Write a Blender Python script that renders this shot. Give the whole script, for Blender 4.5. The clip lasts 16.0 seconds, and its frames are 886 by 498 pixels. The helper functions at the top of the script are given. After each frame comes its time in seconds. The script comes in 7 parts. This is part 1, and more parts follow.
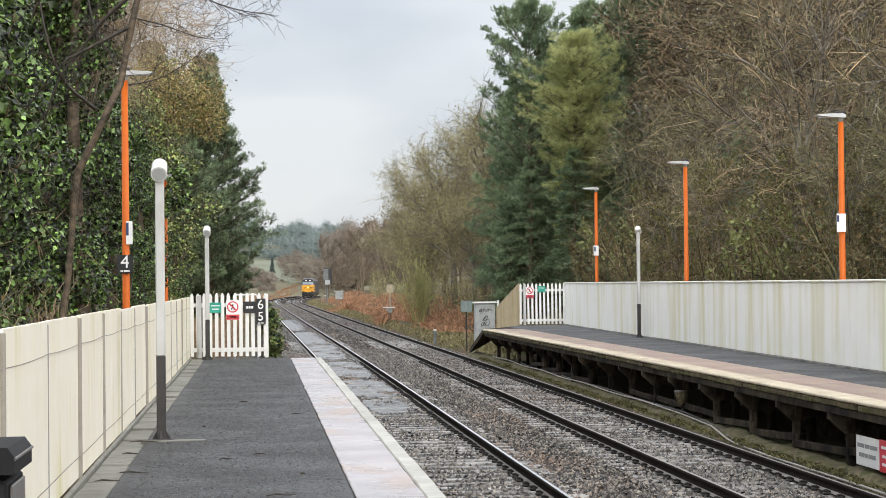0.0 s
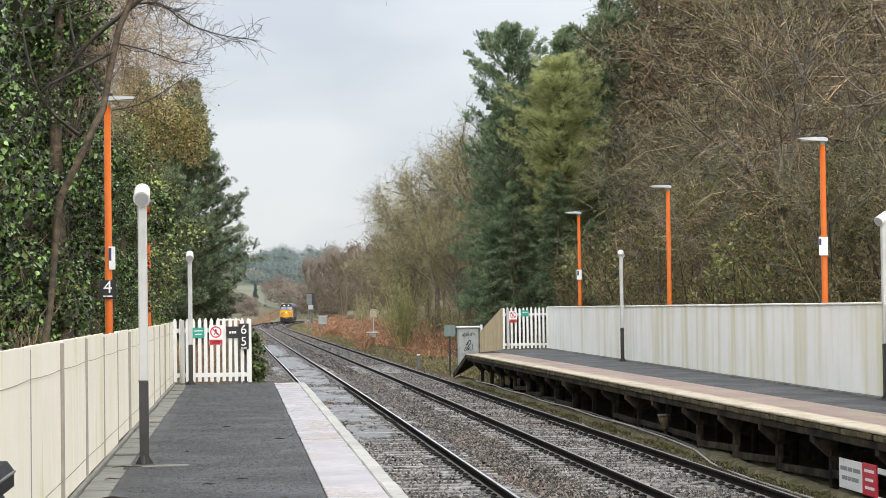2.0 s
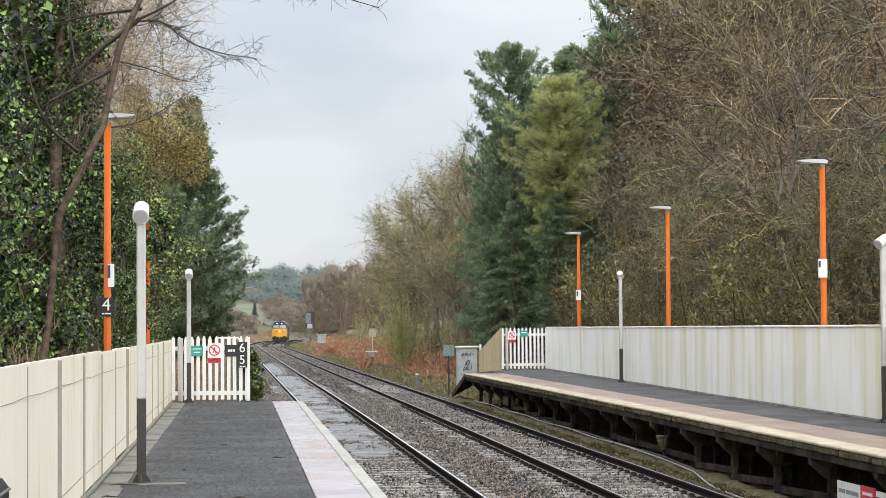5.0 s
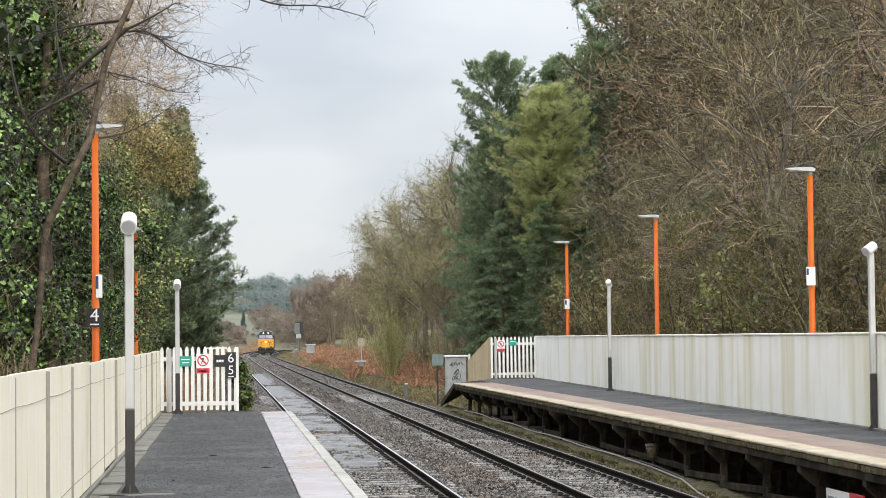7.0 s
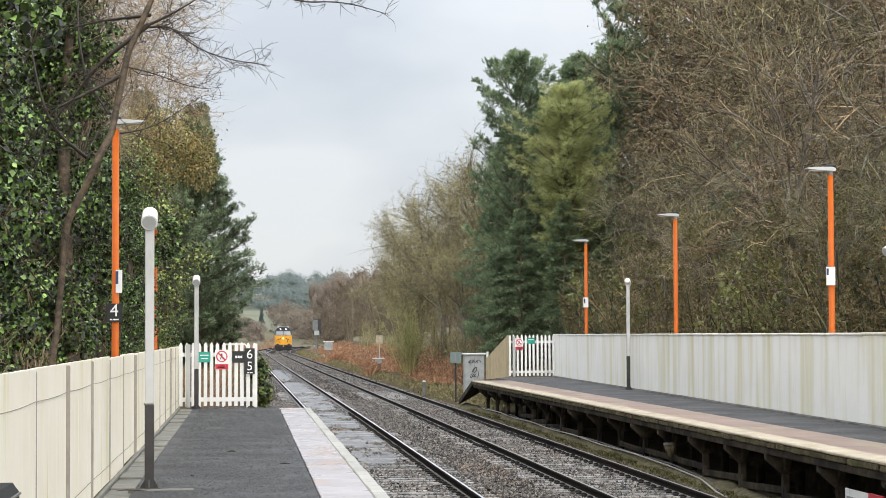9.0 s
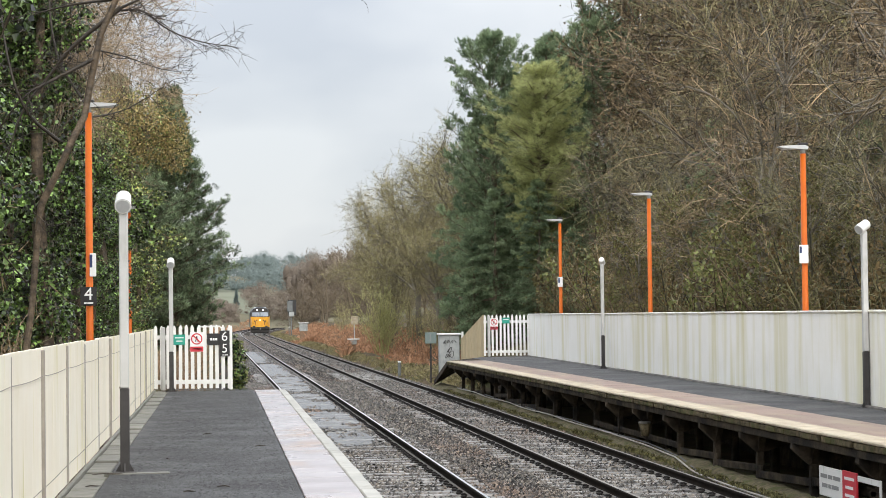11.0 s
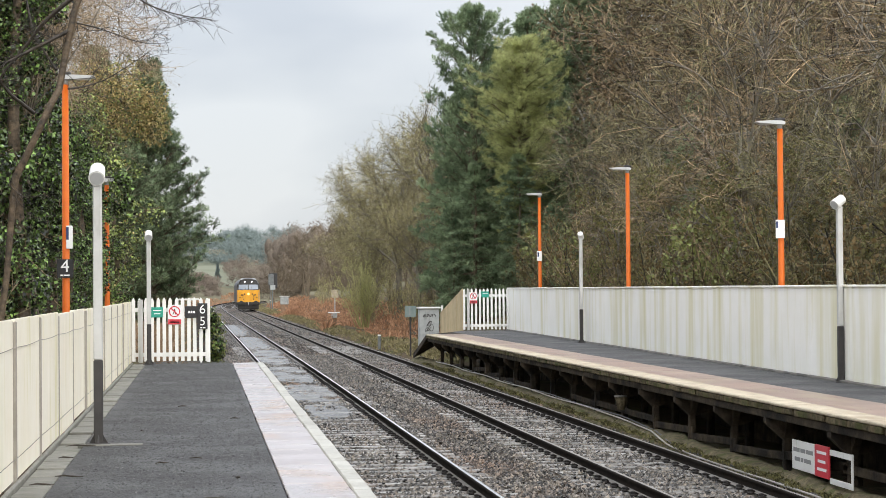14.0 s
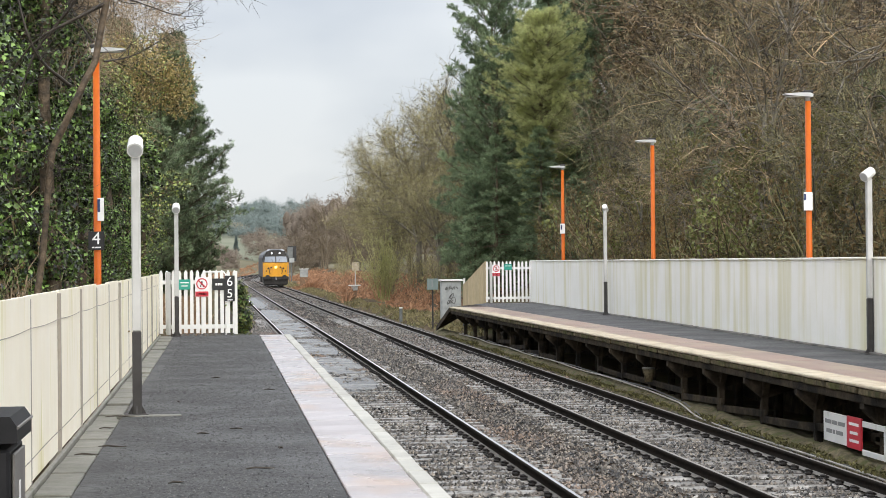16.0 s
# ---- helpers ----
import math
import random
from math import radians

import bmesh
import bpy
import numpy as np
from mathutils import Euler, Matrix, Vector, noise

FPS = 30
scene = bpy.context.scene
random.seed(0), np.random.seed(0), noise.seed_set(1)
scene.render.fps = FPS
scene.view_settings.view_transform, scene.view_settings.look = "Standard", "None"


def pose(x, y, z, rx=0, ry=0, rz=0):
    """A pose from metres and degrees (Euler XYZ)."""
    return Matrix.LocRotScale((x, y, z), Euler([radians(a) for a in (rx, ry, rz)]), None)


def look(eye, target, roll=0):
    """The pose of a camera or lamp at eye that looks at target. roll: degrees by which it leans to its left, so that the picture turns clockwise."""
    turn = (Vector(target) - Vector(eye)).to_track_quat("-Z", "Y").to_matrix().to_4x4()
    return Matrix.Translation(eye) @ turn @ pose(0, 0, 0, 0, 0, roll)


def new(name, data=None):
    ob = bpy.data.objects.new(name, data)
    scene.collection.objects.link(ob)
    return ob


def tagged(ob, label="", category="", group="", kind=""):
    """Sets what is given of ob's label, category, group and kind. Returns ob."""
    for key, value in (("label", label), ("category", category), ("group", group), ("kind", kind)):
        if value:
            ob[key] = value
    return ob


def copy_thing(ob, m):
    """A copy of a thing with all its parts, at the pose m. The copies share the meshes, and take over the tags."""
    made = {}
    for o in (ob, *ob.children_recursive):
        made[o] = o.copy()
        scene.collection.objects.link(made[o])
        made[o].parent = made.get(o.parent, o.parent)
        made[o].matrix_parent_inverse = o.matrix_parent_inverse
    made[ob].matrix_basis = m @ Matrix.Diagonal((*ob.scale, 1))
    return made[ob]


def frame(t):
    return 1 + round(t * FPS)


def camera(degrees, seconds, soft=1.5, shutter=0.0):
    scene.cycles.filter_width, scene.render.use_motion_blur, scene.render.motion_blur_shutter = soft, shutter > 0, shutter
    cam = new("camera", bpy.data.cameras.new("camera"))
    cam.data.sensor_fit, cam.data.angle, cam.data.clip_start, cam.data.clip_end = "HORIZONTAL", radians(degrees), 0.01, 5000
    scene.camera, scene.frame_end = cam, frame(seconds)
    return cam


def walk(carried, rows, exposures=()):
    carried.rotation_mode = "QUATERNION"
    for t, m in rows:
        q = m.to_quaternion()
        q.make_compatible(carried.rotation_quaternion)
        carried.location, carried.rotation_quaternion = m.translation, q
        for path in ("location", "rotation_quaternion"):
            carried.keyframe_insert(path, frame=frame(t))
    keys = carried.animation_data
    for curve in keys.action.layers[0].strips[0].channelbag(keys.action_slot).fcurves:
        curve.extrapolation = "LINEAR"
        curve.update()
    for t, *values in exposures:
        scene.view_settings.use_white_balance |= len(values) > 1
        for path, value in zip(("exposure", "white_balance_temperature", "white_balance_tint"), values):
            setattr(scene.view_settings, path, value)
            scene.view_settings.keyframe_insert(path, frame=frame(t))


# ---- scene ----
cam = camera(24.0, 16.0, soft=0.65)
PATH = [
    (0, (-1.314, 0.043, 2.475), (7.606, 99.631, 4.140), -0.59),
    (0.5, (-1.316, 0.044, 2.466), (7.401, 99.648, 4.190), -0.64),
    (1, (-1.314, 0.021, 2.470), (7.616, 99.605, 4.303), -0.94),
    (1.5, (-1.313, 0.018, 2.469), (8.131, 99.545, 4.742), -0.99),
    (2, (-1.310, 0.020, 2.470), (8.417, 99.506, 5.306), -0.76),
    (2.5, (-1.313, 0.026, 2.468), (8.374, 99.503, 5.695), -0.53),
    (3, (-1.311, 0.042, 2.475), (8.199, 99.523, 6.088), -0.31),
    (3.5, (-1.310, 0.032, 2.465), (8.045, 99.531, 5.994), -0.14),
    (4, (-1.301, 0.044, 2.467), (8.049, 99.551, 5.769), -0.31),
    (4.5, (-1.300, 0.045, 2.470), (8.174, 99.534, 5.971), -0.33),
    (5, (-1.302, 0.034, 2.470), (8.447, 99.486, 6.248), -0.37),
    (7.5, (-1.298, 0.034, 2.467), (9.070, 99.394, 6.941), -0.61),
    (8, (-1.301, 0.028, 2.465), (9.108, 99.370, 7.247), -0.54),
    (8.5, (-1.304, 0.033, 2.466), (8.667, 99.417, 7.319), -0.39),
    (9, (-1.316, 0.037, 2.464), (8.101, 99.508, 6.585), -0.23),
    (11.3, (-1.314, -0.013, 2.477), (9.607, 99.339, 5.626), -0.72),
    (11.5, (-1.293, -0.029, 2.470), (9.879, 99.295, 5.625), -0.71),
    (12, (-1.294, -0.019, 2.473), (10.477, 99.242, 5.420), -0.84),
    (12.5, (-1.292, -0.006, 2.473), (10.647, 99.239, 5.286), -1.00),
    (13, (-1.280, -0.031, 2.472), (10.687, 99.213, 5.170), -0.78),
    (13.5, (-1.258, -0.060, 2.467), (10.589, 99.207, 4.892), -0.53),
    (14, (-1.234, -0.059, 2.468), (10.250, 99.261, 4.367), -0.48),
    (14.5, (-1.259, -0.052, 2.464), (9.600, 99.345, 3.989), -0.56),
    (15, (-1.354, -0.040, 2.467), (8.932, 99.418, 4.037), -1.09),
    (15.5, (-1.428, -0.072, 2.459), (9.264, 99.347, 3.734), -1.17),
    (16, (-1.438, -0.113, 2.458), (9.204, 99.317, 3.063), -0.48),
]
walk(cam, [(t, look(eye, target, roll)) for t, eye, target, roll in PATH])

# ---- sky, sun ----
SUN_AZ, SUN_EL = radians(160), radians(27)   # azimuth from +y, clockwise


def make_world():
    w = bpy.data.worlds.new("overcast_sky")
    w.use_nodes = True
    nt = w.node_tree
    nt.nodes.clear()
    N = nt.nodes.new
    out, bg = N("ShaderNodeOutputWorld"), N("ShaderNodeBackground")
    tc, sep = N("ShaderNodeTexCoord"), N("ShaderNodeSeparateXYZ")
    nt.links.new(tc.outputs["Generated"], sep.inputs[0])
    # cloud deck: thicker grey low down, brighter towards the zenith
    grad = N("ShaderNodeMapRange")
    grad.interpolation_type = "SMOOTHSTEP"
    grad.inputs["From Min"].default_value, grad.inputs["From Max"].default_value = 0.05, 0.60
    grad.inputs["To Min"].default_value, grad.inputs["To Max"].default_value = 0.0, 1.0
    nt.links.new(sep.outputs["Z"], grad.inputs["Value"])
    mapp = N("ShaderNodeMapping")
    mapp.inputs["Scale"].default_value = (5.0, 5.0, 11.0)
    nt.links.new(tc.outputs["Generated"], mapp.inputs["Vector"])
    noise_t = N("ShaderNodeTexNoise")
    noise_t.inputs["Scale"].default_value, noise_t.inputs["Detail"].default_value = 1.3, 4.0
    noise_t.inputs["Roughness"].default_value = 0.45
    nt.links.new(mapp.outputs[0], noise_t.inputs["Vector"])
    cl = N("ShaderNodeValToRGB")
    cl.color_ramp.elements[0].position, cl.color_ramp.elements[0].color = 0.36, (0.425, 0.450, 0.495, 1)
    cl.color_ramp.elements[1].position, cl.color_ramp.elements[1].color = 0.62, (0.555, 0.572, 0.597, 1)
    nt.links.new(noise_t.outputs["Fac"], cl.inputs[0])
    gain = N("ShaderNodeMapRange")
    gain.inputs["To Min"].default_value, gain.inputs["To Max"].default_value = 1.11, 2.75
    nt.links.new(grad.outputs[0], gain.inputs["Value"])
    mul = N("ShaderNodeVectorMath")
    mul.operation = "MULTIPLY"
    nt.links.new(cl.outputs[0], mul.inputs[0])
    nt.links.new(gain.outputs[0], mul.inputs[1])
    sky = N("ShaderNodeTexSky")
    sky.sky_type, sky.sun_disc = "NISHITA", False
    sky.sun_elevation, sky.sun_rotation = SUN_EL, SUN_AZ
    sk = N("ShaderNodeVectorMath")
    sk.operation = "MULTIPLY"
    sk.inputs[1].default_value = (0.013, 0.013, 0.013)
    nt.links.new(sky.outputs[0], sk.inputs[0])
    add = N("ShaderNodeVectorMath")
    add.operation = "ADD"
    nt.links.new(mul.outputs[0], add.inputs[0])
    nt.links.new(sk.outputs[0], add.inputs[1])
    nt.links.new(add.outputs[0], bg.inputs["Color"])
    bg.inputs["Strength"].default_value = 0.92
    nt.links.new(bg.outputs[0], out.inputs[0])
    scene.world = w


make_world()
sun = new("sun", bpy.data.lights.new("sun", "SUN"))
sun.data.energy, sun.data.angle, sun.data.color = 2.9, radians(85), (1.0, 0.95, 0.86)
_d = Vector((math.sin(SUN_AZ) * math.cos(SUN_EL), math.cos(SUN_AZ) * math.cos(SUN_EL), math.sin(SUN_EL)))
sun.matrix_world = look(_d * 50, (0, 0, 0))
scene.view_settings.exposure = 0.33


# ---- materials ----
def mat(name, c1, c2=None, rough=0.7, metal=0.0, scale=3.0, bump=0.0, bscale=40.0, island=0.0, obj=0.0,
        stain=None, stain_scale=(1, 1, 1), stain_at=(0.55, 0.75), spec=0.5, emit=0.0, transl=0.0, rough2=None, world=False, few=1.0):
    """A surface with two scales of variation: broad mottling c1..c2, fine grain with relief, and stains with a shape of their own."""
    m = bpy.data.materials.new(name)
    m.use_nodes = True
    nt = m.node_tree
    N, L = nt.nodes.new, nt.links.new
    b = nt.nodes["Principled BSDF"]
    tc = N("ShaderNodeTexCoord").outputs["Object"]
    if world:
        tc = N("ShaderNodeNewGeometry").outputs["Position"]
    n1 = N("ShaderNodeTexNoise")
    n1.inputs["Scale"].default_value, n1.inputs["Detail"].default_value = scale, 6.0
    n1.inputs["Roughness"].default_value = 0.65
    L(tc, n1.inputs["Vector"])
    ramp = N("ShaderNodeValToRGB")
    ramp.color_ramp.elements[0].position, ramp.color_ramp.elements[0].color = 0.3, (*c1, 1)
    ramp.color_ramp.elements[1].position, ramp.color_ramp.elements[1].color = 0.7, (*(c2 or c1), 1)
    L(n1.outputs["Fac"], ramp.inputs[0])
    col = ramp.outputs[0]
    if stain:
        mp = N("ShaderNodeMapping")
        mp.inputs["Scale"].default_value = stain_scale
        L(tc, mp.inputs["Vector"])
        n2 = N("ShaderNodeTexNoise")
        n2.inputs["Scale"].default_value, n2.inputs["Detail"].default_value = 1.0, 5.0
        L(mp.outputs[0], n2.inputs["Vector"])
        r2 = N("ShaderNodeMapRange")
        r2.inputs["From Min"].default_value, r2.inputs["From Max"].default_value = stain_at
        L(n2.outputs["Fac"], r2.inputs["Value"])
        mx = N("ShaderNodeMix")
        mx.data_type = "RGBA"
        L(r2.outputs[0], mx.inputs["Factor"])
        L(col, mx.inputs["A"])
        mx.inputs["B"].default_value = (*stain, 1)
        col = mx.outputs["Result"]
    for amount, kind in ((island, "island"), (obj, "obj")):
        if amount:
            src = N("ShaderNodeNewGeometry").outputs["Random Per Island"] if kind == "island" else N("ShaderNodeObjectInfo").outputs["Random"]
            mr = N("ShaderNodeMapRange")
            mr.inputs["To Min"].default_value, mr.inputs["To Max"].default_value = 1 - amount, (1 + amount) * (1 + few) / 2
            if few != 1.0:                       # few bright pieces among many dark ones
                pw = N("ShaderNodeMath")
                pw.operation = "POWER"
                pw.inputs[1].default_value = few
                L(src, pw.inputs[0])
                src = pw.outputs[0]
            L(src, mr.inputs["Value"])
            hs = N("ShaderNodeVectorMath")
            hs.operation = "MULTIPLY"
            L(col, hs.inputs[0])
            L(mr.outputs[0], hs.inputs[1])
            col = hs.outputs[0]
    L(col, b.inputs["Base Color"])
    b.inputs["Roughness"].default_value, b.inputs["Metallic"].default_value = rough, metal
    b.inputs["Specular IOR Level"].default_value = spec
    if rough2 is not None:
        rr = N("ShaderNodeMapRange")
        rr.inputs["From Min"].default_value, rr.inputs["From Max"].default_value = 0.38, 0.62
        rr.inputs["To Min"].default_value, rr.inputs["To Max"].default_value = rough, rough2
        n4 = N("ShaderNodeTexNoise")
        n4.inputs["Scale"].default_value, n4.inputs["Detail"].default_value = 0.9, 3.0
        L(tc, n4.inputs["Vector"])
        L(n4.outputs["Fac"], rr.inputs["Value"])
        L(rr.outputs[0], b.inputs["Roughness"])
    if emit:
        b.inputs["Emission Strength"].default_value = emit
        b.inputs["Emission Color"].default_value = (*c1, 1)
    if bump:
        n3 = N("ShaderNodeTexNoise")
        n3.inputs["Scale"].default_value, n3.inputs["Detail"].default_value = bscale, 4.0
        L(tc, n3.inputs["Vector"])
        bp = N("ShaderNodeBump")
        bp.inputs["Strength"].default_value, bp.inputs["Distance"].default_value = min(1.0, bump), 0.02
        L(n3.outputs["Fac"], bp.inputs["Height"])
        L(bp.outputs[0], b.inputs["Normal"])
    if transl:
        out = nt.nodes["Material Output"]
        t = N("ShaderNodeBsdfTranslucent")
        L(col, t.inputs["Color"])
        ms = N("ShaderNodeMixShader")
        ms.inputs[0].default_value = transl
        L(b.outputs[0], ms.inputs[1])
        L(t.outputs[0], ms.inputs[2])
        L(ms.outputs[0], out.inputs[0])
    return m


M_ASPHALT = mat("wet_asphalt", (0.006, 0.006, 0.007), (0.088, 0.088, 0.091), 0.55, scale=13, bump=1.0, bscale=45, rough2=0.75, stain=(0.026, 0.025, 0.025), stain_scale=(0.9, 2.2, 1), stain_at=(0.5, 0.85), world=True)
M_GRIT = mat("asphalt_grit", (0.010, 0.010, 0.010), (0.115, 0.113, 0.108), 0.5, scale=60, island=0.95)
M_FLAG = mat("weathered_concrete_flag", (0.11, 0.107, 0.09), (0.22, 0.213, 0.185), 0.55, scale=5, bump=0.3, bscale=50, obj=0.18, stain=(0.07, 0.08, 0.045), stain_scale=(3, 3, 3), world=True)
M_PAVER = mat("wet_pale_paver", (0.30, 0.275, 0.285), (0.42, 0.39, 0.40), 0.2, scale=2.0, bump=0.15, bscale=30, obj=0.09, rough2=0.45, stain=(0.40, 0.28, 0.21), stain_scale=(1.5, 0.7, 1), stain_at=(0.5, 0.8), world=True)
M_PAVER_R = mat("pink_paver", (0.225, 0.145, 0.115), (0.33, 0.225, 0.18), 0.35, scale=1.5, bump=0.12, bscale=25, obj=0.14, stain=(0.38, 0.31, 0.21), stain_scale=(2, 0.4, 1), stain_at=(0.5, 0.75), world=True)
M_WHITELINE = mat("worn_white_line", (0.34, 0.33, 0.295), (0.48, 0.465, 0.42), 0.45, scale=3, bump=0.2, bscale=40, obj=0.08, stain=(0.26, 0.24, 0.20), stain_scale=(6, 2, 6), world=True)
M_CONC = mat("stained_concrete", (0.12, 0.11, 0.10), (0.24, 0.22, 0.20), 0.8, scale=3, bump=0.5, bscale=30, obj=0.12, stain=(0.05, 0.05, 0.045), stain_scale=(2.5, 2.5, 1.2), stain_at=(0.45, 0.7), world=True)
M_COPE = mat("cream_coping", (0.37, 0.31, 0.22), (0.56, 0.49, 0.37), 0.7, scale=5, bump=0.5, bscale=30, obj=0.06, stain=(0.30, 0.225, 0.15), stain_scale=(3, 1.5, 10), stain_at=(0.5, 0.78), world=True)
M_FENCE = mat("cream_painted_board", (0.86, 0.80, 0.645), (0.93, 0.885, 0.77), 0.55, scale=1.2, bump=0.05, bscale=12, obj=0.015, stain=(0.62, 0.57, 0.20), stain_scale=(2, 3.0, 0.4), stain_at=(0.56, 0.76), world=True)
M_FENCE_R = mat("white_painted_board", (0.86, 0.85, 0.79), (0.93, 0.92, 0.88), 0.55, scale=1.2, bump=0.05, bscale=12, obj=0.012, stain=(0.67, 0.63, 0.39), stain_scale=(1.5, 1.9, 0.21), stain_at=(0.46, 0.76), world=True)
M_RAMPFENCE = mat("algae_tan_board", (0.42, 0.33, 0.18), (0.56, 0.45, 0.27), 0.7, scale=3, bump=0.2, bscale=30, obj=0.12, world=True)
M_JOINT = mat("grey_fence_post", (0.25, 0.225, 0.195), (0.36, 0.33, 0.29), 0.8, scale=5, bump=0.3)
M_WHITE = mat("white_gloss_paint", (0.74, 0.74, 0.72), (0.82, 0.82, 0.80), 0.4, scale=3, bump=0.05, stain=(0.5, 0.5, 0.4), stain_scale=(6, 6, 1.5), stain_at=(0.6, 0.85))
M_GREYPAINT = mat("white_grey_post_paint", (0.43, 0.43, 0.42), (0.54, 0.54, 0.53), 0.4, scale=3, stain=(0.32, 0.32, 0.28), stain_scale=(9, 9, 1.5), stain_at=(0.55, 0.8))
M_DARKPAINT = mat("dark_grey_post_paint", (0.022, 0.020, 0.020), (0.045, 0.041, 0.040), 0.6, scale=5, bump=0.1)
M_ORANGE = mat("orange_lamp_paint", (0.50, 0.098, 0.005), (0.58, 0.128, 0.008), 0.5, spec=0.3, scale=3, bump=0.05, stain=(0.30, 0.08, 0.03), stain_scale=(8, 8, 1.5), stain_at=(0.62, 0.9))
M_LAMPGREY = mat("grey_lantern_metal", (0.45, 0.46, 0.47), (0.56, 0.57, 0.58), 0.4, 0.2, scale=6)
M_BLACK = mat("black_sign_panel", (0.010, 0.010, 0.012), (0.018, 0.018, 0.02), 0.4, scale=5)
M_LETTER = mat("white_sign_lettering", (0.8, 0.8, 0.8), None, 0.5)
M_RED = mat("red_sign_panel", (0.55, 0.03, 0.05), (0.62, 0.05, 0.07), 0.4, scale=5)
M_PLINTH = mat("dirty_plinth", (0.17, 0.10, 0.06), (0.30, 0.20, 0.13), 0.9, scale=4, bump=0.3)
M_PLATE = mat("teal_grey_plate", (0.13, 0.18, 0.175), (0.19, 0.24, 0.235), 0.5, scale=4)
M_GREEN = mat("green_sign_panel", (0.02, 0.30, 0.22), (0.03, 0.35, 0.26), 0.4, scale=5)
M_BLUE = mat("blue_notice_panel", (0.02, 0.04, 0.12), (0.03, 0.05, 0.15), 0.4, scale=5)
M_GREYBAR = mat("grey_print", (0.25, 0.25, 0.25), None, 0.6)
# rust taken near black, with the shade on the rail's side in the colour
M_RAILSIDE = mat("rusty_shaded_rail_side", (0.008, 0.007, 0.006), (0.022, 0.016, 0.012), 0.9, scale=6, bump=0.2, spec=0.1)
# wet reflection along the rail foot, painted as a pale base colour
M_RAILFOOT = mat("wet_glint_rail_foot", (0.16, 0.145, 0.13), (0.26, 0.24, 0.22), 0.6, scale=7, bump=0.2)
M_RAILTOP = mat("polished_rail_head", (0.70, 0.71, 0.74), (0.82, 0.82, 0.85), 0.32, 1.0, scale=8)
M_RAILDULL = mat("dull_rail_head", (0.18, 0.165, 0.15), (0.34, 0.315, 0.29), 0.45, 0.4, scale=8)
M_SLEEPER = mat("wet_concrete_sleeper", (0.12, 0.112, 0.104), (0.40, 0.385, 0.365), 0.3, scale=7, bump=0.3, bscale=30, obj=0.3, stain=(0.06, 0.05, 0.04), stain_scale=(4, 4, 4), stain_at=(0.46, 0.62), world=True)
M_CLIP = mat("dark_rail_clip", (0.007, 0.006, 0.006), (0.02, 0.016, 0.014), 0.6, 0.3, scale=9)
# shade in the gaps between the stones is put into this dark bed
M_BALLAST = mat("ballast_bed", (0.011, 0.009, 0.008), (0.072, 0.061, 0.052), 0.95, scale=11, bump=1.0, bscale=26, spec=0.1, stain=(0.08, 0.053, 0.038), stain_scale=(0.5, 0.06, 1), stain_at=(0.5, 0.72))
M_STONE = mat("ballast_stone", (0.008, 0.007, 0.006), (0.172, 0.147, 0.118), 0.38, scale=16, island=0.98, few=1.8, stain=(0.13, 0.082, 0.055), stain_scale=(0.5, 0.10, 1), stain_at=(0.52, 0.72))
M_SOIL = mat("leaf_litter_ground", (0.05, 0.038, 0.023), (0.13, 0.095, 0.058), 0.95, scale=0.8, bump=0.8, bscale=8, spec=0.1, stain=(0.07, 0.078, 0.03), stain_scale=(0.25, 0.25, 0.25), stain_at=(0.5, 0.7))
M_MOSS = mat("mossy_earth", (0.045, 0.036, 0.02), (0.22, 0.18, 0.10), 0.95, scale=9, bump=1.0, bscale=22, stain=(0.075, 0.08, 0.022), stain_scale=(6, 4, 6), stain_at=(0.46, 0.66))
M_MOSSTUFT = mat("moss_tufts", (0.06, 0.055, 0.022), (0.20, 0.185, 0.075), 0.9, scale=0.8, island=0.6, transl=0.15)
M_BARK = mat("brown_bark", (0.038, 0.028, 0.017), (0.20, 0.155, 0.10), 0.75, scale=11, bump=0.8, bscale=25)
M_TRUNK = mat("dark_mottled_bark", (0.012, 0.009, 0.006), (0.155, 0.11, 0.066), 0.6, scale=9, bump=0.9, bscale=22)
M_BOUGH = mat("pale_mottled_oak_bough", (0.014, 0.011, 0.008), (0.22, 0.19, 0.145), 0.4, scale=1.8, bump=0.7, bscale=18)
M_LIMB = mat("wet_grey_limb", (0.035, 0.029, 0.021), (0.27, 0.24, 0.185), 0.4, scale=0.9, bump=0.5, bscale=20)
M_TWIG = mat("bare_twigs", (0.036, 0.026, 0.014), (0.315, 0.235, 0.142), 0.65, scale=0.45, island=0.95, obj=0.2, spec=0.35, few=1.3)
M_TWIG_PALE = mat("lichened_twigs", (0.040, 0.037, 0.018), (0.29, 0.262, 0.14), 0.65, scale=0.45, island=0.95, obj=0.2, spec=0.4, few=1.3)
M_DRYLEAF = mat("dry_brown_leaves", (0.12, 0.083, 0.036), (0.21, 0.15, 0.068), 0.75, scale=0.3, island=0.5, transl=0.2, spec=0.3)
# dark gaps and glints in the ivy are put into the leaf tones
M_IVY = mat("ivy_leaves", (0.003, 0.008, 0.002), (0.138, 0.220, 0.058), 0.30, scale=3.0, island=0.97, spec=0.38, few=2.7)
M_OLIVEDRY = mat("olive_tan_leaves", (0.11, 0.098, 0.038), (0.22, 0.195, 0.078), 0.75, scale=0.3, island=0.5, transl=0.2, spec=0.3)
M_TWIG_FAR = mat("pale_olive_twigs", (0.10, 0.087, 0.047), (0.42, 0.37, 0.215), 0.7, scale=0.35, island=0.75, obj=0.15, spec=0.2)
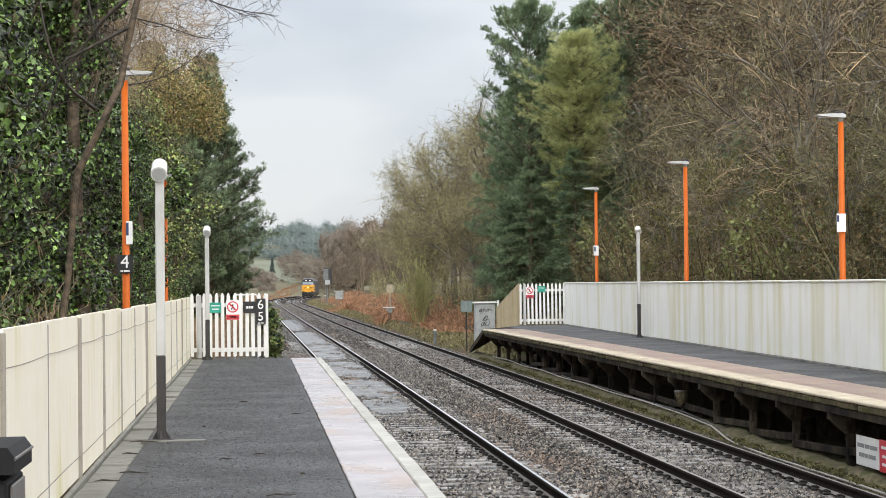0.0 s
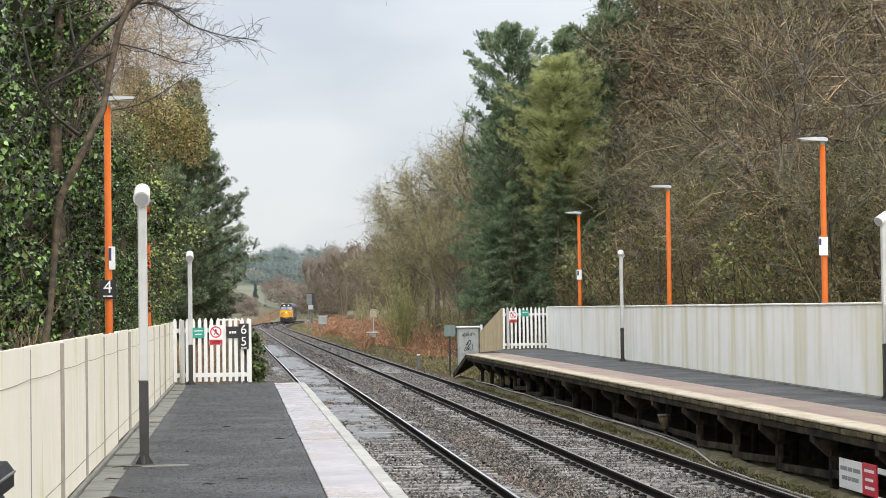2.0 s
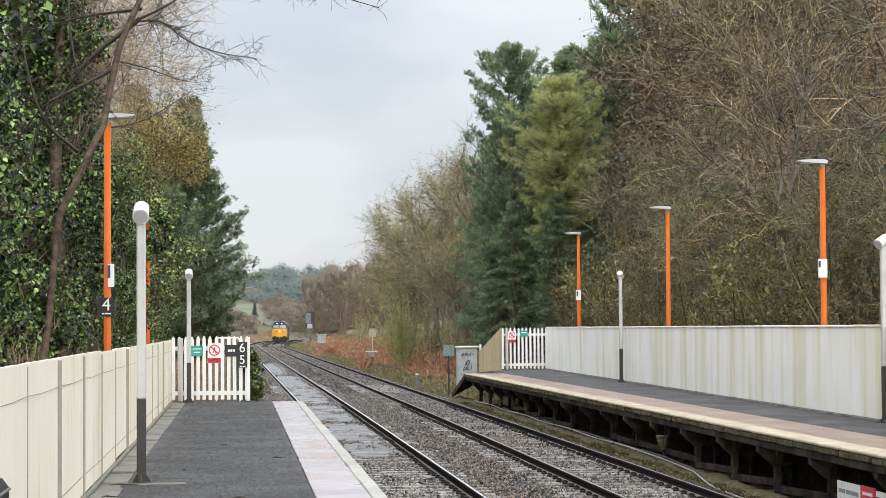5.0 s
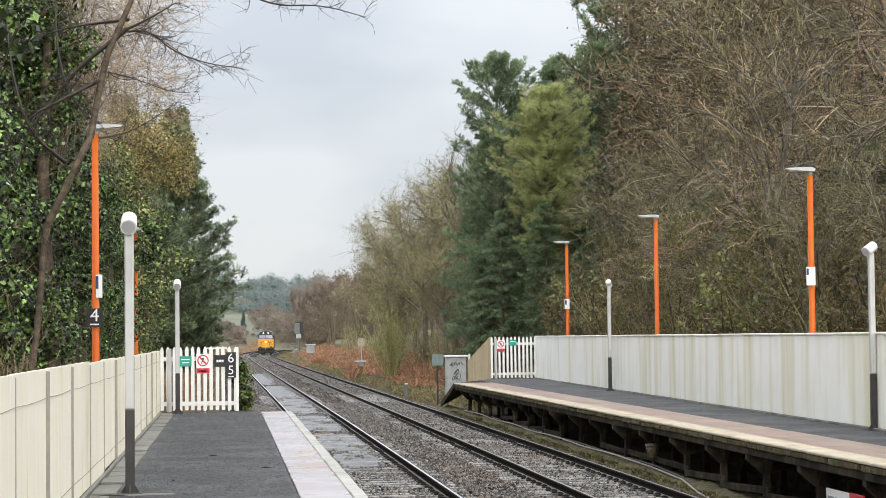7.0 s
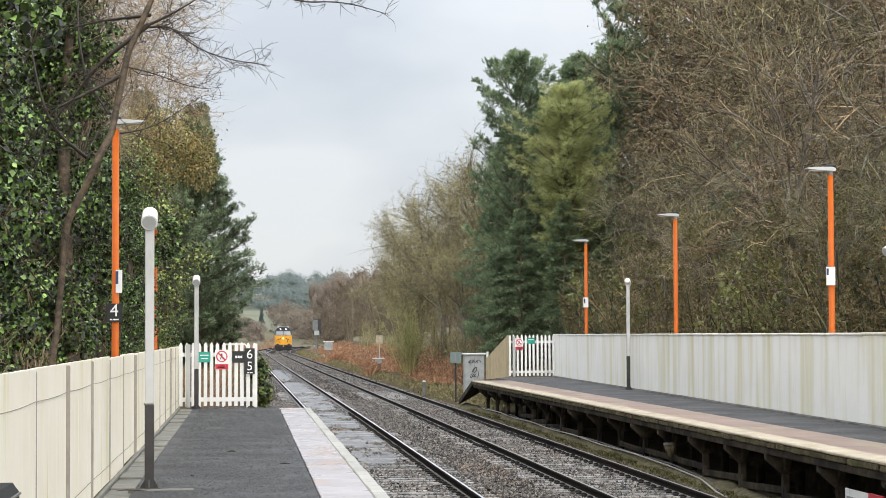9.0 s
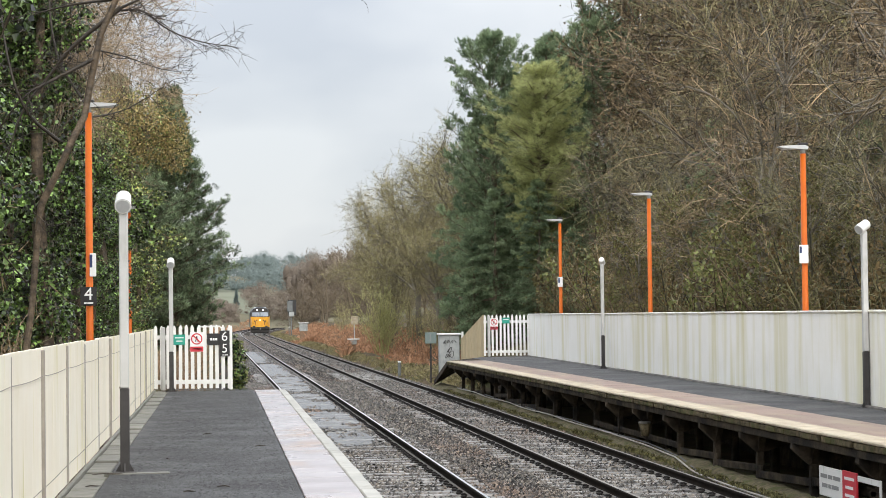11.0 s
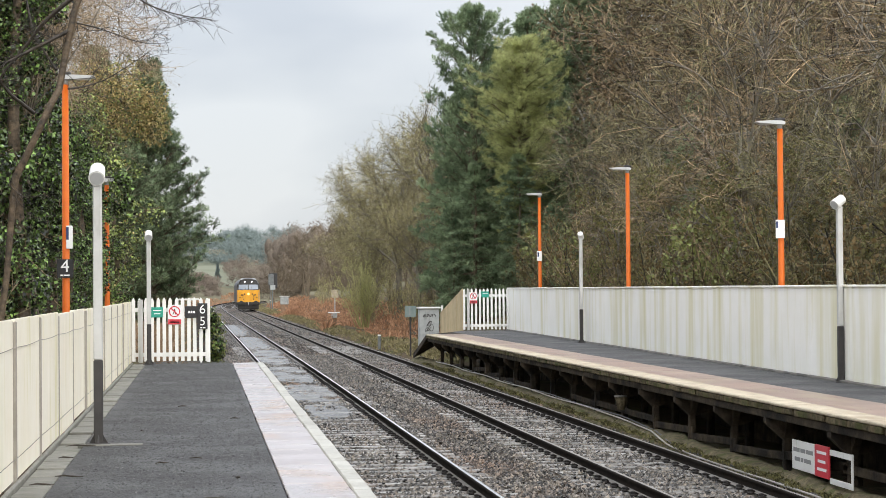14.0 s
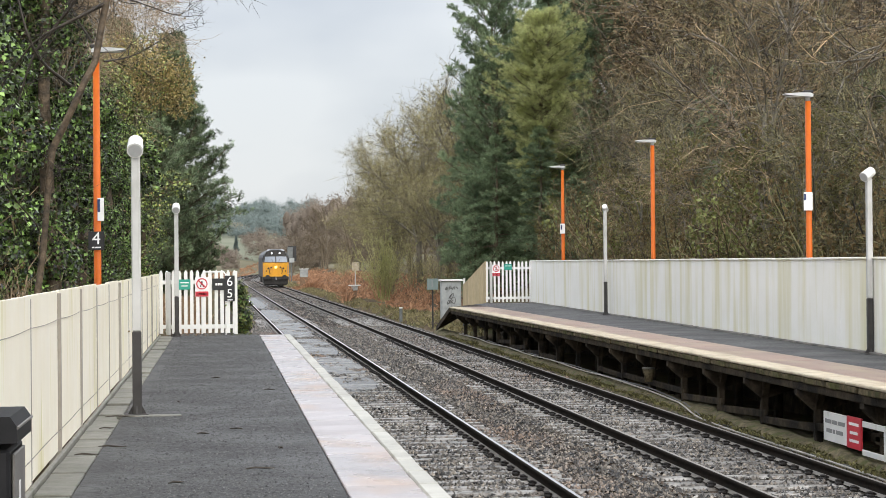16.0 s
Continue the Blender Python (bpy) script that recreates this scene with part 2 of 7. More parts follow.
M_LEAF_FAR = mat("pale_olive_buds", (0.22, 0.20, 0.085), (0.42, 0.385, 0.175), 0.7, scale=0.3, island=0.5, transl=0.35)
M_EDGE = mat("mossy_edge_course", (0.032, 0.026, 0.016), (0.20, 0.162, 0.10), 0.9, spec=0.12, scale=11, bump=0.8, bscale=35, obj=0.25, stain=(0.07, 0.075, 0.028), stain_scale=(5, 3.5, 6), stain_at=(0.46, 0.66), world=True)
# brown staining, plus the shade under the platform put into its dark tone
M_TRESTLE = mat("stained_shaded_concrete", (0.018, 0.0145, 0.011), (0.10, 0.078, 0.055), 0.9, spec=0.12, scale=5, bump=0.7, bscale=30, obj=0.3, stain=(0.018, 0.016, 0.014), stain_scale=(4, 2, 2.5), stain_at=(0.42, 0.62), world=True)
M_BACKWOOD = mat("tangled_back_wood", (0.10, 0.077, 0.045), (0.29, 0.228, 0.138), 0.95, scale=1.6, island=0.5, spec=0.05, bump=1.0, bscale=4)
M_BACKGREEN = mat("dark_back_conifer", (0.022, 0.04, 0.024), (0.075, 0.105, 0.056), 0.8, scale=0.8, island=0.4, spec=0.1, bump=1.0, bscale=4)
M_TWIG_STRAW = mat("straw_twigs", (0.20, 0.145, 0.088), (0.42, 0.325, 0.215), 0.8, scale=0.3, island=0.4)
M_OLIVELEAF = mat("small_olive_leaves", (0.13, 0.15, 0.04), (0.25, 0.27, 0.09), 0.5, scale=0.5, island=0.35, transl=0.2)
M_OLIVE = mat("olive_sprays", (0.33, 0.36, 0.15), (0.56, 0.585, 0.27), 0.6, scale=0.35, island=0.3, transl=0.5)
M_EVERGREEN = mat("evergreen_leaves", (0.05, 0.083, 0.02), (0.26, 0.31, 0.092), 0.32, scale=0.6, island=0.9, few=1.8, transl=0.15)
M_RUSTLEAF = mat("russet_olive_leaves", (0.23, 0.18, 0.07), (0.52, 0.41, 0.18), 0.55, scale=0.5, island=0.5, transl=0.25)
M_NEEDLE = mat("pine_needles", (0.028, 0.052, 0.026), (0.29, 0.37, 0.21), 0.5, scale=1.4, island=0.65, transl=0.2, spec=0.3)
M_NEEDLE_B = mat("blue_green_needles", (0.075, 0.126, 0.074), (0.34, 0.42, 0.242), 0.6, scale=0.5, island=0.4, transl=0.42, spec=0.3)
M_BRACKEN = mat("rust_bracken", (0.25, 0.125, 0.07), (0.48, 0.285, 0.175), 0.85, scale=0.5, island=0.45, transl=0.3, spec=0.2)
M_BRACKEN_PALE = mat("faded_bracken", (0.20, 0.12, 0.065), (0.30, 0.20, 0.12), 0.8, scale=0.5, island=0.4, transl=0.2)
M_GRASS = mat("rough_grass", (0.12, 0.11, 0.048), (0.31, 0.265, 0.14), 0.85, scale=0.4, island=0.4, transl=0.25)
M_WILLOW = mat("yellow_green_shoots", (0.32, 0.32, 0.12), (0.48, 0.46, 0.22), 0.7, scale=0.5, island=0.3, transl=0.35)
# distance haze is put into these four base colours as pale grey
M_HAZED_WOOD = mat("far_wood", (0.225, 0.272, 0.265), (0.26, 0.305, 0.295), 0.95, scale=0.03, island=0.1, spec=0.0, transl=0.5)
M_HAZED_BROWN = mat("haze_paled_bare_wood", (0.245, 0.205, 0.172), (0.315, 0.268, 0.222), 0.95, scale=0.03, island=0.15, spec=0.0, transl=0.5)
M_HAZED_GROUND = mat("haze_paled_pasture", (0.145, 0.135, 0.095), (0.20, 0.185, 0.135), 0.95, scale=0.05, spec=0.0)
M_HAZED_FIELD = mat("haze_paled_field", (0.165, 0.18, 0.135), (0.22, 0.225, 0.175), 0.95, scale=0.05, spec=0.0)
M_YELLOW = mat("yellow_cab_paint", (0.60, 0.27, 0.010), (0.70, 0.335, 0.014), 0.45, scale=3, bump=0.02, stain=(0.30, 0.14, 0.02), stain_scale=(2, 2, 1), stain_at=(0.55, 0.85))
M_LOCOBLUE = mat("loco_body_grey_blue", (0.02, 0.024, 0.04), (0.04, 0.046, 0.068), 0.45, scale=2)
M_LOCOROOF = mat("loco_roof_grey", (0.07, 0.072, 0.08), (0.12, 0.122, 0.13), 0.5, scale=2)
M_LOCOBLACK = mat("loco_underframe_black", (0.012, 0.012, 0.012), (0.03, 0.026, 0.022), 0.6, scale=3)
M_CABGREY = mat("pale_cab_roof_paint", (0.26, 0.27, 0.29), (0.36, 0.37, 0.39), 0.5, scale=2, stain=(0.12, 0.12, 0.12), stain_scale=(3, 3, 2))
# part of the sky's reflection is put into this pale base colour
M_GLASS = mat("sky_paled_cab_glass", (0.16, 0.185, 0.22), (0.22, 0.25, 0.29), 0.08, scale=1)
M_STEEL = mat("buffer_steel", (0.25, 0.25, 0.26), (0.4, 0.4, 0.41), 0.4, 0.7, scale=4)
M_LIGHT = mat("lit_headlight", (1.0, 0.60, 0.16), None, 0.3, emit=2.6)
M_LIGHTDIM = mat("lit_marker_light", (0.95, 0.97, 1.0), None, 0.3, emit=2.2)
M_TWIGDARK = mat("wet_dark_twig", (0.014, 0.011, 0.008), (0.06, 0.045, 0.03), 0.6, scale=9, bump=0.3)
M_BIN = mat("black_bin_plastic", (0.006, 0.006, 0.007), (0.016, 0.016, 0.018), 0.55, scale=4, bump=0.05, spec=0.2)
M_BINSIDE = mat("grey_bin_panel", (0.10, 0.095, 0.09), (0.17, 0.16, 0.15), 0.35, scale=4, bump=0.1)
M_WIRE = mat("dark_cable", (0.03, 0.03, 0.03), (0.06, 0.06, 0.06), 0.5, scale=5)
M_PALEWIRE = mat("pale_cable", (0.35, 0.33, 0.29), (0.45, 0.43, 0.38), 0.6, scale=5)
M_SIGNALGREY = mat("weathered_signal_grey", (0.09, 0.10, 0.10), (0.17, 0.18, 0.18), 0.6, scale=3)
M_CABINET = mat("pale_grey_cabinet", (0.28, 0.30, 0.30), (0.40, 0.42, 0.42), 0.55, scale=3, stain=(0.16, 0.17, 0.16), stain_scale=(4, 4, 1.5))
M_WATER = mat("puddle_water", (0.05, 0.05, 0.052), (0.09, 0.088, 0.085), 0.26, scale=1.5, bump=0.5, bscale=7, world=True)


# ---- mesh building ----
class Build:
    """Collects vertices and faces of one mesh; every face carries a material slot."""

    def __init__(self):
        self.v, self.f, self.m = [], [], []

    def add(self, verts, faces, slot=0):
        n = len(self.v)
        self.v.extend(tuple(p) for p in verts)
        self.f.extend(tuple(n + i for i in q) for q in faces)
        self.m.extend([slot] * len(faces))
        return self

    def box(self, a, b, c=0.0, slot=0):
        """An upright box from corner a to corner b with chamfered edges c."""
        (x0, y0, z0), (x1, y1, z1) = a, b
        if c <= 0:
            v = [(x, y, z) for z in (z0, z1) for y in (y0, y1) for x in (x0, x1)]
            return self.add(v, [(0, 2, 3, 1), (4, 5, 7, 6), (0, 1, 5, 4), (2, 6, 7, 3), (0, 4, 6, 2), (1, 3, 7, 5)], slot)
        c = min(c, (x1 - x0) / 2.1, (y1 - y0) / 2.1, (z1 - z0) / 2.1)
        lo, hi = (x0, y0, z0), (x1, y1, z1)
        v, ix = [], {}
        for s in ((i, j, k) for i in (0, 1) for j in (0, 1) for k in (0, 1)):
            for ax in range(3):
                p = []
                for d in range(3):
                    e = hi[d] if s[d] else lo[d]
                    p.append(e if d == ax else e - c if s[d] else e + c)
                ix[s, ax] = len(v)
                v.append(p)
        f = []
        for ax in range(3):
            o1, o2 = [d for d in range(3) if d != ax]
            for side in (0, 1):
                ring = []
                for i, j in ((0, 0), (1, 0), (1, 1), (0, 1)):
                    s = [0, 0, 0]
                    s[ax], s[o1], s[o2] = side, i, j
                    ring.append(ix[tuple(s), ax])
                f.append(ring)
            for i, j in ((0, 0), (1, 0), (1, 1), (0, 1)):
                s0, s1 = [0, 0, 0], [0, 0, 0]
                s0[ax], s1[ax] = 0, 1
                s0[o1], s0[o2], s1[o1], s1[o2] = i, j, i, j
                f.append((ix[tuple(s0), o1], ix[tuple(s1), o1], ix[tuple(s1), o2], ix[tuple(s0), o2]))
        for s in ((i, j, k) for i in (0, 1) for j in (0, 1) for k in (0, 1)):
            f.append((ix[s, 0], ix[s, 1], ix[s, 2]))
        return self.add(v, f, slot)

    def tube(self, pts, radii, sides=8, slot=0, cap=True):
        """A round tube through pts with a radius at each."""
        pts = [Vector(p) for p in pts]
        if not hasattr(radii, "__len__"):
            radii = [radii] * len(pts)
        n, v, f = len(pts), [], []
        side = None
        for i, p in enumerate(pts):
            d = (pts[min(i + 1, n - 1)] - pts[max(i - 1, 0)]).normalized()
            if side is None:
                side = d.orthogonal().normalized()
            else:
                side = (side - d * side.dot(d))
                side = side.normalized() if side.length > 1e-6 else d.orthogonal().normalized()
            up = d.cross(side)
            for k in range(sides):
                a = 2 * math.pi * k / sides
                v.append(p + (side * math.cos(a) + up * math.sin(a)) * radii[i])
        for i in range(n - 1):
            for k in range(sides):
                k2 = (k + 1) % sides
                f.append((i * sides + k, i * sides + k2, (i + 1) * sides + k2, (i + 1) * sides + k))
        if cap:
            f.append(tuple(range(sides))[::-1])
            f.append(tuple((n - 1) * sides + k for k in range(sides)))
        return self.add(v, f, slot)

    def prism(self, outline, axis, lo, hi, slot=0):
        """An outline in the two other axes, drawn out along axis from lo to hi."""
        n, v = len(outline), []
        for e in (lo, hi):
            for p, q in outline:
                v.append({"x": (e, p, q), "y": (p, e, q), "z": (p, q, e)}[axis])
        f = [tuple(range(n))[::-1], tuple(range(n, 2 * n))]
        f += [(k, (k + 1) % n, n + (k + 1) % n, n + k) for k in range(n)]
        return self.add(v, f, slot)

    def mesh(self, name, mats, smooth=False):
        me = bpy.data.meshes.new(name)
        me.from_pydata(self.v, [], self.f)
        for m in mats if isinstance(mats, (list, tuple)) else [mats]:
            me.materials.append(m)
        me.polygons.foreach_set("material_index", self.m)
        if smooth:
            me.polygons.foreach_set("use_smooth", [True] * len(self.f))
        bm = bmesh.new()
        bm.from_mesh(me)
        bmesh.ops.recalc_face_normals(bm, faces=bm.faces)
        bm.to_mesh(me)
        bm.free()
        return me


def part(name, bm, material, parent=None, label="", smooth=False):
    me = bm if isinstance(bm, bpy.types.Mesh) else bm.mesh(name, material, smooth)
    ob = new(name, me)
    if parent is not None:
        ob.parent = parent
    return tagged(ob, label)


def thing(name, m, label, category, group="", kind=""):
    ob = new(name)
    ob.empty_display_size = 0.2
    ob.matrix_basis = m
    return tagged(ob, label, category, group, kind)


def soup(name, verts, tris, material, parent=None, label="", slots=None, quads=False):
    """A mesh from arrays of loose triangles or quads, for leaves, twigs and stones."""
    me = bpy.data.meshes.new(name)
    verts, tris = np.asarray(verts, np.float32).reshape(-1, 3), np.asarray(tris, np.int32)
    k = tris.shape[1]
    me.vertices.add(len(verts))
    me.vertices.foreach_set("co", verts.ravel())
    me.loops.add(tris.size)
    me.loops.foreach_set("vertex_index", tris.ravel())
    me.polygons.add(len(tris))
    me.polygons.foreach_set("loop_start", np.arange(0, tris.size, k, dtype=np.int32))
    for m in material if isinstance(material, (list, tuple)) else [material]:
        me.materials.append(m)
    if slots is not None:
        me.polygons.foreach_set("material_index", np.asarray(slots, np.int32))
    me.update(calc_edges=True)
    ob = new(name, me)
    if parent is not None:
        ob.parent = parent
    return tagged(ob, label)


def text_mesh(word, size, material, name="lettering"):
    cu = bpy.data.curves.new(name, "FONT")
    cu.body, cu.size, cu.align_x, cu.align_y, cu.extrude = word, size, "CENTER", "CENTER", 0.002
    tmp = bpy.data.objects.new(name, cu)
    scene.collection.objects.link(tmp)
    dg = bpy.context.evaluated_depsgraph_get()
    me = bpy.data.meshes.new_from_object(tmp.evaluated_get(dg))
    bpy.data.objects.remove(tmp)
    me.materials.clear()
    me.materials.append(material)
    return me


# ---- the lie of the land ----
EDGE, PLAT = 0.06, 0.915            # coping edge of the near platform, platform height over the rails
EDGE_R = 6.29                       # coping edge of the far platform
TRACK_1, TRACK_2 = 1.50, 4.99       # centres of the two tracks
_KY = np.array([-60, 60, 90, 130, 180, 218, 250, 290, 326, 355, 380, 411, 440, 500, 600, 800, 3000.0])
_KX = np.array([0, 0, -0.12, -0.32, -0.52, -0.64, -0.75, -0.80, -0.58, 0.05, 0.95, 2.5, 4.35, 9.6, 21, 52, 52.0])


def bend(y):
    """How far the line has swung sideways at y."""
    ys = np.asarray(y, float)
    return sum(np.interp(ys + o, _KY, _KX) for o in (-16, -8, 0, 8, 16)) / 5


def fence_r(y):
    """The far platform's fence, which draws away from the track."""
    return 9.05 + (y - 35) * 0.0225


def smooth(a, b, v):
    t = np.clip((np.asarray(v, float) - a) / (b - a), 0, 1)
    return t * t * (3 - 2 * t)


def land(x, y):
    """Height of the ground sheet."""
    x, y = np.asarray(x, float), np.asarray(y, float)
    u = x - bend(y)
    z = -0.55 + 0 * u
    z = z + smooth(-2.9, -4.5, u) * 1.0 + smooth(-4.5, -22, u) * 2.2
    z = z + smooth(6.6, 8.5, u) * 0.35 + smooth(10.2, 16, u) * 1.6 + smooth(15, 45, u) * 12.0 * smooth(330, 180, y)
    z = z + smooth(430, 900, y) * 17 + smooth(60, 400, np.abs(u)) * smooth(200, 600, y) * 6
    z = z + smooth(900, 2400, y) * 10
    return z


def make_ground():
    xs = np.concatenate([[-2500, -1200, -600, -300, -160, -90, -60, -40], np.arange(-28, 48, 1.0), [50, 60, 80, 120, 200, 400, 800, 1500, 2600]])
    ys = np.concatenate([[-1500, -600, -250, -100, -40], np.arange(-20, 130, 3.0), np.arange(130, 520, 10.0), [540, 580, 640, 700, 780, 860, 950, 1100, 1400, 1900, 2600, 3500]])
    X, Y = np.meshgrid(xs, ys)
    Z = land(X, Y)
    for i in range(X.shape[0]):
        for j in range(X.shape[1]):
            if -30 < X[i, j] < 50 and Y[i, j] < 520 and not -2.9 < X[i, j] - bend(Y[i, j]) < 8:
                Z[i, j] += 0.25 * noise.noise((X[i, j] * 0.4, Y[i, j] * 0.25, 0))
    v = np.stack([X, Y, Z], -1).reshape(-1, 3)
    n = len(xs)
    q = [(i * n + j, i * n + j + 1, (i + 1) * n + j + 1, (i + 1) * n + j) for i in range(len(ys) - 1) for j in range(n - 1)]
    # far cells take the haze-paled field and pasture colours
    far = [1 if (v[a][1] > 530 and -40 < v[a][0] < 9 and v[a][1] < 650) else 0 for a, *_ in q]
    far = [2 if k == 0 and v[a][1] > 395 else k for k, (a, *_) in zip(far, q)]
    ob = soup("ground", v, q, [M_SOIL, M_HAZED_FIELD, M_HAZED_GROUND], slots=far)
    ob.data.polygons.foreach_set("use_smooth", [True] * len(q))
    tagged(ob, "leaf-littered embankment earth with moss and distant green field", "ground", kind="structure")


make_ground()


# ---- permanent way ----
def ribbon(name, ys, profile, material, parent=None, smooth_it=False):
    """A cross-section, a closed or open run of (x, z), swept along the bending line."""
    v, f, n = [], [], len(profile)
    for y in ys:
        o = float(bend(y))
        v += [(x + o, y, z) for x, z in profile]
    for i in range(len(ys) - 1):
        for k in range(n - 1):
            f.append((i * n + k, i * n + k + 1, (i + 1) * n + k + 1, (i + 1) * n + k))
    ob = soup(name, v, f, material, parent)
    return ob


Y_LINE = np.concatenate([np.arange(-20, 100, 4.0), np.arange(100, 720, 8.0)])
ballast = ribbon("ballast_bed", Y_LINE, [(-1.6, -0.62), (-0.7, -0.40), (-0.1, -0.21), (0.3, -0.19), (2.8, -0.19), (3.25, -0.23), (3.7, -0.19), (6.2, -0.19), (6.5, -0.22), (7.0, -0.5), (7.6, -0.65)], M_BALLAST)
tagged(ballast, "grey-brown crushed stone ballast bed under two tracks", "ballast", kind="structure")


def noise_band(x, y):
    """Stretches where the sleepers lie clearer of stones."""
    return np.sin(y * 0.31 + x * 1.7) + np.sin(y * 0.83 - x * 2.3) > -0.2


# rainwater lying in the near track: from y, to y, from x, to x
PUDDLES = ((42.5, 48, 1.0, 1.95), (48.5, 58, 0.88, 2.12), (58.5, 72, 0.88, 2.12), (72.5, 92, 0.86, 2.1), (93, 118, 0.72, 1.95), (120, 160, 0.5, 1.7))


def make_stones():
    """Loose ballast stones: squashed octahedra of mixed size."""
    rng = np.random.default_rng(5)
    base = np.array([(1, 0, -0.5), (0, 1, -0.5), (-1, 0, -0.5), (0, -1, -0.5), (0, 0, 0.7)], float)
    tri = np.array([(0, 1, 4), (1, 2, 4), (2, 3, 4), (3, 0, 4)])
    n, far = 152000, 28000
    y = np.concatenate([13 + 72 * rng.random(n) ** 1.6, 66 + 240 * rng.random(far) ** 1.5])
    n += far
    x = rng.uniform(-0.3, 6.75, n)
    keep, bare = np.ones(n, bool), np.zeros(n, bool)
    # keep the rails and, thinly, the sleeper tops clear
    for c in (TRACK_1, TRACK_2):
        for s in (-0.7525, 0.7525):
            keep &= np.abs(x - c - s) > np.where(y < 75, 0.15, 0.085)
        on = (np.abs(x - c) < 1.25) & (np.abs(((y - 10.146) / 0.6 + 0.5) % 1.0 - 0.5) < 0.24)
        cover = np.where(noise_band(x, y), 0.30, 0.68)
        if c == TRACK_2:
            cover = np.where(x < c - 0.8, np.where(np.sin(y * 0.9) + np.sin(y * 0.37) > -0.3, 0.06, 0.6), cover)
        keep &= ~(on & (rng.random(n) > cover))
        bare |= on
    for y0, y1, x0, x1 in PUDDLES:
        wet = ((x - (x0 + x1) / 2) / (x1 - x0) * 2) ** 4 + ((y - (y0 + y1) / 2) / (y1 - y0) * 2) ** 4 < 0.7
        keep &= ~(wet & (np.sin(x * 5 + y * 0.9) + np.sin(y * 1.7 - x * 3) + rng.normal(0, 0.8, n) > -1.5))
    x, y, bare = x[keep], y[keep], bare[keep]
    n = len(x)
    size = rng.uniform(0.016, 0.037, n) * (1 + 0.4 * smooth(36, 60, y) + 0.7 * smooth(70, 130, y) + 1.1 * smooth(130, 300, y))
    jit = base[None] * (1 + rng.uniform(-0.4, 0.35, (n, 5, 1)))
    jit *= rng.uniform(0.65, 1.2, (n, 1, 3))
    jit[:, 4, :2] += rng.uniform(-0.7, 0.7, (n, 2))
    ang = rng.uniform(0, 6.28, (n, 3))
    ang[:, 1:] = rng.normal(0, 0.35, (n, 2))
    ca, sa = np.cos(ang), np.sin(ang)
    for a, (i, j) in enumerate(((0, 1), (1, 2), (0, 2))):
        p, q = jit[:, :, i].copy(), jit[:, :, j].copy()
        jit[:, :, i], jit[:, :, j] = ca[:, a:a + 1] * p - sa[:, a:a + 1] * q, sa[:, a:a + 1] * p + ca[:, a:a + 1] * q
    z = np.interp(x, [-0.7, -0.1, 0.3, 2.8, 3.25, 3.7, 6.2, 6.5, 7.0], [-0.40, -0.21, -0.19, -0.19, -0.23, -0.19, -0.19, -0.22, -0.5])
    heap = np.where(bare, 0.022, 0.012 * np.sin(y * 1.7 + x * 2) + rng.uniform(-0.01, 0.038, n))
    v = jit * size[:, None, None] + np.stack([x + bend(y), y, z + 0.006 + np.maximum(heap, -0.01)], -1)[:, None]
    t = tri[None] + (np.arange(n) * 5)[:, None, None]
    ob = soup("ballast_stones", v.reshape(-1, 3), t.reshape(-1, 3), M_STONE)
    tagged(ob, "loose angular grey and brown ballast stones between rails", "ballast stones", kind="stuff")


make_stones()

RAIL_SIDE = [(-0.07, -0.155), (-0.07, -0.143), (-0.015, -0.12), (-0.010, -0.045), (-0.036, -0.035), (-0.036, -0.006), (-0.030, 0.0), (-0.016, 0.001)]
RAIL_SIDE = RAIL_SIDE + [(-x, z) for x, z in RAIL_SIDE[::-1]]


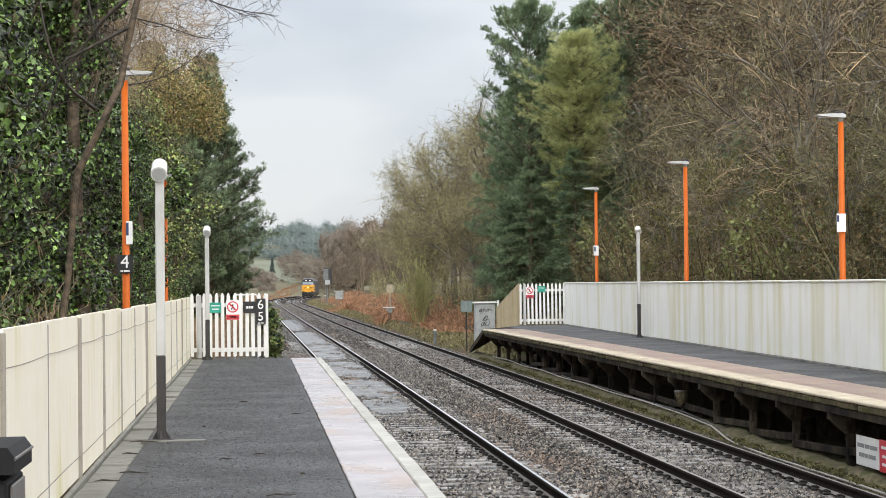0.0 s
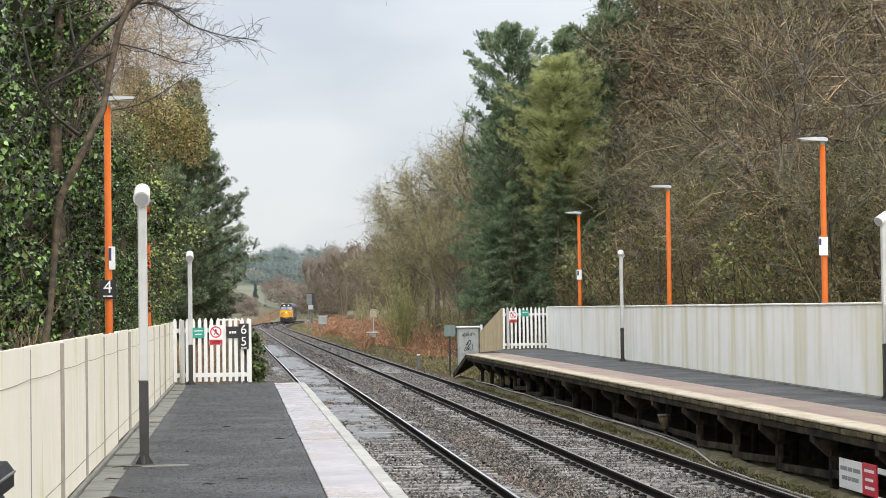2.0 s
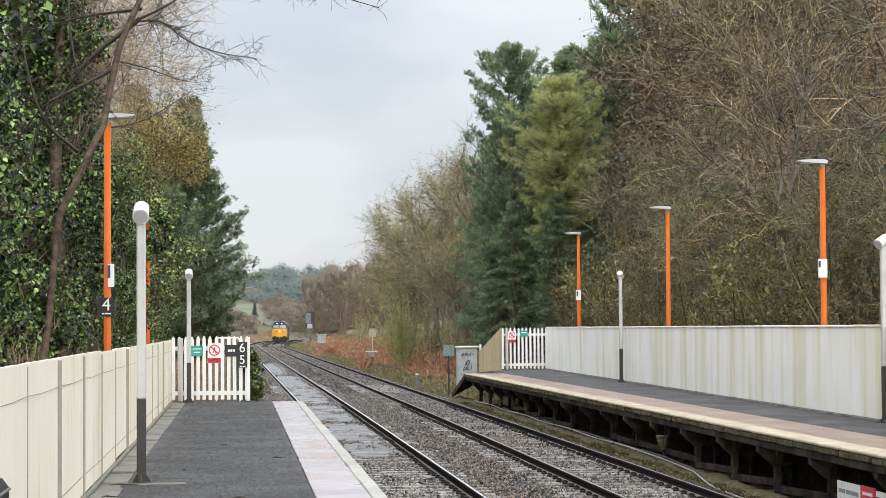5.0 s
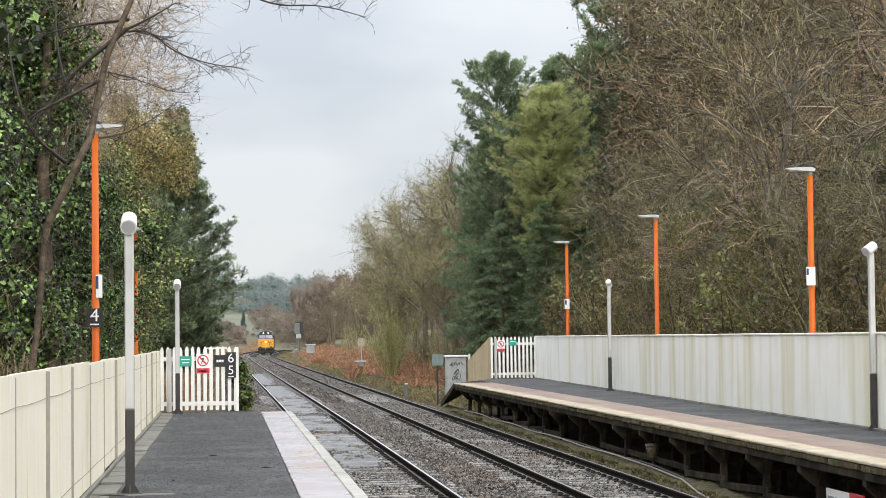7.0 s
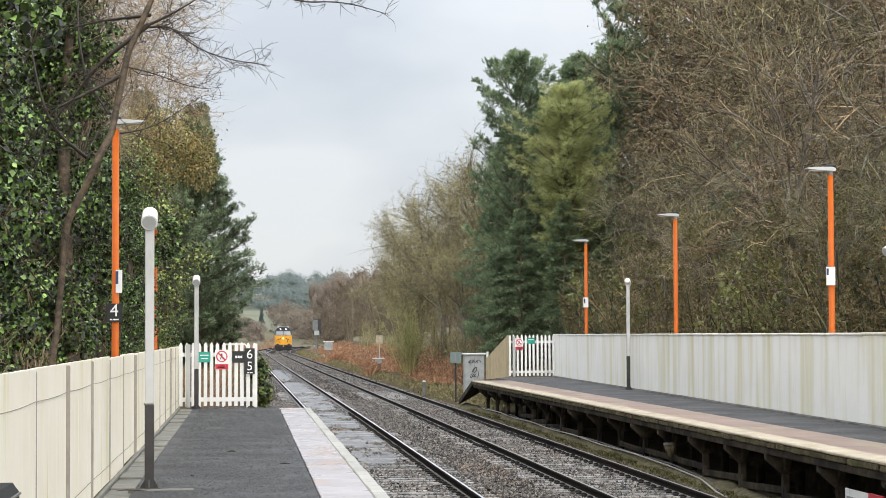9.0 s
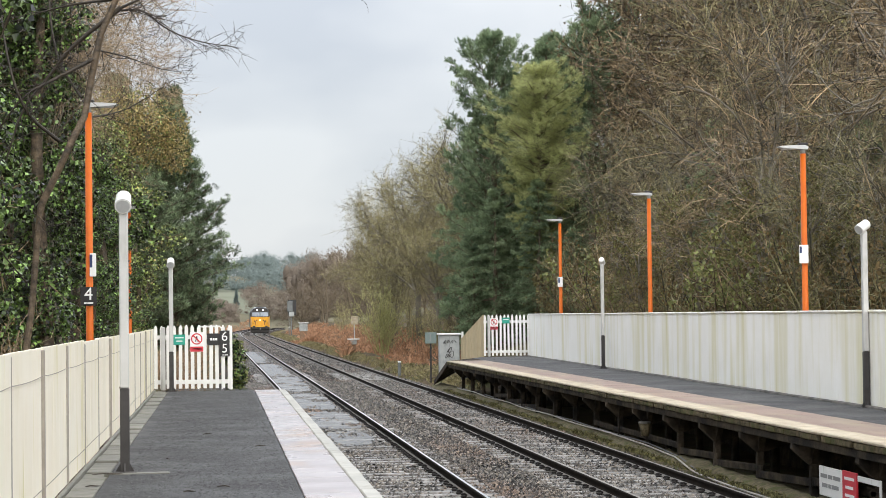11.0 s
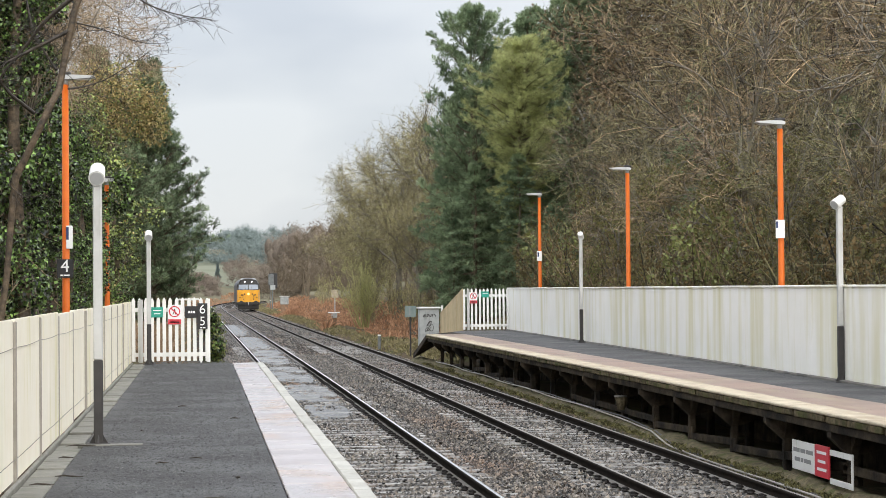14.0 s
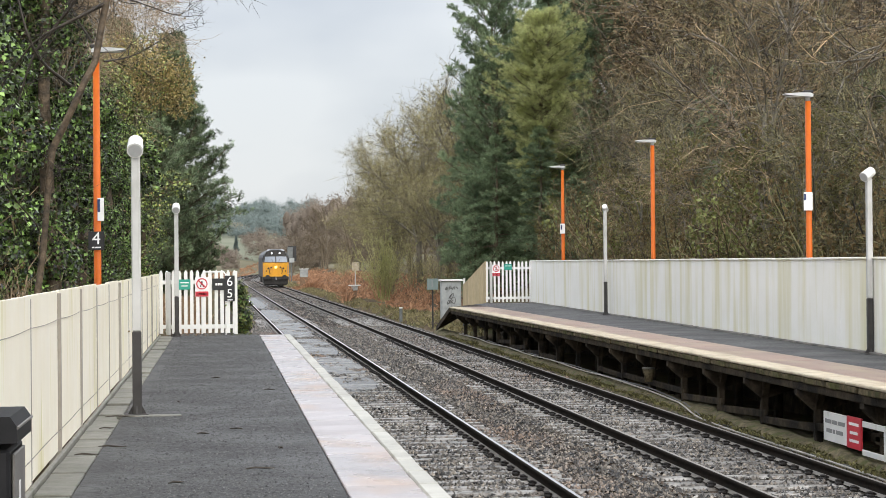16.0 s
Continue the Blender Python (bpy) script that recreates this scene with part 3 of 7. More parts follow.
def make_track(centre, word):
    tr = thing("railway_track", Matrix.Identity(4), f"{word} track of polished steel rails on concrete sleepers", "railway track", "tracks", "structure")
    for s in (-0.7525, 0.7525):
        ys = np.concatenate([np.arange(-20, 100, 4.0), np.arange(100, 700, 6.0)])
        prof = [(centre + s + x, z) for x, z in RAIL_SIDE]
        v, f, sl, n = [], [], [], len(prof)
        for y in ys:
            o = float(bend(y))
            v += [(x + o, y, z) for x, z in prof]
        for i in range(len(ys) - 1):
            for k in range(n - 1):
                f.append((i * n + k, i * n + k + 1, (i + 1) * n + k + 1, (i + 1) * n + k))
                # slot 1 is the running head, slot 2 the painted glint on the foot
                sl.append(1 if k in (7, 8) else 2 if k == 1 else 0)
        soup("rail", v, f, [M_RAILSIDE, M_RAILTOP if centre == TRACK_1 else M_RAILDULL, M_RAILFOOT], tr, "rusted rail with shade-darkened sides and bright worn head", slots=sl)
    prof = [(-0.15, -0.36), (-0.15, -0.19), (-0.125, -0.162), (0.125, -0.162), (0.15, -0.19), (0.15, -0.36)]
    me = Build().prism(prof, "x", -1.25, 1.25).mesh("sleeper", M_SLEEPER)
    cl = Build()
    for s in (-0.7525, 0.7525):
        for d in (-1, 1):
            cl.box((s + d * 0.108 - 0.04, -0.055, -0.165), (s + d * 0.108 + 0.04, 0.055, -0.124), 0.015)
            cl.tube([(s + d * 0.06, -0.04, -0.126), (s + d * 0.095, -0.045, -0.106), (s + d * 0.135, -0.015, -0.11), (s + d * 0.135, 0.025, -0.11), (s + d * 0.085, 0.04, -0.108)], 0.013, 6)
    clips = cl.mesh("rail_clip", M_CLIP)
    rng = random.Random(3)
    rest_v, rest_f = [], []
    for k in range(1100):
        y = 10.02 + 0.6 * k + 0.126
        if y > 560:
            break
        o = centre + float(bend(y))
        if k < 145:
            ob = new("sleeper", me)
            ob.parent = tr
            ob.matrix_basis = pose(o + rng.uniform(-0.015, 0.015), y, rng.uniform(-0.008, 0.006), rz=rng.uniform(-0.4, 0.4))
            if k < 100:
                c = new("rail_clip", clips)
                c.parent = ob
        else:
            n = len(rest_v)
            rest_v += [(o + sx * 1.25, y + sy * 0.10, -0.184) for sx, sy in ((-1, -1), (1, -1), (1, 1), (-1, 1))]
            rest_f.append((n, n + 1, n + 2, n + 3))
    tagged(soup("distant_sleepers", rest_v, rest_f, M_SLEEPER, tr), "weathered concrete sleepers", kind="stuff")


make_track(TRACK_1, "near")
make_track(TRACK_2, "far")


# ---- near platform ----
def make_near_platform():
    pl = thing("platform", Matrix.Identity(4), "wet black asphalt platform with pale paved edge", "platform", "platforms", "structure")
    y0, y1 = -12.0, 44.87
    part("retaining_wall", Build().box((EDGE - 0.34, y0, -0.6), (EDGE - 0.22, y1 - 0.1, PLAT - 0.12), 0.01), M_CONC, pl, "dark brick-faced platform wall")
    b = Build().box((-2.44, y0, 0.3), (-0.605, y1, PLAT), 0.012)
    part("asphalt_surface", b, M_ASPHALT, pl, "wet patched black asphalt")
    part("end_wall", Build().box((-2.75, y1 - 0.25, -0.6), (-0.3, y1 - 0.02, 0.32), 0.01), M_CONC, pl)
    # pavers 0.6 m square, white edging units
    pv = Build().box((-0.60, 0.004, PLAT - 0.08), (EDGE - 0.155, 0.596, PLAT + 0.004), 0.006).mesh("paver", M_PAVER)
    wl = Build().box((EDGE - 0.15, 0.004, PLAT - 0.11), (EDGE, 0.896, PLAT + 0.006), 0.012).mesh("edge_unit", M_WHITELINE)
    rng = random.Random(8)
    y = y1 - 0.6
    while y > 9:
        ob = new("paver", pv)
        ob.parent, ob.matrix_basis = pl, pose(0, y, rng.uniform(-0.002, 0.002), rng.uniform(-0.12, 0.12), rng.uniform(-0.1, 0.1))
        y -= 0.6
    part("paver_run", Build().box((-0.60, y0, PLAT - 0.08), (EDGE - 0.155, y + 0.59, PLAT + 0.004), 0.006), M_PAVER, pl)
    y = y1 - 0.9
    while y > 9:
        ob = new("edge_unit", wl)
        ob.parent, ob.matrix_basis = pl, pose(rng.uniform(-0.006, 0.006), y, 0)
        y -= 0.9
    part("edge_run", Build().box((EDGE - 0.15, y0, PLAT - 0.11), (EDGE, y + 0.89, PLAT + 0.006), 0.01), M_WHITELINE, pl)
    fl = Build().box((-2.70, 0.005, PLAT - 0.07), (-2.445, 0.745, PLAT - 0.004), 0.008).mesh("flagstone", M_FLAG)
    y = y1 - 0.75
    while y > 9:
        ob = new("flagstone", fl)
        ob.parent, ob.matrix_basis = pl, pose(0, y, rng.uniform(-0.005, 0.003), rng.uniform(-0.3, 0.3), rng.uniform(-0.5, 0.3))
        y -= 0.75
    part("kerb", Build().box((-2.745, y0, 0.3), (-2.703, y1, PLAT + 0.03), 0.012), M_FLAG, pl, "weathered concrete kerb along the fence")


make_near_platform()


# ---- fences ----
def fence_bay(length, low, high, boards, m_board, m_post, label, group, thick=0.03, proud=0.02):
    """One bay along +y: a post at its start, close upright boards, a top and bottom rail behind."""
    ob = thing("fence_bay", Matrix.Identity(4), label, "fence", group)
    part("post", Build().box((-0.07, -0.03, low - 0.3), (proud, 0.03, high - 0.02), 0.008), m_post, ob, "grey weathered post in the joint")
    w = (length - 0.062) / boards
    me = Build().box((-thick / 2, 0.0002, low), (thick / 2, w - 0.0002, high), 0.0008).mesh("board", m_board)
    rng = random.Random(int(length * 1000) + boards)
    for k in range(boards):
        o = new("board", me)
        o.parent, o.matrix_basis = ob, pose(rng.uniform(-0.0005, 0.0005), 0.031 + k * w, rng.uniform(-0.0015, 0.0015))
    for z in (low + 0.2, high - 0.25):
        part("rail", Build().box((-0.075, 0.03, z), (-0.018, length - 0.035, z + 0.08), 0.01), m_post, ob)
    return ob


def make_left_fence():
    bay = fence_bay(2.575, PLAT + 0.02, 2.24, 12, M_FENCE, M_JOINT, "cream painted close-boarded fence bay with grey joints", "near platform fence", proud=0.032)
    y = 14.55 + 2.575 * 11
    bay.matrix_basis = pose(-2.77, y, 0)
    while y > 8:
        y -= 2.575
        copy_thing(bay, pose(-2.77 + random.uniform(-0.012, 0.012), y, random.uniform(-0.012, 0.012)))
    wire = thing("fence_wire", Matrix.Identity(4), "thin dark cable clipped along the cream fence", "cable")
    pts = []
    for k in range(0, 96):
        yy = 7.5 + k * 0.39
        pts.append((-2.744, yy, 2.02 - 0.012 * abs(math.sin((yy - 14.55) * math.pi / 2.575))))
    part("cable", Build().tube(pts, 0.0032, 5), M_JOINT, wire)
    wire2 = thing("fence_wire", Matrix.Identity(4), "thin grey cable along the fence foot", "cable")
    pts = [(-2.738, 7.5 + k * 0.78, 1.12 + 0.004 * math.sin(k * 1.3)) for k in range(48)]
    part("cable", Build().tube(pts, 0.003, 5), M_FLAG, wire2)


make_left_fence()


def make_right_platform():
    pl = thing("platform", Matrix.Identity(4), "far platform of asphalt with pink pavers on concrete trestles", "platform", "platforms", "structure")
    y0, y1 = 8.0, 70.2
    xf0, xf1 = fence_r(y0), fence_r(76)
    deck = Build()
    out = [(7.60, y0), (7.60, 73.9), (8.28, 76.0), (xf1 + 0.1, 76.0), (xf0 + 0.1, y0)]
    deck.prism(out, "z", PLAT - 0.14, PLAT + 0.002)
    part("asphalt_deck", deck, M_ASPHALT, pl, "dark wet asphalt deck")
    ramp = Build()
    ramp.add([(8.28, 76.0, PLAT), (xf1 + 0.1, 76.0, PLAT), (xf1 + 0.1, 83.4, -0.05), (8.28, 83.4, -0.05), (8.28, 76.0, PLAT - 0.2), (xf1 + 0.1, 76.0, PLAT - 0.2), (xf1 + 0.1, 83.4, -0.3), (8.28, 83.4, -0.3)],
             [(0, 1, 2, 3), (4, 7, 6, 5), (0, 3, 7, 4), (1, 5, 6, 2), (2, 6, 7, 3), (0, 4, 5, 1)])
    part("ramp", ramp, M_ASPHALT, pl)
    pv = Build().box((EDGE_R + 0.42, 0.004, PLAT - 0.033), (7.597, 0.896, PLAT + 0.004), 0.006).mesh("paver", M_PAVER_R)
    cp = Build().box((EDGE_R, 0.004, PLAT - 0.035), (EDGE_R + 0.416, 0.896, PLAT + 0.007), 0.012).mesh("coping", M_COPE)
    rng = random.Random(4)
    y = y1 - 0.9
    while y > 14:
        for nm, me in (("paver", pv), ("coping", cp)):
            ob = new(nm, me)
            ob.parent, ob.matrix_basis = pl, pose(rng.uniform(-0.003, 0.003), y, rng.uniform(-0.0015, 0.0015), 0, 0)
        y -= 0.9
    # cut-off corner falling towards the line
    c = Build()
    c.add([(EDGE_R, y1, PLAT), (7.6, y1, PLAT), (7.6, 73.9, PLAT), (EDGE_R + 0.05, 75.2, 0.1), (EDGE_R, y1, PLAT - 0.16), (7.6, y1, PLAT - 0.16), (7.6, 73.9, PLAT - 0.16), (EDGE_R + 0.05, 75.2, -0.06)],
          [(0, 1, 2), (0, 2, 3), (4, 6, 5), (4, 7, 6), (0, 3, 7, 4), (1, 5, 6, 2), (2, 6, 7, 3), (0, 4, 5, 1)])
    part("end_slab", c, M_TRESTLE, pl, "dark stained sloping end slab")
    # mossy brick course under the coping, its pieces a little uneven, over the edge beam
    co = Build().box((EDGE_R + 0.012, 0.004, PLAT - 0.118), (EDGE_R + 0.22, 0.446, PLAT - 0.036), 0.012).mesh("edge_block", M_EDGE)
    y = y1 - 0.45
    while y > 14:
        ob = new("edge_block", co)
        ob.parent, ob.matrix_basis = pl, pose(rng.uniform(-0.008, 0.010), y, rng.uniform(-0.010, 0.0), 0, 0, rng.uniform(-0.5, 0.5))
        y -= 0.45
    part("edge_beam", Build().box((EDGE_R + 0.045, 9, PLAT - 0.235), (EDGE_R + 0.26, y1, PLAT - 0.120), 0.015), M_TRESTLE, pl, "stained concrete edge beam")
    # dark sheet added behind the trestles, coloured as the shaded void
    part("back_wall", Build().box((8.75, 9, -0.6), (8.9, 76, PLAT - 0.142), 0.0), M_TRESTLE, pl, "dark backing sheet standing in for the shade under the deck")
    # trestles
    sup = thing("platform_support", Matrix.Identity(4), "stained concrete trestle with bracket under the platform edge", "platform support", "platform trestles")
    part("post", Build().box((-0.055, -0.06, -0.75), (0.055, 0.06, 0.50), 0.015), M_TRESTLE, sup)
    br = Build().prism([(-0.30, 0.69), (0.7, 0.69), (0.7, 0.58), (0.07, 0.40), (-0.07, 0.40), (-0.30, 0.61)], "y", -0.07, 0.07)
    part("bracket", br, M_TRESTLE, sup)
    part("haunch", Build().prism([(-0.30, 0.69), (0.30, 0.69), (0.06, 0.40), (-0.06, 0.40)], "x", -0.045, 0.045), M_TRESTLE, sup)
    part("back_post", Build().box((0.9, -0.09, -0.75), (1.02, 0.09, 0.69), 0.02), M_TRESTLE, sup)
    ys = [27.5 + 2.72 * k for k in range(-5, 16)]
    sup.matrix_basis = pose(6.62, ys[0], 0)
    for y in ys[1:]:
        copy_thing(sup, pose(6.62 + rng.uniform(-0.02, 0.02), y + rng.uniform(-0.12, 0.12), 0, 0, rng.uniform(-0.8, 0.8), rng.uniform(-3, 3)))
    # low rails between the trestles
    rail = None
    for a, b in zip(ys, ys[1:]):
        if rng.random() < 0.12:
            continue
        rail = thing("trestle_rail", pose(6.60, a, 0.17 + rng.uniform(-0.05, 0.08), rng.uniform(-3.0, 0.5)), "grey timber rail nailed between platform trestles", "rail", "trestle rails")
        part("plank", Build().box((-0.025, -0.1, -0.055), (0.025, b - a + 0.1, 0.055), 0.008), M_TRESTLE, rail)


make_right_platform()


def make_right_fence():
    bay = fence_bay(2.45, PLAT + 0.034, 2.44, 1, M_FENCE_R, M_FENCE_R, "white painted close-boarded fence bay streaked with green algae", "far platform fence", proud=0.0165)
    part("foot_kerb", Build().box((0.035, 0.0, PLAT - 0.02), (0.11, 2.448, PLAT + 0.04), 0.012), M_CONC, bay, "pale concrete kerb at the fence foot")
    part("cap", Build().box((-0.05, -0.01, 2.435), (0.045, 2.46, 2.475), 0.01), M_FENCE_R, bay, "white capping board")
    tilt = math.degrees(math.atan(0.0225))
    y = 76.0 - 2.45
    first = True
    while y > 14:
        m = pose(float(fence_r(y + 2.45)), y + 2.45, random.uniform(-0.003, 0.003), 0, 0, 180 - tilt)
        if first:
            bay.matrix_basis, first = m, False
        else:
            copy_thing(bay, m)
        y -= 2.45 * math.cos(math.radians(tilt))
    ramp = thing("ramp_fence", pose(8.28, 76.02, 0), "tan algae-stained boarded fence falling along the ramp", "fence")
    for k in range(12):
        y0, y1 = k * 0.6, k * 0.6 + 0.59
        t0, t1 = 2.46 - 0.133 * y0, 2.46 - 0.133 * y1
        b0, b1 = PLAT - 0.12 * y0 - 0.05, PLAT - 0.12 * y1 - 0.05
        o = random.uniform(-0.008, 0.008)
        part("board", Build().prism([(y0, b0), (y1, b1), (y1, t1), (y0, t0)], "x", -0.02 + o, 0.02 + o), M_RAMPFENCE, ramp)


make_right_fence()


# ---- picket gates ----
def picket_gate(width, height, n, m, label, wide_left=True):
    g = thing("picket_gate", m, label, "gate", "platform end gates")
    pw = 0.075
    pk = Build().prism([(-pw / 2, 0.0), (pw / 2, 0.0), (pw / 2, height - 0.06), (0.012, height), (-0.012, height), (-pw / 2, height - 0.06)], "y", -0.012, 0.012).mesh("picket", M_WHITE)
    for k in range(n):
        o = new("picket", pk)
        o.parent, o.matrix_basis = g, pose(pw / 2 + (width - pw) * k / (n - 1), random.uniform(-0.003, 0.003), 0.03 + random.uniform(-0.008, 0.008), 0, random.uniform(-0.4, 0.4))
    for z in (0.13, height - 0.27):
        part("rail", Build().box((0.0, 0.014, z), (width, 0.055, z + 0.09), 0.008), M_WHITE, g)
    part("gate_post", Build().box((width - 0.05, -0.02, 0), (width + 0.03, 0.06, height + 0.01), 0.01), M_WHITE, g)
    part("gate_post", Build().box((0.14, -0.03, 0), (0.24, 0.05, height + 0.0), 0.012), M_GREYPAINT, g)
    return g


def panel(name, w, h, m, material, label, category, bars=(), words=(), group=""):
    """A flat sign facing -y, its centre at m; bars and words are given in its own plane (x, z)."""
    s = thing(name, m, label, category, group)
    part("board", Build().box((-w / 2, 0, -h / 2), (w / 2, 0.012, h / 2), 0.003), material, s)
    for x, z, bw, bh, mt in bars:
        part("print", Build().box((x - bw / 2, -0.003, z - bh / 2), (x + bw / 2, 0.0, z + bh / 2)), mt, s)
    for word, size, x, z, mt in words:
        o = part("lettering", text_mesh(word, size, mt), None, s)
        o.matrix_basis = pose(x, -0.003, z, 90)
    return s


def ring_sign(w, h, m, label):
    """White panel with a red prohibition ring over a red caption strip."""
    s = panel("warning_sign", w, h, m, M_LETTER, label, "sign", [(0, -h / 2 + h * 0.14, w * 0.96, h * 0.26, M_RED), (0, -h / 2 + h * 0.17, w * 0.6, h * 0.04, M_LETTER), (0, -h / 2 + h * 0.10, w * 0.7, h * 0.04, M_LETTER)])
    r, zc, v, f = w * 0.42, h * 0.16, [], []
    for k in range(28):
        a = k * math.tau / 28
        v += [(r * math.cos(a), -0.004, zc + r * math.sin(a)), (0.80 * r * math.cos(a), -0.004, zc + 0.80 * r * math.sin(a))]
    f = [(2 * k, 2 * k + 1, (2 * k + 3) % 56, (2 * k + 2) % 56) for k in range(28)]
    part("ring", Build().add(v, f), M_RED, s)
    part("pictogram", Build().prism([(-0.25 * r, zc - 0.55 * r), (0, zc - 0.1 * r), (0.2 * r, zc - 0.55 * r), (0.3 * r, zc - 0.5 * r), (0.14 * r, zc + 0.1 * r), (0.1 * r, zc + 0.5 * r), (-0.12 * r, zc + 0.5 * r), (-0.14 * r, zc), (-0.36 * r, zc - 0.5 * r)], "y", -0.006, -0.003), M_BLACK, s)
    d = 0.8 * r * 0.7071
    part("slash", Build().add([(-d - 0.01, -0.007, zc + d - 0.01), (-d + 0.01, -0.007, zc + d + 0.01), (d + 0.01, -0.007, zc - d + 0.01), (d - 0.01, -0.007, zc - d - 0.01)], [(0, 1, 2, 3)]), M_RED, s)
    return s


picket_gate(1.64, 1.36, 13, pose(-2.74, 45.12, PLAT + 0.01), "white picket gate closing the near platform end")
picket_gate(1.69, 1.50, 12, pose(8.28, 75.95, PLAT + 0.01), "white picket gate closing the far platform end")
ring_sign(0.29, 0.42, pose(-1.83, 45.095, 1.955), "white and red no-entry warning sign on the picket gate")
ring_sign(0.29, 0.42, pose(8.66, 75.92, 2.12), "white and red no-entry warning sign on the far gate")
panel("notice_sign", 0.25, 0.22, pose(-2.20, 45.095, 2.01), M_GREEN, "small green notice on the picket gate", "sign", [(0, 0.04, 0.18, 0.02, M_LETTER), (0, -0.03, 0.14, 0.02, M_LETTER)])
panel("notice_sign", 0.28, 0.22, pose(9.10, 75.92, 2.24), M_GREEN, "small green notice on the far picket gate", "sign", [(0, 0.04, 0.2, 0.02, M_LETTER)])
panel("stop_marker", 0.30, 0.25, pose(-1.46, 45.08, 2.01), M_BLACK, "black stop marker board with white printed bars", "sign", [(-0.06, 0.0, 0.045, 0.05, M_LETTER), (-0.008, 0.0, 0.04, 0.05, M_LETTER), (0.045, 0.0, 0.045, 0.05, M_LETTER)])
panel("stop_marker", 0.215, 0.27, pose(-1.235, 45.06, 2.06), M_BLACK, "black car stop marker showing a white 6", "sign", [], [("6", 0.28, 0, 0.0, M_LETTER)])
panel("stop_marker", 0.215, 0.28, pose(-1.235, 45.06, 1.785), M_BLACK, "black car stop marker showing a white 5", "sign", [(-0.03, -0.115, 0.05, 0.02, M_LETTER), (0.035, -0.115, 0.06, 0.02, M_LETTER)], [("5", 0.27, 0, 0.02, M_LETTER)])


# ---- lamp posts, loudspeaker posts ----
def lamp_post(m, top, label, reach=-1):
    l = thing("lamp_post", m, label, "lamp post", "platform lamps")
    part("column", Build().tube([(0, 0, -0.6), (0, 0, 0.6), (0, 0, top - 0.05)], [0.066, 0.062, 0.052], 14), M_ORANGE, l, smooth=True)
    part("collar", Build().tube([(0, 0, top - 0.06), (0, 0, top + 0.08)], 0.045, 12), M_LAMPGREY, l, smooth=True)
    h = Build()
    prof = [(0.07, top + 0.02), (0.08, top + 0.07), (0.02, top + 0.10), (-0.20, top + 0.10), (-0.44, top + 0.085), (-0.47, top + 0.07), (-0.42, top + 0.055), (-0.1, top + 0.03)]
    h.prism([(x * -reach, z) for x, z in prof], "y", -0.11, 0.11)
    part("control_gear", Build().box((-0.09, -0.07, top + 0.095), (0.09, 0.07, top + 0.15), 0.015), M_DARKPAINT, l, "dark control gear box")
    head = part("lantern", h, M_LAMPGREY, l, "pale grey flat lantern")
    part("lantern_glass", Build().box((min(-0.40 * -reach, -0.14 * -reach), -0.08, top + 0.026), (max(-0.40 * -reach, -0.14 * -reach), 0.08, top + 0.040), 0.004), M_WHITE, head)
    return l


for x, y, t in ((9.46, 37.7, 5.44), (9.83, 53.5, 5.5), (10.23, 70.3, 5.6)):
    lamp_post(pose(x, y, 0), t, "orange painted lamp post with flat grey lantern behind white fence")
lamp_post(pose(-3.35, 33.0, 0), 5.76, "orange lamp post with flat grey lantern among ivy", 1)
lamp_post(pose(-3.35, 47.2, 0), 4.9, "orange lamp post half hidden in ivy", 1)
panel("platform_number", 0.25, 0.29, pose(-3.36, 32.91, 2.83), M_BLACK, "black car stop marker showing a white 4", "sign", [(-0.05, -0.105, 0.04, 0.022, M_LETTER), (0.025, -0.105, 0.09, 0.022, M_LETTER)], [("4", 0.28, 0, 0.03, M_LETTER)])
panel("post_notice", 0.10, 0.36, pose(-3.29, 32.92, 3.32), M_LETTER, "narrow white notice plate on the orange lamp post", "sign", [(-0.03, 0.06, 0.04, 0.2, M_BLUE)])
panel("post_notice", 0.17, 0.34, pose(9.42, 37.6, 3.52), M_LETTER, "white notice plate with blue stripe on the lamp post", "sign", [(-0.06, 0.08, 0.04, 0.12, M_BLUE)])
panel("post_notice", 0.17, 0.34, pose(10.2, 70.2, 3.55), M_LETTER, "white notice plate on the far lamp post", "sign", [(-0.04, 0.05, 0.05, 0.16, M_BLUE)])


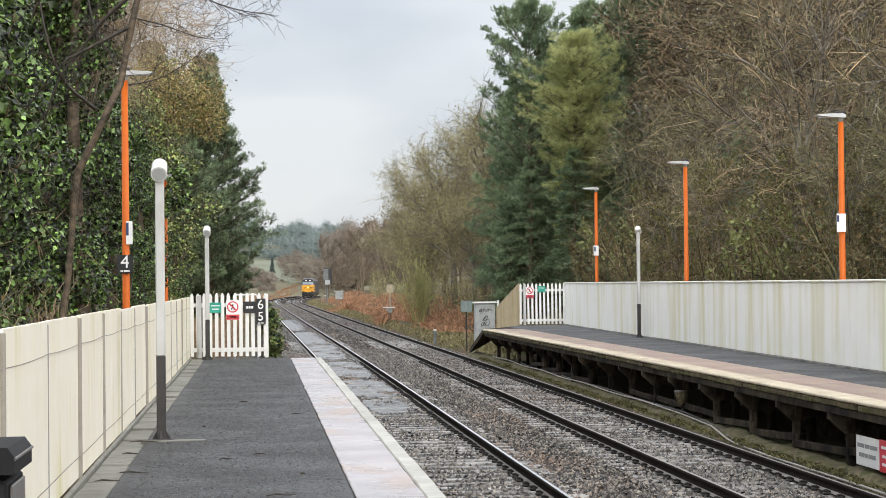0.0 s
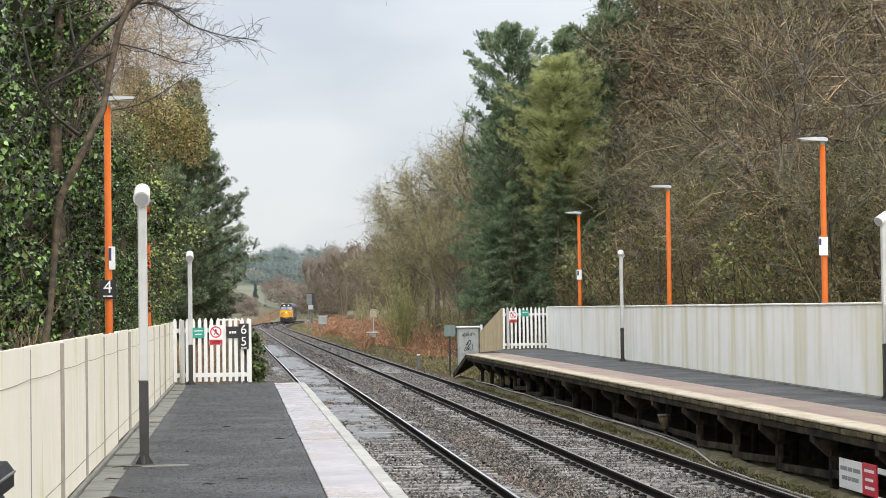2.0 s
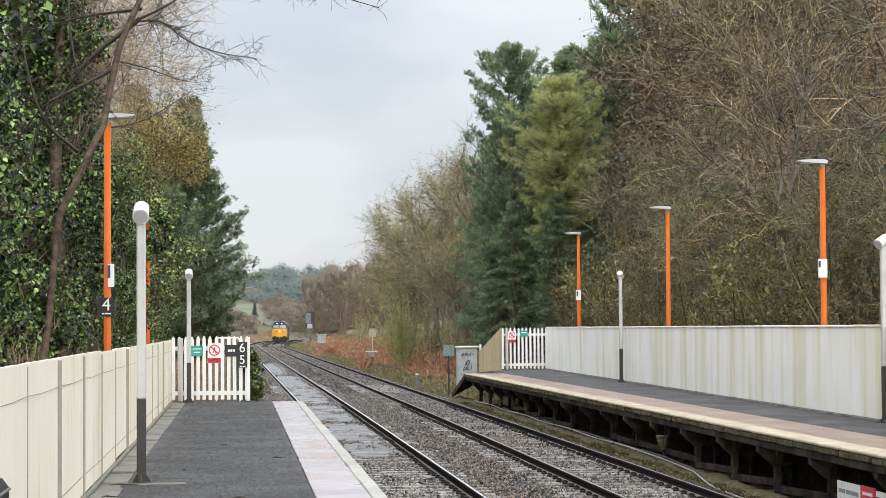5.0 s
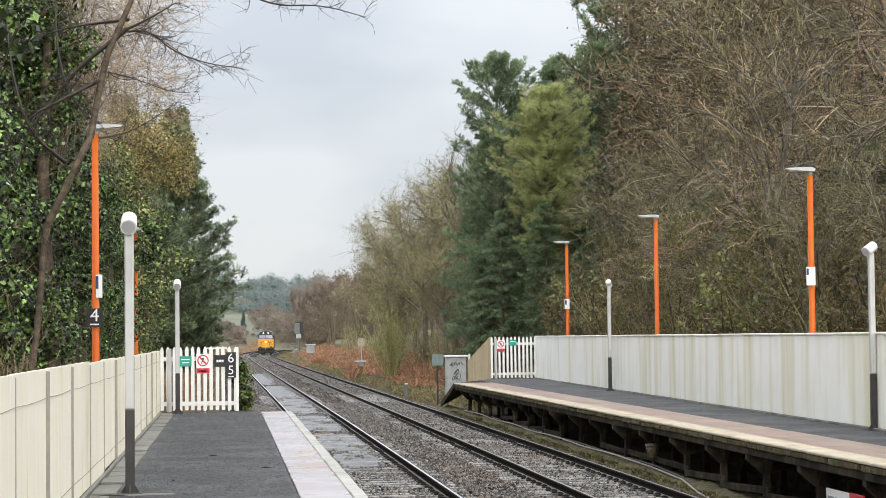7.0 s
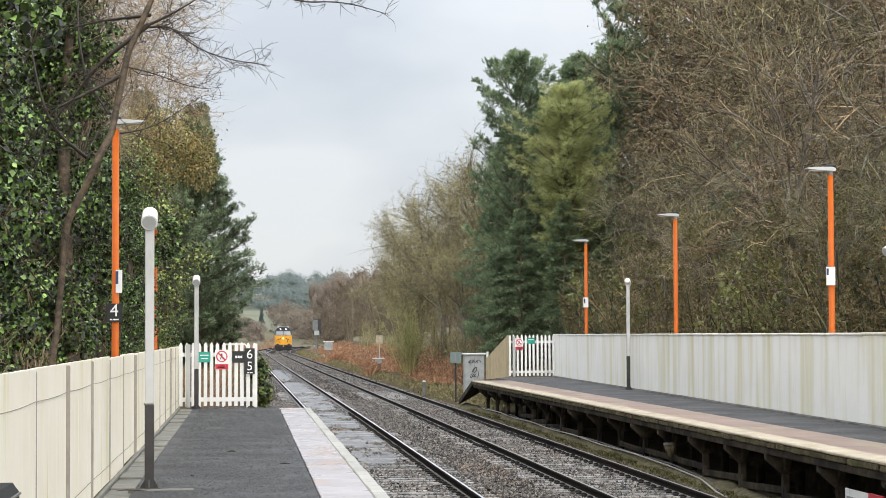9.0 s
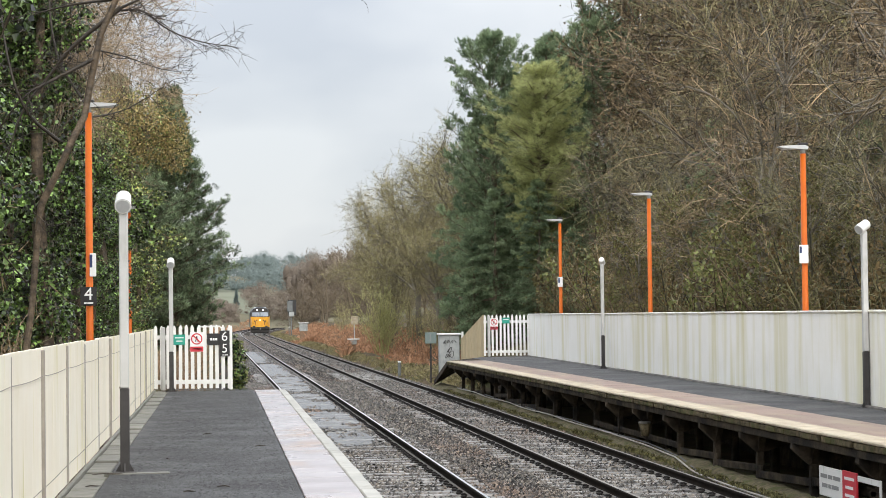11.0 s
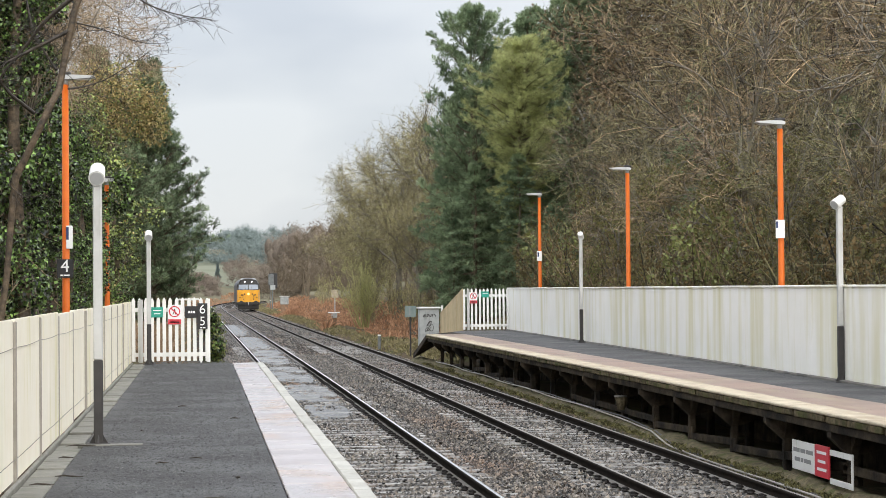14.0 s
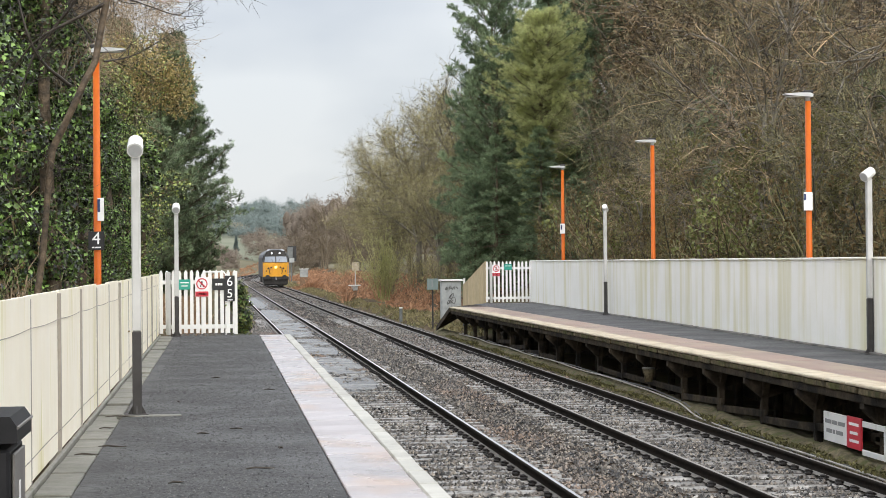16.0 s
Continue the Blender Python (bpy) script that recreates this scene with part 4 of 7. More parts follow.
def speaker_post(m, height, label, turn=0):
    s = thing("loudspeaker_post", m, label, "loudspeaker post", "loudspeaker posts")
    part("base", Build().prism([(-0.095, 0.012), (0.095, 0.012), (0.045, 0.10), (-0.045, 0.10)], "y", -0.008, 0.008).prism([(-0.095, 0.012), (0.095, 0.012), (0.045, 0.10), (-0.045, 0.10)], "x", -0.008, 0.008).box((-0.12, -0.12, 0), (0.12, 0.12, 0.014), 0.003), M_DARKPAINT, s, "dark flared foot")
    part("lower_column", Build().box((-0.0465, -0.0465, 0), (0.0465, 0.0465, height * 0.31), 0.01), M_DARKPAINT, s, "dark grey painted lower column")
    part("upper_column", Build().box((-0.046, -0.046, height * 0.31), (0.046, 0.046, height - 0.08), 0.012), M_GREYPAINT, s, "off-white painted upper column")
    a = radians(turn)
    d = Vector((math.sin(a), -math.cos(a), -0.55)).normalized()
    c = Vector((0, 0, height))
    horn = part("loudspeaker", Build().tube([c + d * -0.10, c + d * -0.08, c + d * 0.10, c + d * 0.13], [0.055, 0.078, 0.084, 0.084], 18), M_WHITE, s, "white cylindrical loudspeaker", smooth=False)
    part("speaker_grille", Build().tube([c + d * 0.131, c + d * 0.135], [0.07, 0.07], 18), M_LAMPGREY, horn)
    part("bracket", Build().box((-0.02, -0.03, height - 0.14), (0.02, 0.03, height - 0.07), 0.005), M_STEEL, horn)
    return s


speaker_post(pose(-2.29, 21.42, PLAT), 2.76, "white and dark grey loudspeaker post on the platform")
speaker_post(pose(-2.36, 44.57, PLAT), 2.74, "white and dark grey loudspeaker post beside the gate")
speaker_post(pose(9.36, 57.8, PLAT), 3.02, "white and dark grey loudspeaker post by the white fence", 160)
speaker_post(pose(8.92, 32.4, PLAT), 2.90, "white and dark grey loudspeaker post by the white fence", -60)


slab = part("foot_slab", Build().box((-0.27, -0.09, -0.03), (0.38, 0.10, 0.009), 0.004), M_FLAG)
slab.matrix_basis = pose(-2.22, 21.26, PLAT, 0, 0, 2)
tagged(slab, "pale worn concrete slab at the loudspeaker post's foot", "slab")


# ---- litter bin ----
def litter_bin():
    b = thing("litter_bin", pose(-2.415, 7.75, PLAT), "black litter bin with grey side panel", "litter bin")
    part("body", Build().box((-0.25, -0.25, 0), (0.22, 0.25, 0.88), 0.012), M_BIN, b)
    side = part("side_panel", Build().box((0.222, -0.20, 0.06), (0.234, 0.20, 0.86), 0.004), M_BINSIDE, b, "scuffed grey side panel")
    part("lock", Build().box((0.234, 0.10, 0.56), (0.243, 0.14, 0.66), 0.003), M_STEEL, side, "small steel lock")
    part("label_plate", Build().box((0.234, -0.05, 0.68), (0.237, -0.01, 0.75), 0.001), M_LETTER, side, "small white sticker")
    lid = Build().prism([(-0.28, 0.905), (0.25, 0.905), (0.25, 0.965), (0.225, 1.0), (-0.255, 1.0), (-0.28, 0.965)], "y", -0.28, 0.28)
    part("lid", lid, M_BIN, b, "black overhanging lid with bevelled edge")
    part("lid_rim", Build().tube([(0.252, -0.28, 0.96), (0.252, 0.28, 0.96)], 0.006, 6), M_BINSIDE, b, "grey strip along the lid edge")


litter_bin()


# ---- locomotive ----
def make_locomotive():
    """Front faces -y; the origin lies on the rail between the front wheels' line and the buffers."""
    lo = thing("locomotive", pose(0, 300, 0), "diesel locomotive with yellow cab front and lit headlight", "locomotive")
    W, L = 1.36, 20.9

    def section(y, w, zl, zs, zt):
        return [(-w, y, zl), (-w, y, zs), (-w * 0.93, y, zs + 0.35 * (zt - zs)), (-w * 0.72, y, zs + 0.75 * (zt - zs)), (-w * 0.36, y, zt - 0.03), (0, y, zt),
                (w * 0.36, y, zt - 0.03), (w * 0.72, y, zs + 0.75 * (zt - zs)), (w * 0.93, y, zs + 0.35 * (zt - zs)), (w, y, zs), (w, y, zl)]
    secs = [section(0.55, W, 1.0, 2.95, 3.86), section(1.2, W, 1.0, 3.05, 3.92), section(19.7, W, 1.0, 3.05, 3.92), section(L - 0.55, W, 1.0, 2.95, 3.86)]
    b, n = Build(), 11
    v = [p for s in secs for p in s]
    for i in range(3):
        for k in range(n - 1):
            b.add([v[i * n + k], v[i * n + k + 1], v[(i + 1) * n + k + 1], v[(i + 1) * n + k]], [(0, 1, 2, 3)], 1 if 2 <= k <= 7 else 0)
        b.add([v[i * n], v[i * n + n - 1], v[(i + 1) * n + n - 1], v[(i + 1) * n]], [(0, 1, 2, 3)], 0)
    b.add(v[-n:], [tuple(range(n))], 0)
    part("body", b, [M_LOCOBLUE, M_LOCOROOF], lo, "blue-grey body side under a pale grey roof")
    # cab front: yellow lower nose, raked windscreen, black roof dome
    f = Build()
    f.add([(-W, 0.55, 1.0), (W, 0.55, 1.0), (W * 0.97, 0.06, 1.05), (-W * 0.97, 0.06, 1.05), (-W, 0.55, 2.55), (W, 0.55, 2.55), (W * 0.96, 0.08, 2.5), (-W * 0.96, 0.08, 2.5), (0.7, -0.04, 1.05), (-0.7, -0.04, 1.05), (0.7, -0.02, 2.5), (-0.7, -0.02, 2.5)],
          [(3, 9, 11, 7), (9, 8, 10, 11), (8, 2, 6, 10), (2, 1, 5, 6), (0, 3, 7, 4), (0, 1, 2, 8, 9, 3), (4, 7, 11, 10, 6, 5)])
    front = part("cab_front", f, M_YELLOW, lo, "yellow painted cab front")
    g = Build()
    g.add([(-W * 0.96, 0.08, 2.5), (-0.7, -0.02, 2.5), (0.7, -0.02, 2.5), (W * 0.96, 0.08, 2.5), (W * 0.92, 0.50, 3.2), (0.66, 0.40, 3.2), (-0.66, 0.40, 3.2), (-W * 0.92, 0.50, 3.2), (-W, 0.7, 2.5), (W, 0.7, 2.5), (W * 0.93, 0.75, 3.2), (-W * 0.93, 0.75, 3.2)],
          [(0, 1, 6, 7), (1, 2, 5, 6), (2, 3, 4, 5), (0, 7, 11, 8), (3, 9, 10, 4)])
    surround = part("window_surround", g, M_LOCOBLACK, lo, "black windscreen surround")
    for s in (-1, 1):
        wv = [(s * 0.06, -0.035, 2.56), (s * 0.70, -0.03, 2.56), (s * 1.18, 0.06, 2.58), (s * 1.10, 0.40, 3.12), (s * 0.64, 0.345, 3.14), (s * 0.06, 0.33, 3.14)]
        part("windscreen", Build().add(wv, [(0, 1, 4, 5), (1, 2, 3, 4)]), M_GLASS, surround, "windscreen pane with sky reflection put into its pale colour")
    part("windscreen_pillar", Build().add([(-0.05, -0.045, 2.5), (0.05, -0.045, 2.5), (0.05, 0.33, 3.2), (-0.05, 0.33, 3.2)], [(0, 1, 2, 3)]), M_LOCOBLACK, surround)
    r = Build()
    r.add([(-W * 0.86, 0.50, 3.2), (-0.66, 0.38, 3.2), (0.66, 0.38, 3.2), (W * 0.86, 0.50, 3.2), (W * 0.70, 0.52, 3.68), (0.5, 0.42, 3.78), (-0.5, 0.42, 3.78), (-W * 0.70, 0.52, 3.68), (-W * 0.6, 1.2, 3.90), (W * 0.6, 1.2, 3.90), (-W * 0.95, 1.2, 3.2), (W * 0.95, 1.2, 3.2)],
          [(1, 2, 5, 6), (0, 1, 6, 7), (2, 3, 4, 5)])
    for q in ((0, 7, 8, 10), (3, 11, 9, 4), (7, 6, 5, 4), (7, 4, 9, 8)):
        r.add([r.v[k] for k in q], [(0, 1, 2, 3)], 1)
    dome = part("cab_roof", r, [M_LOCOBLACK, M_CABGREY], lo, "cab roof dome with black headcode panel and pale grey sides")
    for s in (-1, 1):
        part("marker_light", Build().tube([(s * 0.42, 0.34, 3.48), (s * 0.42, 0.40, 3.48)], 0.085, 14), M_LIGHTDIM, dome, "white lit marker light")
    for x in (-0.62, 0.62):
        part("jumper_cable", Build().tube([(x, -0.07, 1.9), (x * 1.06, -0.12, 1.6), (x * 0.98, -0.08, 1.3)], 0.035, 6), M_LOCOBLACK, front)
    for s in (-1, 1):
        part("wiper", Build().tube([(s * 0.30, -0.05, 2.5), (s * 0.42, 0.12, 2.88)], 0.018, 5), M_LOCOBLACK, surround)
        part("handrail", Build().tube([(s * 1.22, -0.02, 1.3), (s * 1.22, -0.05, 1.35), (s * 1.22, -0.03, 2.2), (s * 1.22, 0.02, 2.25)], 0.02, 6), M_STEEL, front)
    part("headlight", Build().tube([(0, -0.10, 2.02), (0, -0.04, 2.02)], [0.11, 0.13], 16), M_LIGHT, front, "bright lit central headlight")
    for s in (-1, 1):
        for x, z, rr in ((0.48, 2.0, 0.09), (0.78, 1.90, 0.10), (1.0, 1.62, 0.07)):
            part("jumper_socket", Build().tube([(s * x, -0.09, z), (s * x, -0.0, z)], rr, 10), M_LOCOBLACK, front)
    part("front_valance", Build().box((-1.25, 0.1, 0.22), (1.25, 0.5, 0.75), 0.06), M_LOCOBLACK, lo, "black lower front with pipes")
    beam = part("buffer_beam", Build().box((-1.32, -0.02, 0.68), (1.32, 0.35, 1.06), 0.05), M_LOCOBLACK, lo, "black buffer beam")
    for s in (-1, 1):
        part("buffer", Build().tube([(s * 0.87, -0.6, 0.98), (s * 0.87, -0.55, 0.98), (s * 0.87, -0.54, 0.98), (s * 0.87, 0.0, 0.98)], [0.24, 0.25, 0.10, 0.12], 14), M_LOCOBLACK, beam, "black round buffer")
        part("brake_hose", Build().tube([(s * 0.4, -0.06, 0.95), (s * 0.42, -0.2, 0.7), (s * 0.38, -0.16, 0.4)], 0.035, 6), M_LOCOBLACK, beam)
        part("guard_iron", Build().box((s * 0.75 - 0.05, 0.35, 0.10), (s * 0.75 + 0.05, 0.42, 0.7), 0.01), M_LOCOBLACK, lo)
    part("coupling_hook", Build().tube([(0, -0.05, 0.98), (0, -0.3, 0.95), (0, -0.34, 0.7)], 0.05, 6), M_STEEL, beam)
    part("snow_plough", Build().prism([(-1.2, 0.16), (1.2, 0.16), (1.15, 0.42), (-1.15, 0.42)], "y", 0.2, 0.3), M_LOCOBLACK, lo)
    for y in (4.1, 16.8):
        bogie = part("bogie", Build().box((-1.25, y - 2.7, 0.35), (1.25, y + 2.7, 1.0), 0.08), M_LOCOBLACK, lo, "black six-wheel bogie")
        for dy in (-2.06, 0, 2.06):
            for s in (-1, 1):
                part("wheel", Build().tube([(s * 0.70, y + dy, 0.545), (s * 0.83, y + dy, 0.545)], 0.545, 22), M_STEEL, bogie)
    part("fuel_tank", Build().box((-1.2, 8, 0.4), (1.2, 13, 1.0), 0.1), M_LOCOBLACK, lo)
    for k in range(6):
        part("body_side_grille", Build().box((1.362, 4 + k * 2.1, 2.2), (1.375, 5.3 + k * 2.1, 2.9), 0.004), M_LOCOBLACK, lo)
    part("roof_fan", Build().tube([(0, 13, 3.90), (0, 13, 3.97)], 0.6, 18), M_LOCOBLACK, lo)
    return lo


LOCO = make_locomotive()


# ---- lineside things ----
def colour_light_signal():
    x = 8.45
    s = thing("railway_signal", pose(x, 291, -0.2), "grey railway colour light signal seen from behind", "railway signal")
    part("post", Build().tube([(0, 0, 0), (0, 0, 3.0)], 0.09, 10), M_SIGNALGREY, s)
    part("head", Build().box((-0.55, -0.15, 3.35), (0.22, 0.15, 4.85), 0.05), M_SIGNALGREY, s, "weathered grey signal head back")
    part("backboard", Build().box((-0.42, 0.16, 2.9), (0.72, 0.2, 5.0), 0.02), M_BLACK, s, "black backboard")
    part("junction_box", Build().box((-0.30, -0.3, 2.7), (0.40, 0.1, 3.34), 0.03), M_CABINET, s)
    part("ladder", Build().tube([(-0.3, -0.2, 0), (-0.3, -0.2, 2.75)], 0.04, 6), M_SIGNALGREY, s)


colour_light_signal()


def relay_box(m, w, h, label, roof=0.06, plinth=0.0):
    s = thing("relay_cabinet", m, label, "relay cabinet", "lineside cabinets")
    body = part("body", Build().box((-w / 2, -0.25, 0), (w / 2, 0.25, h), 0.02), M_CABINET, s)
    part("roof", Build().box((-w / 2 - roof, -0.33, h), (w / 2 + roof, 0.33, h + 0.07), 0.015), M_WHITE, s, "white overhanging cabinet roof")
    if plinth:
        part("plinth", Build().box((-w / 2 + 0.05, -0.22, -plinth), (w / 2 - 0.05, 0.22, 0.0), 0.01), M_PLINTH, s, "dirty brown plinth")
    part("door_seam", Build().box((-0.01, -0.256, 0.08), (0.01, -0.251, h - 0.08)), M_GREYBAR, body)
    return s




# ---- vegetation ----
def _unit(v):
    return v / np.maximum(np.linalg.norm(v, axis=-1, keepdims=True), 1e-9)


def limbs(seed, height, base_r, plan, lean=(0, 0), wobble=0.12, up=0.15, crown_from=0.3, steps=(7, 5, 3, 1, 1, 1)):
    """Grows a branching skeleton from the origin. plan: for each level (children, length share, spread in degrees).
    Gives segments as arrays: start, end, start radius, end radius, level."""
    rng = np.random.default_rng(seed)
    segs, tips = [], []

    def grow(p, d, length, r, level):
        n = steps[level]
        step = length / n
        kids = plan[level] if level < len(plan) else None
        marks = np.sort(rng.uniform(crown_from if level == 0 else 0.2, 1.0, kids[0])) if kids else []
        k = 0
        for i in range(n):
            d = d + rng.normal(0, wobble * (1 if level else 0.5), 3)
            d[2] += up * (0.3 if level else 0.0)
            d = d / np.linalg.norm(d)
            r2 = max(r * (1 - 0.85 * (i + 1) / n), 0.0035) if level else r * (1 - 0.8 * (i + 1) / n) + 0.01
            r1 = max(r * (1 - 0.85 * i / n), 0.004) if level else r * (1 - 0.8 * i / n) + 0.01
            q = p + d * step
            segs.append((p, q, r1, r2, level))
            while k < len(marks) and marks[k] <= (i + 1) / n:
                f = marks[k] * n - i
                o = p + (q - p) * max(f, 0)
                a = rng.uniform(0, math.tau)
                side = np.cross(d, (math.cos(a), math.sin(a), 0.3))
                side = side / max(np.linalg.norm(side), 1e-6)
                sp = radians(kids[2] * rng.uniform(0.6, 1.3))
                nd = d * math.cos(sp) + side * math.sin(sp)
                share = kids[1] * rng.uniform(0.6, 1.15) * (1.15 - 0.55 * marks[k] if level == 0 else 1.0)
                grow(o, nd, length * share, max((r1 + (r2 - r1) * f) * 0.58, 0.004), level + 1)
                k += 1
            p = q
        tips.append((p, d, level))

    d0 = np.array([lean[0], lean[1], 1.0])
    grow(np.zeros(3), d0 / np.linalg.norm(d0), height, base_r, 0)
    A = np.array([s[0] for s in segs])
    B = np.array([s[1] for s in segs])
    R = np.array([s[2:5] for s in segs])
    return A, B, R[:, 0], R[:, 1], R[:, 2]


def rods(A, B, ra, rb, sides):
    """Tapered rods for many segments at once."""
    n = len(A)
    d = _unit(B - A)
    ref = np.where(np.abs(d[:, 2:3]) < 0.9, np.array([[0, 0, 1.0]]), np.array([[1.0, 0, 0]]))
    s = _unit(np.cross(d, ref))
    u = np.cross(d, s)
    rings = []
    for P, r in ((A, ra), (B, rb)):
        for k in range(sides):
            a = math.tau * k / sides
            rings.append(P + (s * math.cos(a) + u * math.sin(a)) * r[:, None])
    v = np.stack(rings, 1).reshape(-1, 3)
    q = np.array([(k, (k + 1) % sides, sides + (k + 1) % sides, sides + k) for k in range(sides)])
    return v, (q[None] + (np.arange(n) * 2 * sides)[:, None, None]).reshape(-1, 4)


def spikes(A, B, ra):
    """Three-sided points for the finest twigs."""
    n = len(A)
    d = _unit(B - A)
    ref = np.where(np.abs(d[:, 2:3]) < 0.9, np.array([[0, 0, 1.0]]), np.array([[1.0, 0, 0]]))
    s = _unit(np.cross(d, ref))
    u = np.cross(d, s)
    ring = [A + (s * math.cos(a) + u * math.sin(a)) * ra[:, None] for a in (0.0, 2.094, 4.189)]
    v = np.stack(ring + [B + (s * 0.25 + u * 0.15) * ra[:, None]], 1).reshape(-1, 3)
    f = np.array([(0, 1, 3), (1, 2, 3), (2, 0, 3)])
    return v, (f[None] + (np.arange(n) * 4)[:, None, None]).reshape(-1, 3)


def leaves(P, Nrm, size, rng, long=1.5, spread=0.6, vary=0.35):
    """Lozenge leaves, slightly folded along the midrib, at points P facing roughly Nrm."""
    n = len(P)
    nr = _unit(Nrm + rng.normal(0, spread, (n, 3)))
    ref = _unit(rng.normal(0, 1, (n, 3)) + np.array([0, 0, -0.8]))
    a = _unit(ref - nr * (ref * nr).sum(1, keepdims=True))
    b = np.cross(nr, a)
    s = size * rng.uniform(1 - vary, 1 + vary, (n, 1))
    v = np.stack([P - a * s * long / 2, P + b * s / 2 + nr * s * 0.14 - a * s * 0.12, P + a * s * long / 2, P - b * s / 2 + nr * s * 0.14 - a * s * 0.12], 1).reshape(-1, 3)
    f = np.array([(0, 1, 2, 3)])
    return v, (f + (np.arange(n) * 4)[:, None]).reshape(-1, 4)


def join(*sets):
    """Joins (vertices, faces, slot) sets into vertices, triangles and their slots."""
    v, f, m, n = [], [], [], 0
    for i, (a, b, *slot) in enumerate(sets):
        if b.shape[1] == 4:
            b = np.concatenate([b[:, :3], b[:, [0, 2, 3]]])
        v.append(a)
        f.append(b + n)
        m.append(np.full(len(b), slot[0] if slot else i))
        n += len(a)
    return np.concatenate(v), np.concatenate(f), np.concatenate(m)


def bare_tree(seed, height, base_r, plan, twig_mat, leaf_mat, n_leaf, leaf_size, label, name="bare_tree", lean=(0, 0), crown_from=0.25, up=0.12, wobble=0.14, thick=0.022, group="woodland trees", bark=None, rmin=0.006):
    rng = np.random.default_rng(seed + 100)
    A, B, ra, rb, lev = limbs(seed, height, base_r, plan, lean, crown_from=crown_from, up=up, wobble=wobble)
    ra, rb = np.maximum(ra, rmin), np.maximum(rb, rmin * 0.7)
    t = thing(name, Matrix.Identity(4), label, "tree", group)
    big = ra > thick
    v, f = rods(A[big], B[big], ra[big], rb[big], 6)
    soup("trunk", v, f, bark or M_BARK, t, "brown bark trunk and limbs")
    sm = ~big
    mid, fine = sm & (lev < 3), sm & (lev >= 3)
    sets = [(*rods(A[mid], B[mid], ra[mid], rb[mid], 3), 0), (*spikes(A[fine], B[fine], ra[fine]), 0)]
    mats = [twig_mat]
    if n_leaf:
        w = np.where(sm & (lev >= 2))[0]
        k = rng.choice(w, n_leaf)
        c = rng.random((n_leaf, 1))
        P = A[k] + (B[k] - A[k]) * c + rng.normal(0, 0.05, (n_leaf, 3))
        sets.append((*leaves(P, rng.normal(0, 1, (n_leaf, 3)), leaf_size, rng), 1))
        mats.append(leaf_mat)
    v, f, m = join(*sets)
    soup("crown", v, f, mats, t, "fine twigs with scattered dry leaves" if n_leaf else "fine bare twigs", slots=m)
    return t


def clumps_tree(seed, height, base_r, centres, leaf_mat, n, leaf_size, label, name, parent_mat=None, spread=0.7, category="tree", group="", long=1.3, twigs=True, extra=None, bark=None):
    """A trunk with leafy clumps: centres are rows of (x, y, z, rx, rz)."""
    rng = np.random.default_rng(seed)
    t = thing(name, Matrix.Identity(4), label, category, group)
    if height:
        ps = [(0.10 * math.sin(seed + k * 0.9) * (k > 0), 0.08 * math.cos(seed * 2 + k), height * k / 7 - (0.5 if k == 0 else 0)) for k in range(8)]
        part("trunk", Build().tube(ps, [base_r * (1 - 0.10 * k) for k in range(8)], 10), bark or M_BARK, t, smooth=True)
    C = np.asarray(centres, float)
    wts = C[:, 3] * C[:, 4]
    k = rng.choice(len(C), n, p=wts / wts.sum())
    u = _unit(rng.normal(0, 1, (n, 3)))
    rr = rng.uniform(0.55, 1.06, (n, 1)) ** 0.6
    bump = 1 + 0.22 * np.sin(u[:, :1] * 7 + k[:, None]) * np.sin(u[:, 2:] * 6 + k[:, None] * 2)
    P = C[k, :3] + u * rr * bump * np.stack([C[k, 3], C[k, 3], C[k, 4]], 1)
    nr = u + np.array([0, 0, 0.35])
    sets, mats = [leaves(P, nr, leaf_size, rng, long, spread)], [leaf_mat]
    if twigs:
        m2 = max(60, n // 60)
        j = rng.choice(n, m2)
        A = C[k[j], :3]
        B = P[j] + u[j] * rng.uniform(0.0, 0.22, (m2, 1))
        sets.append(rods(A, B, np.full(m2, 0.012), np.full(m2, 0.004), 3))
        mats.append(M_TWIG)
    if extra is not None:
        m3 = int(n * extra[1])
        j = rng.choice(n, m3)
        sets.append(leaves(P[j] + u[j] * 0.06, nr[j], leaf_size * 0.9, rng, long, spread))
        mats.append(extra[0])
    v, f, s = join(*sets)
    soup("crown", v, f, mats, t, slots=s)
    return t


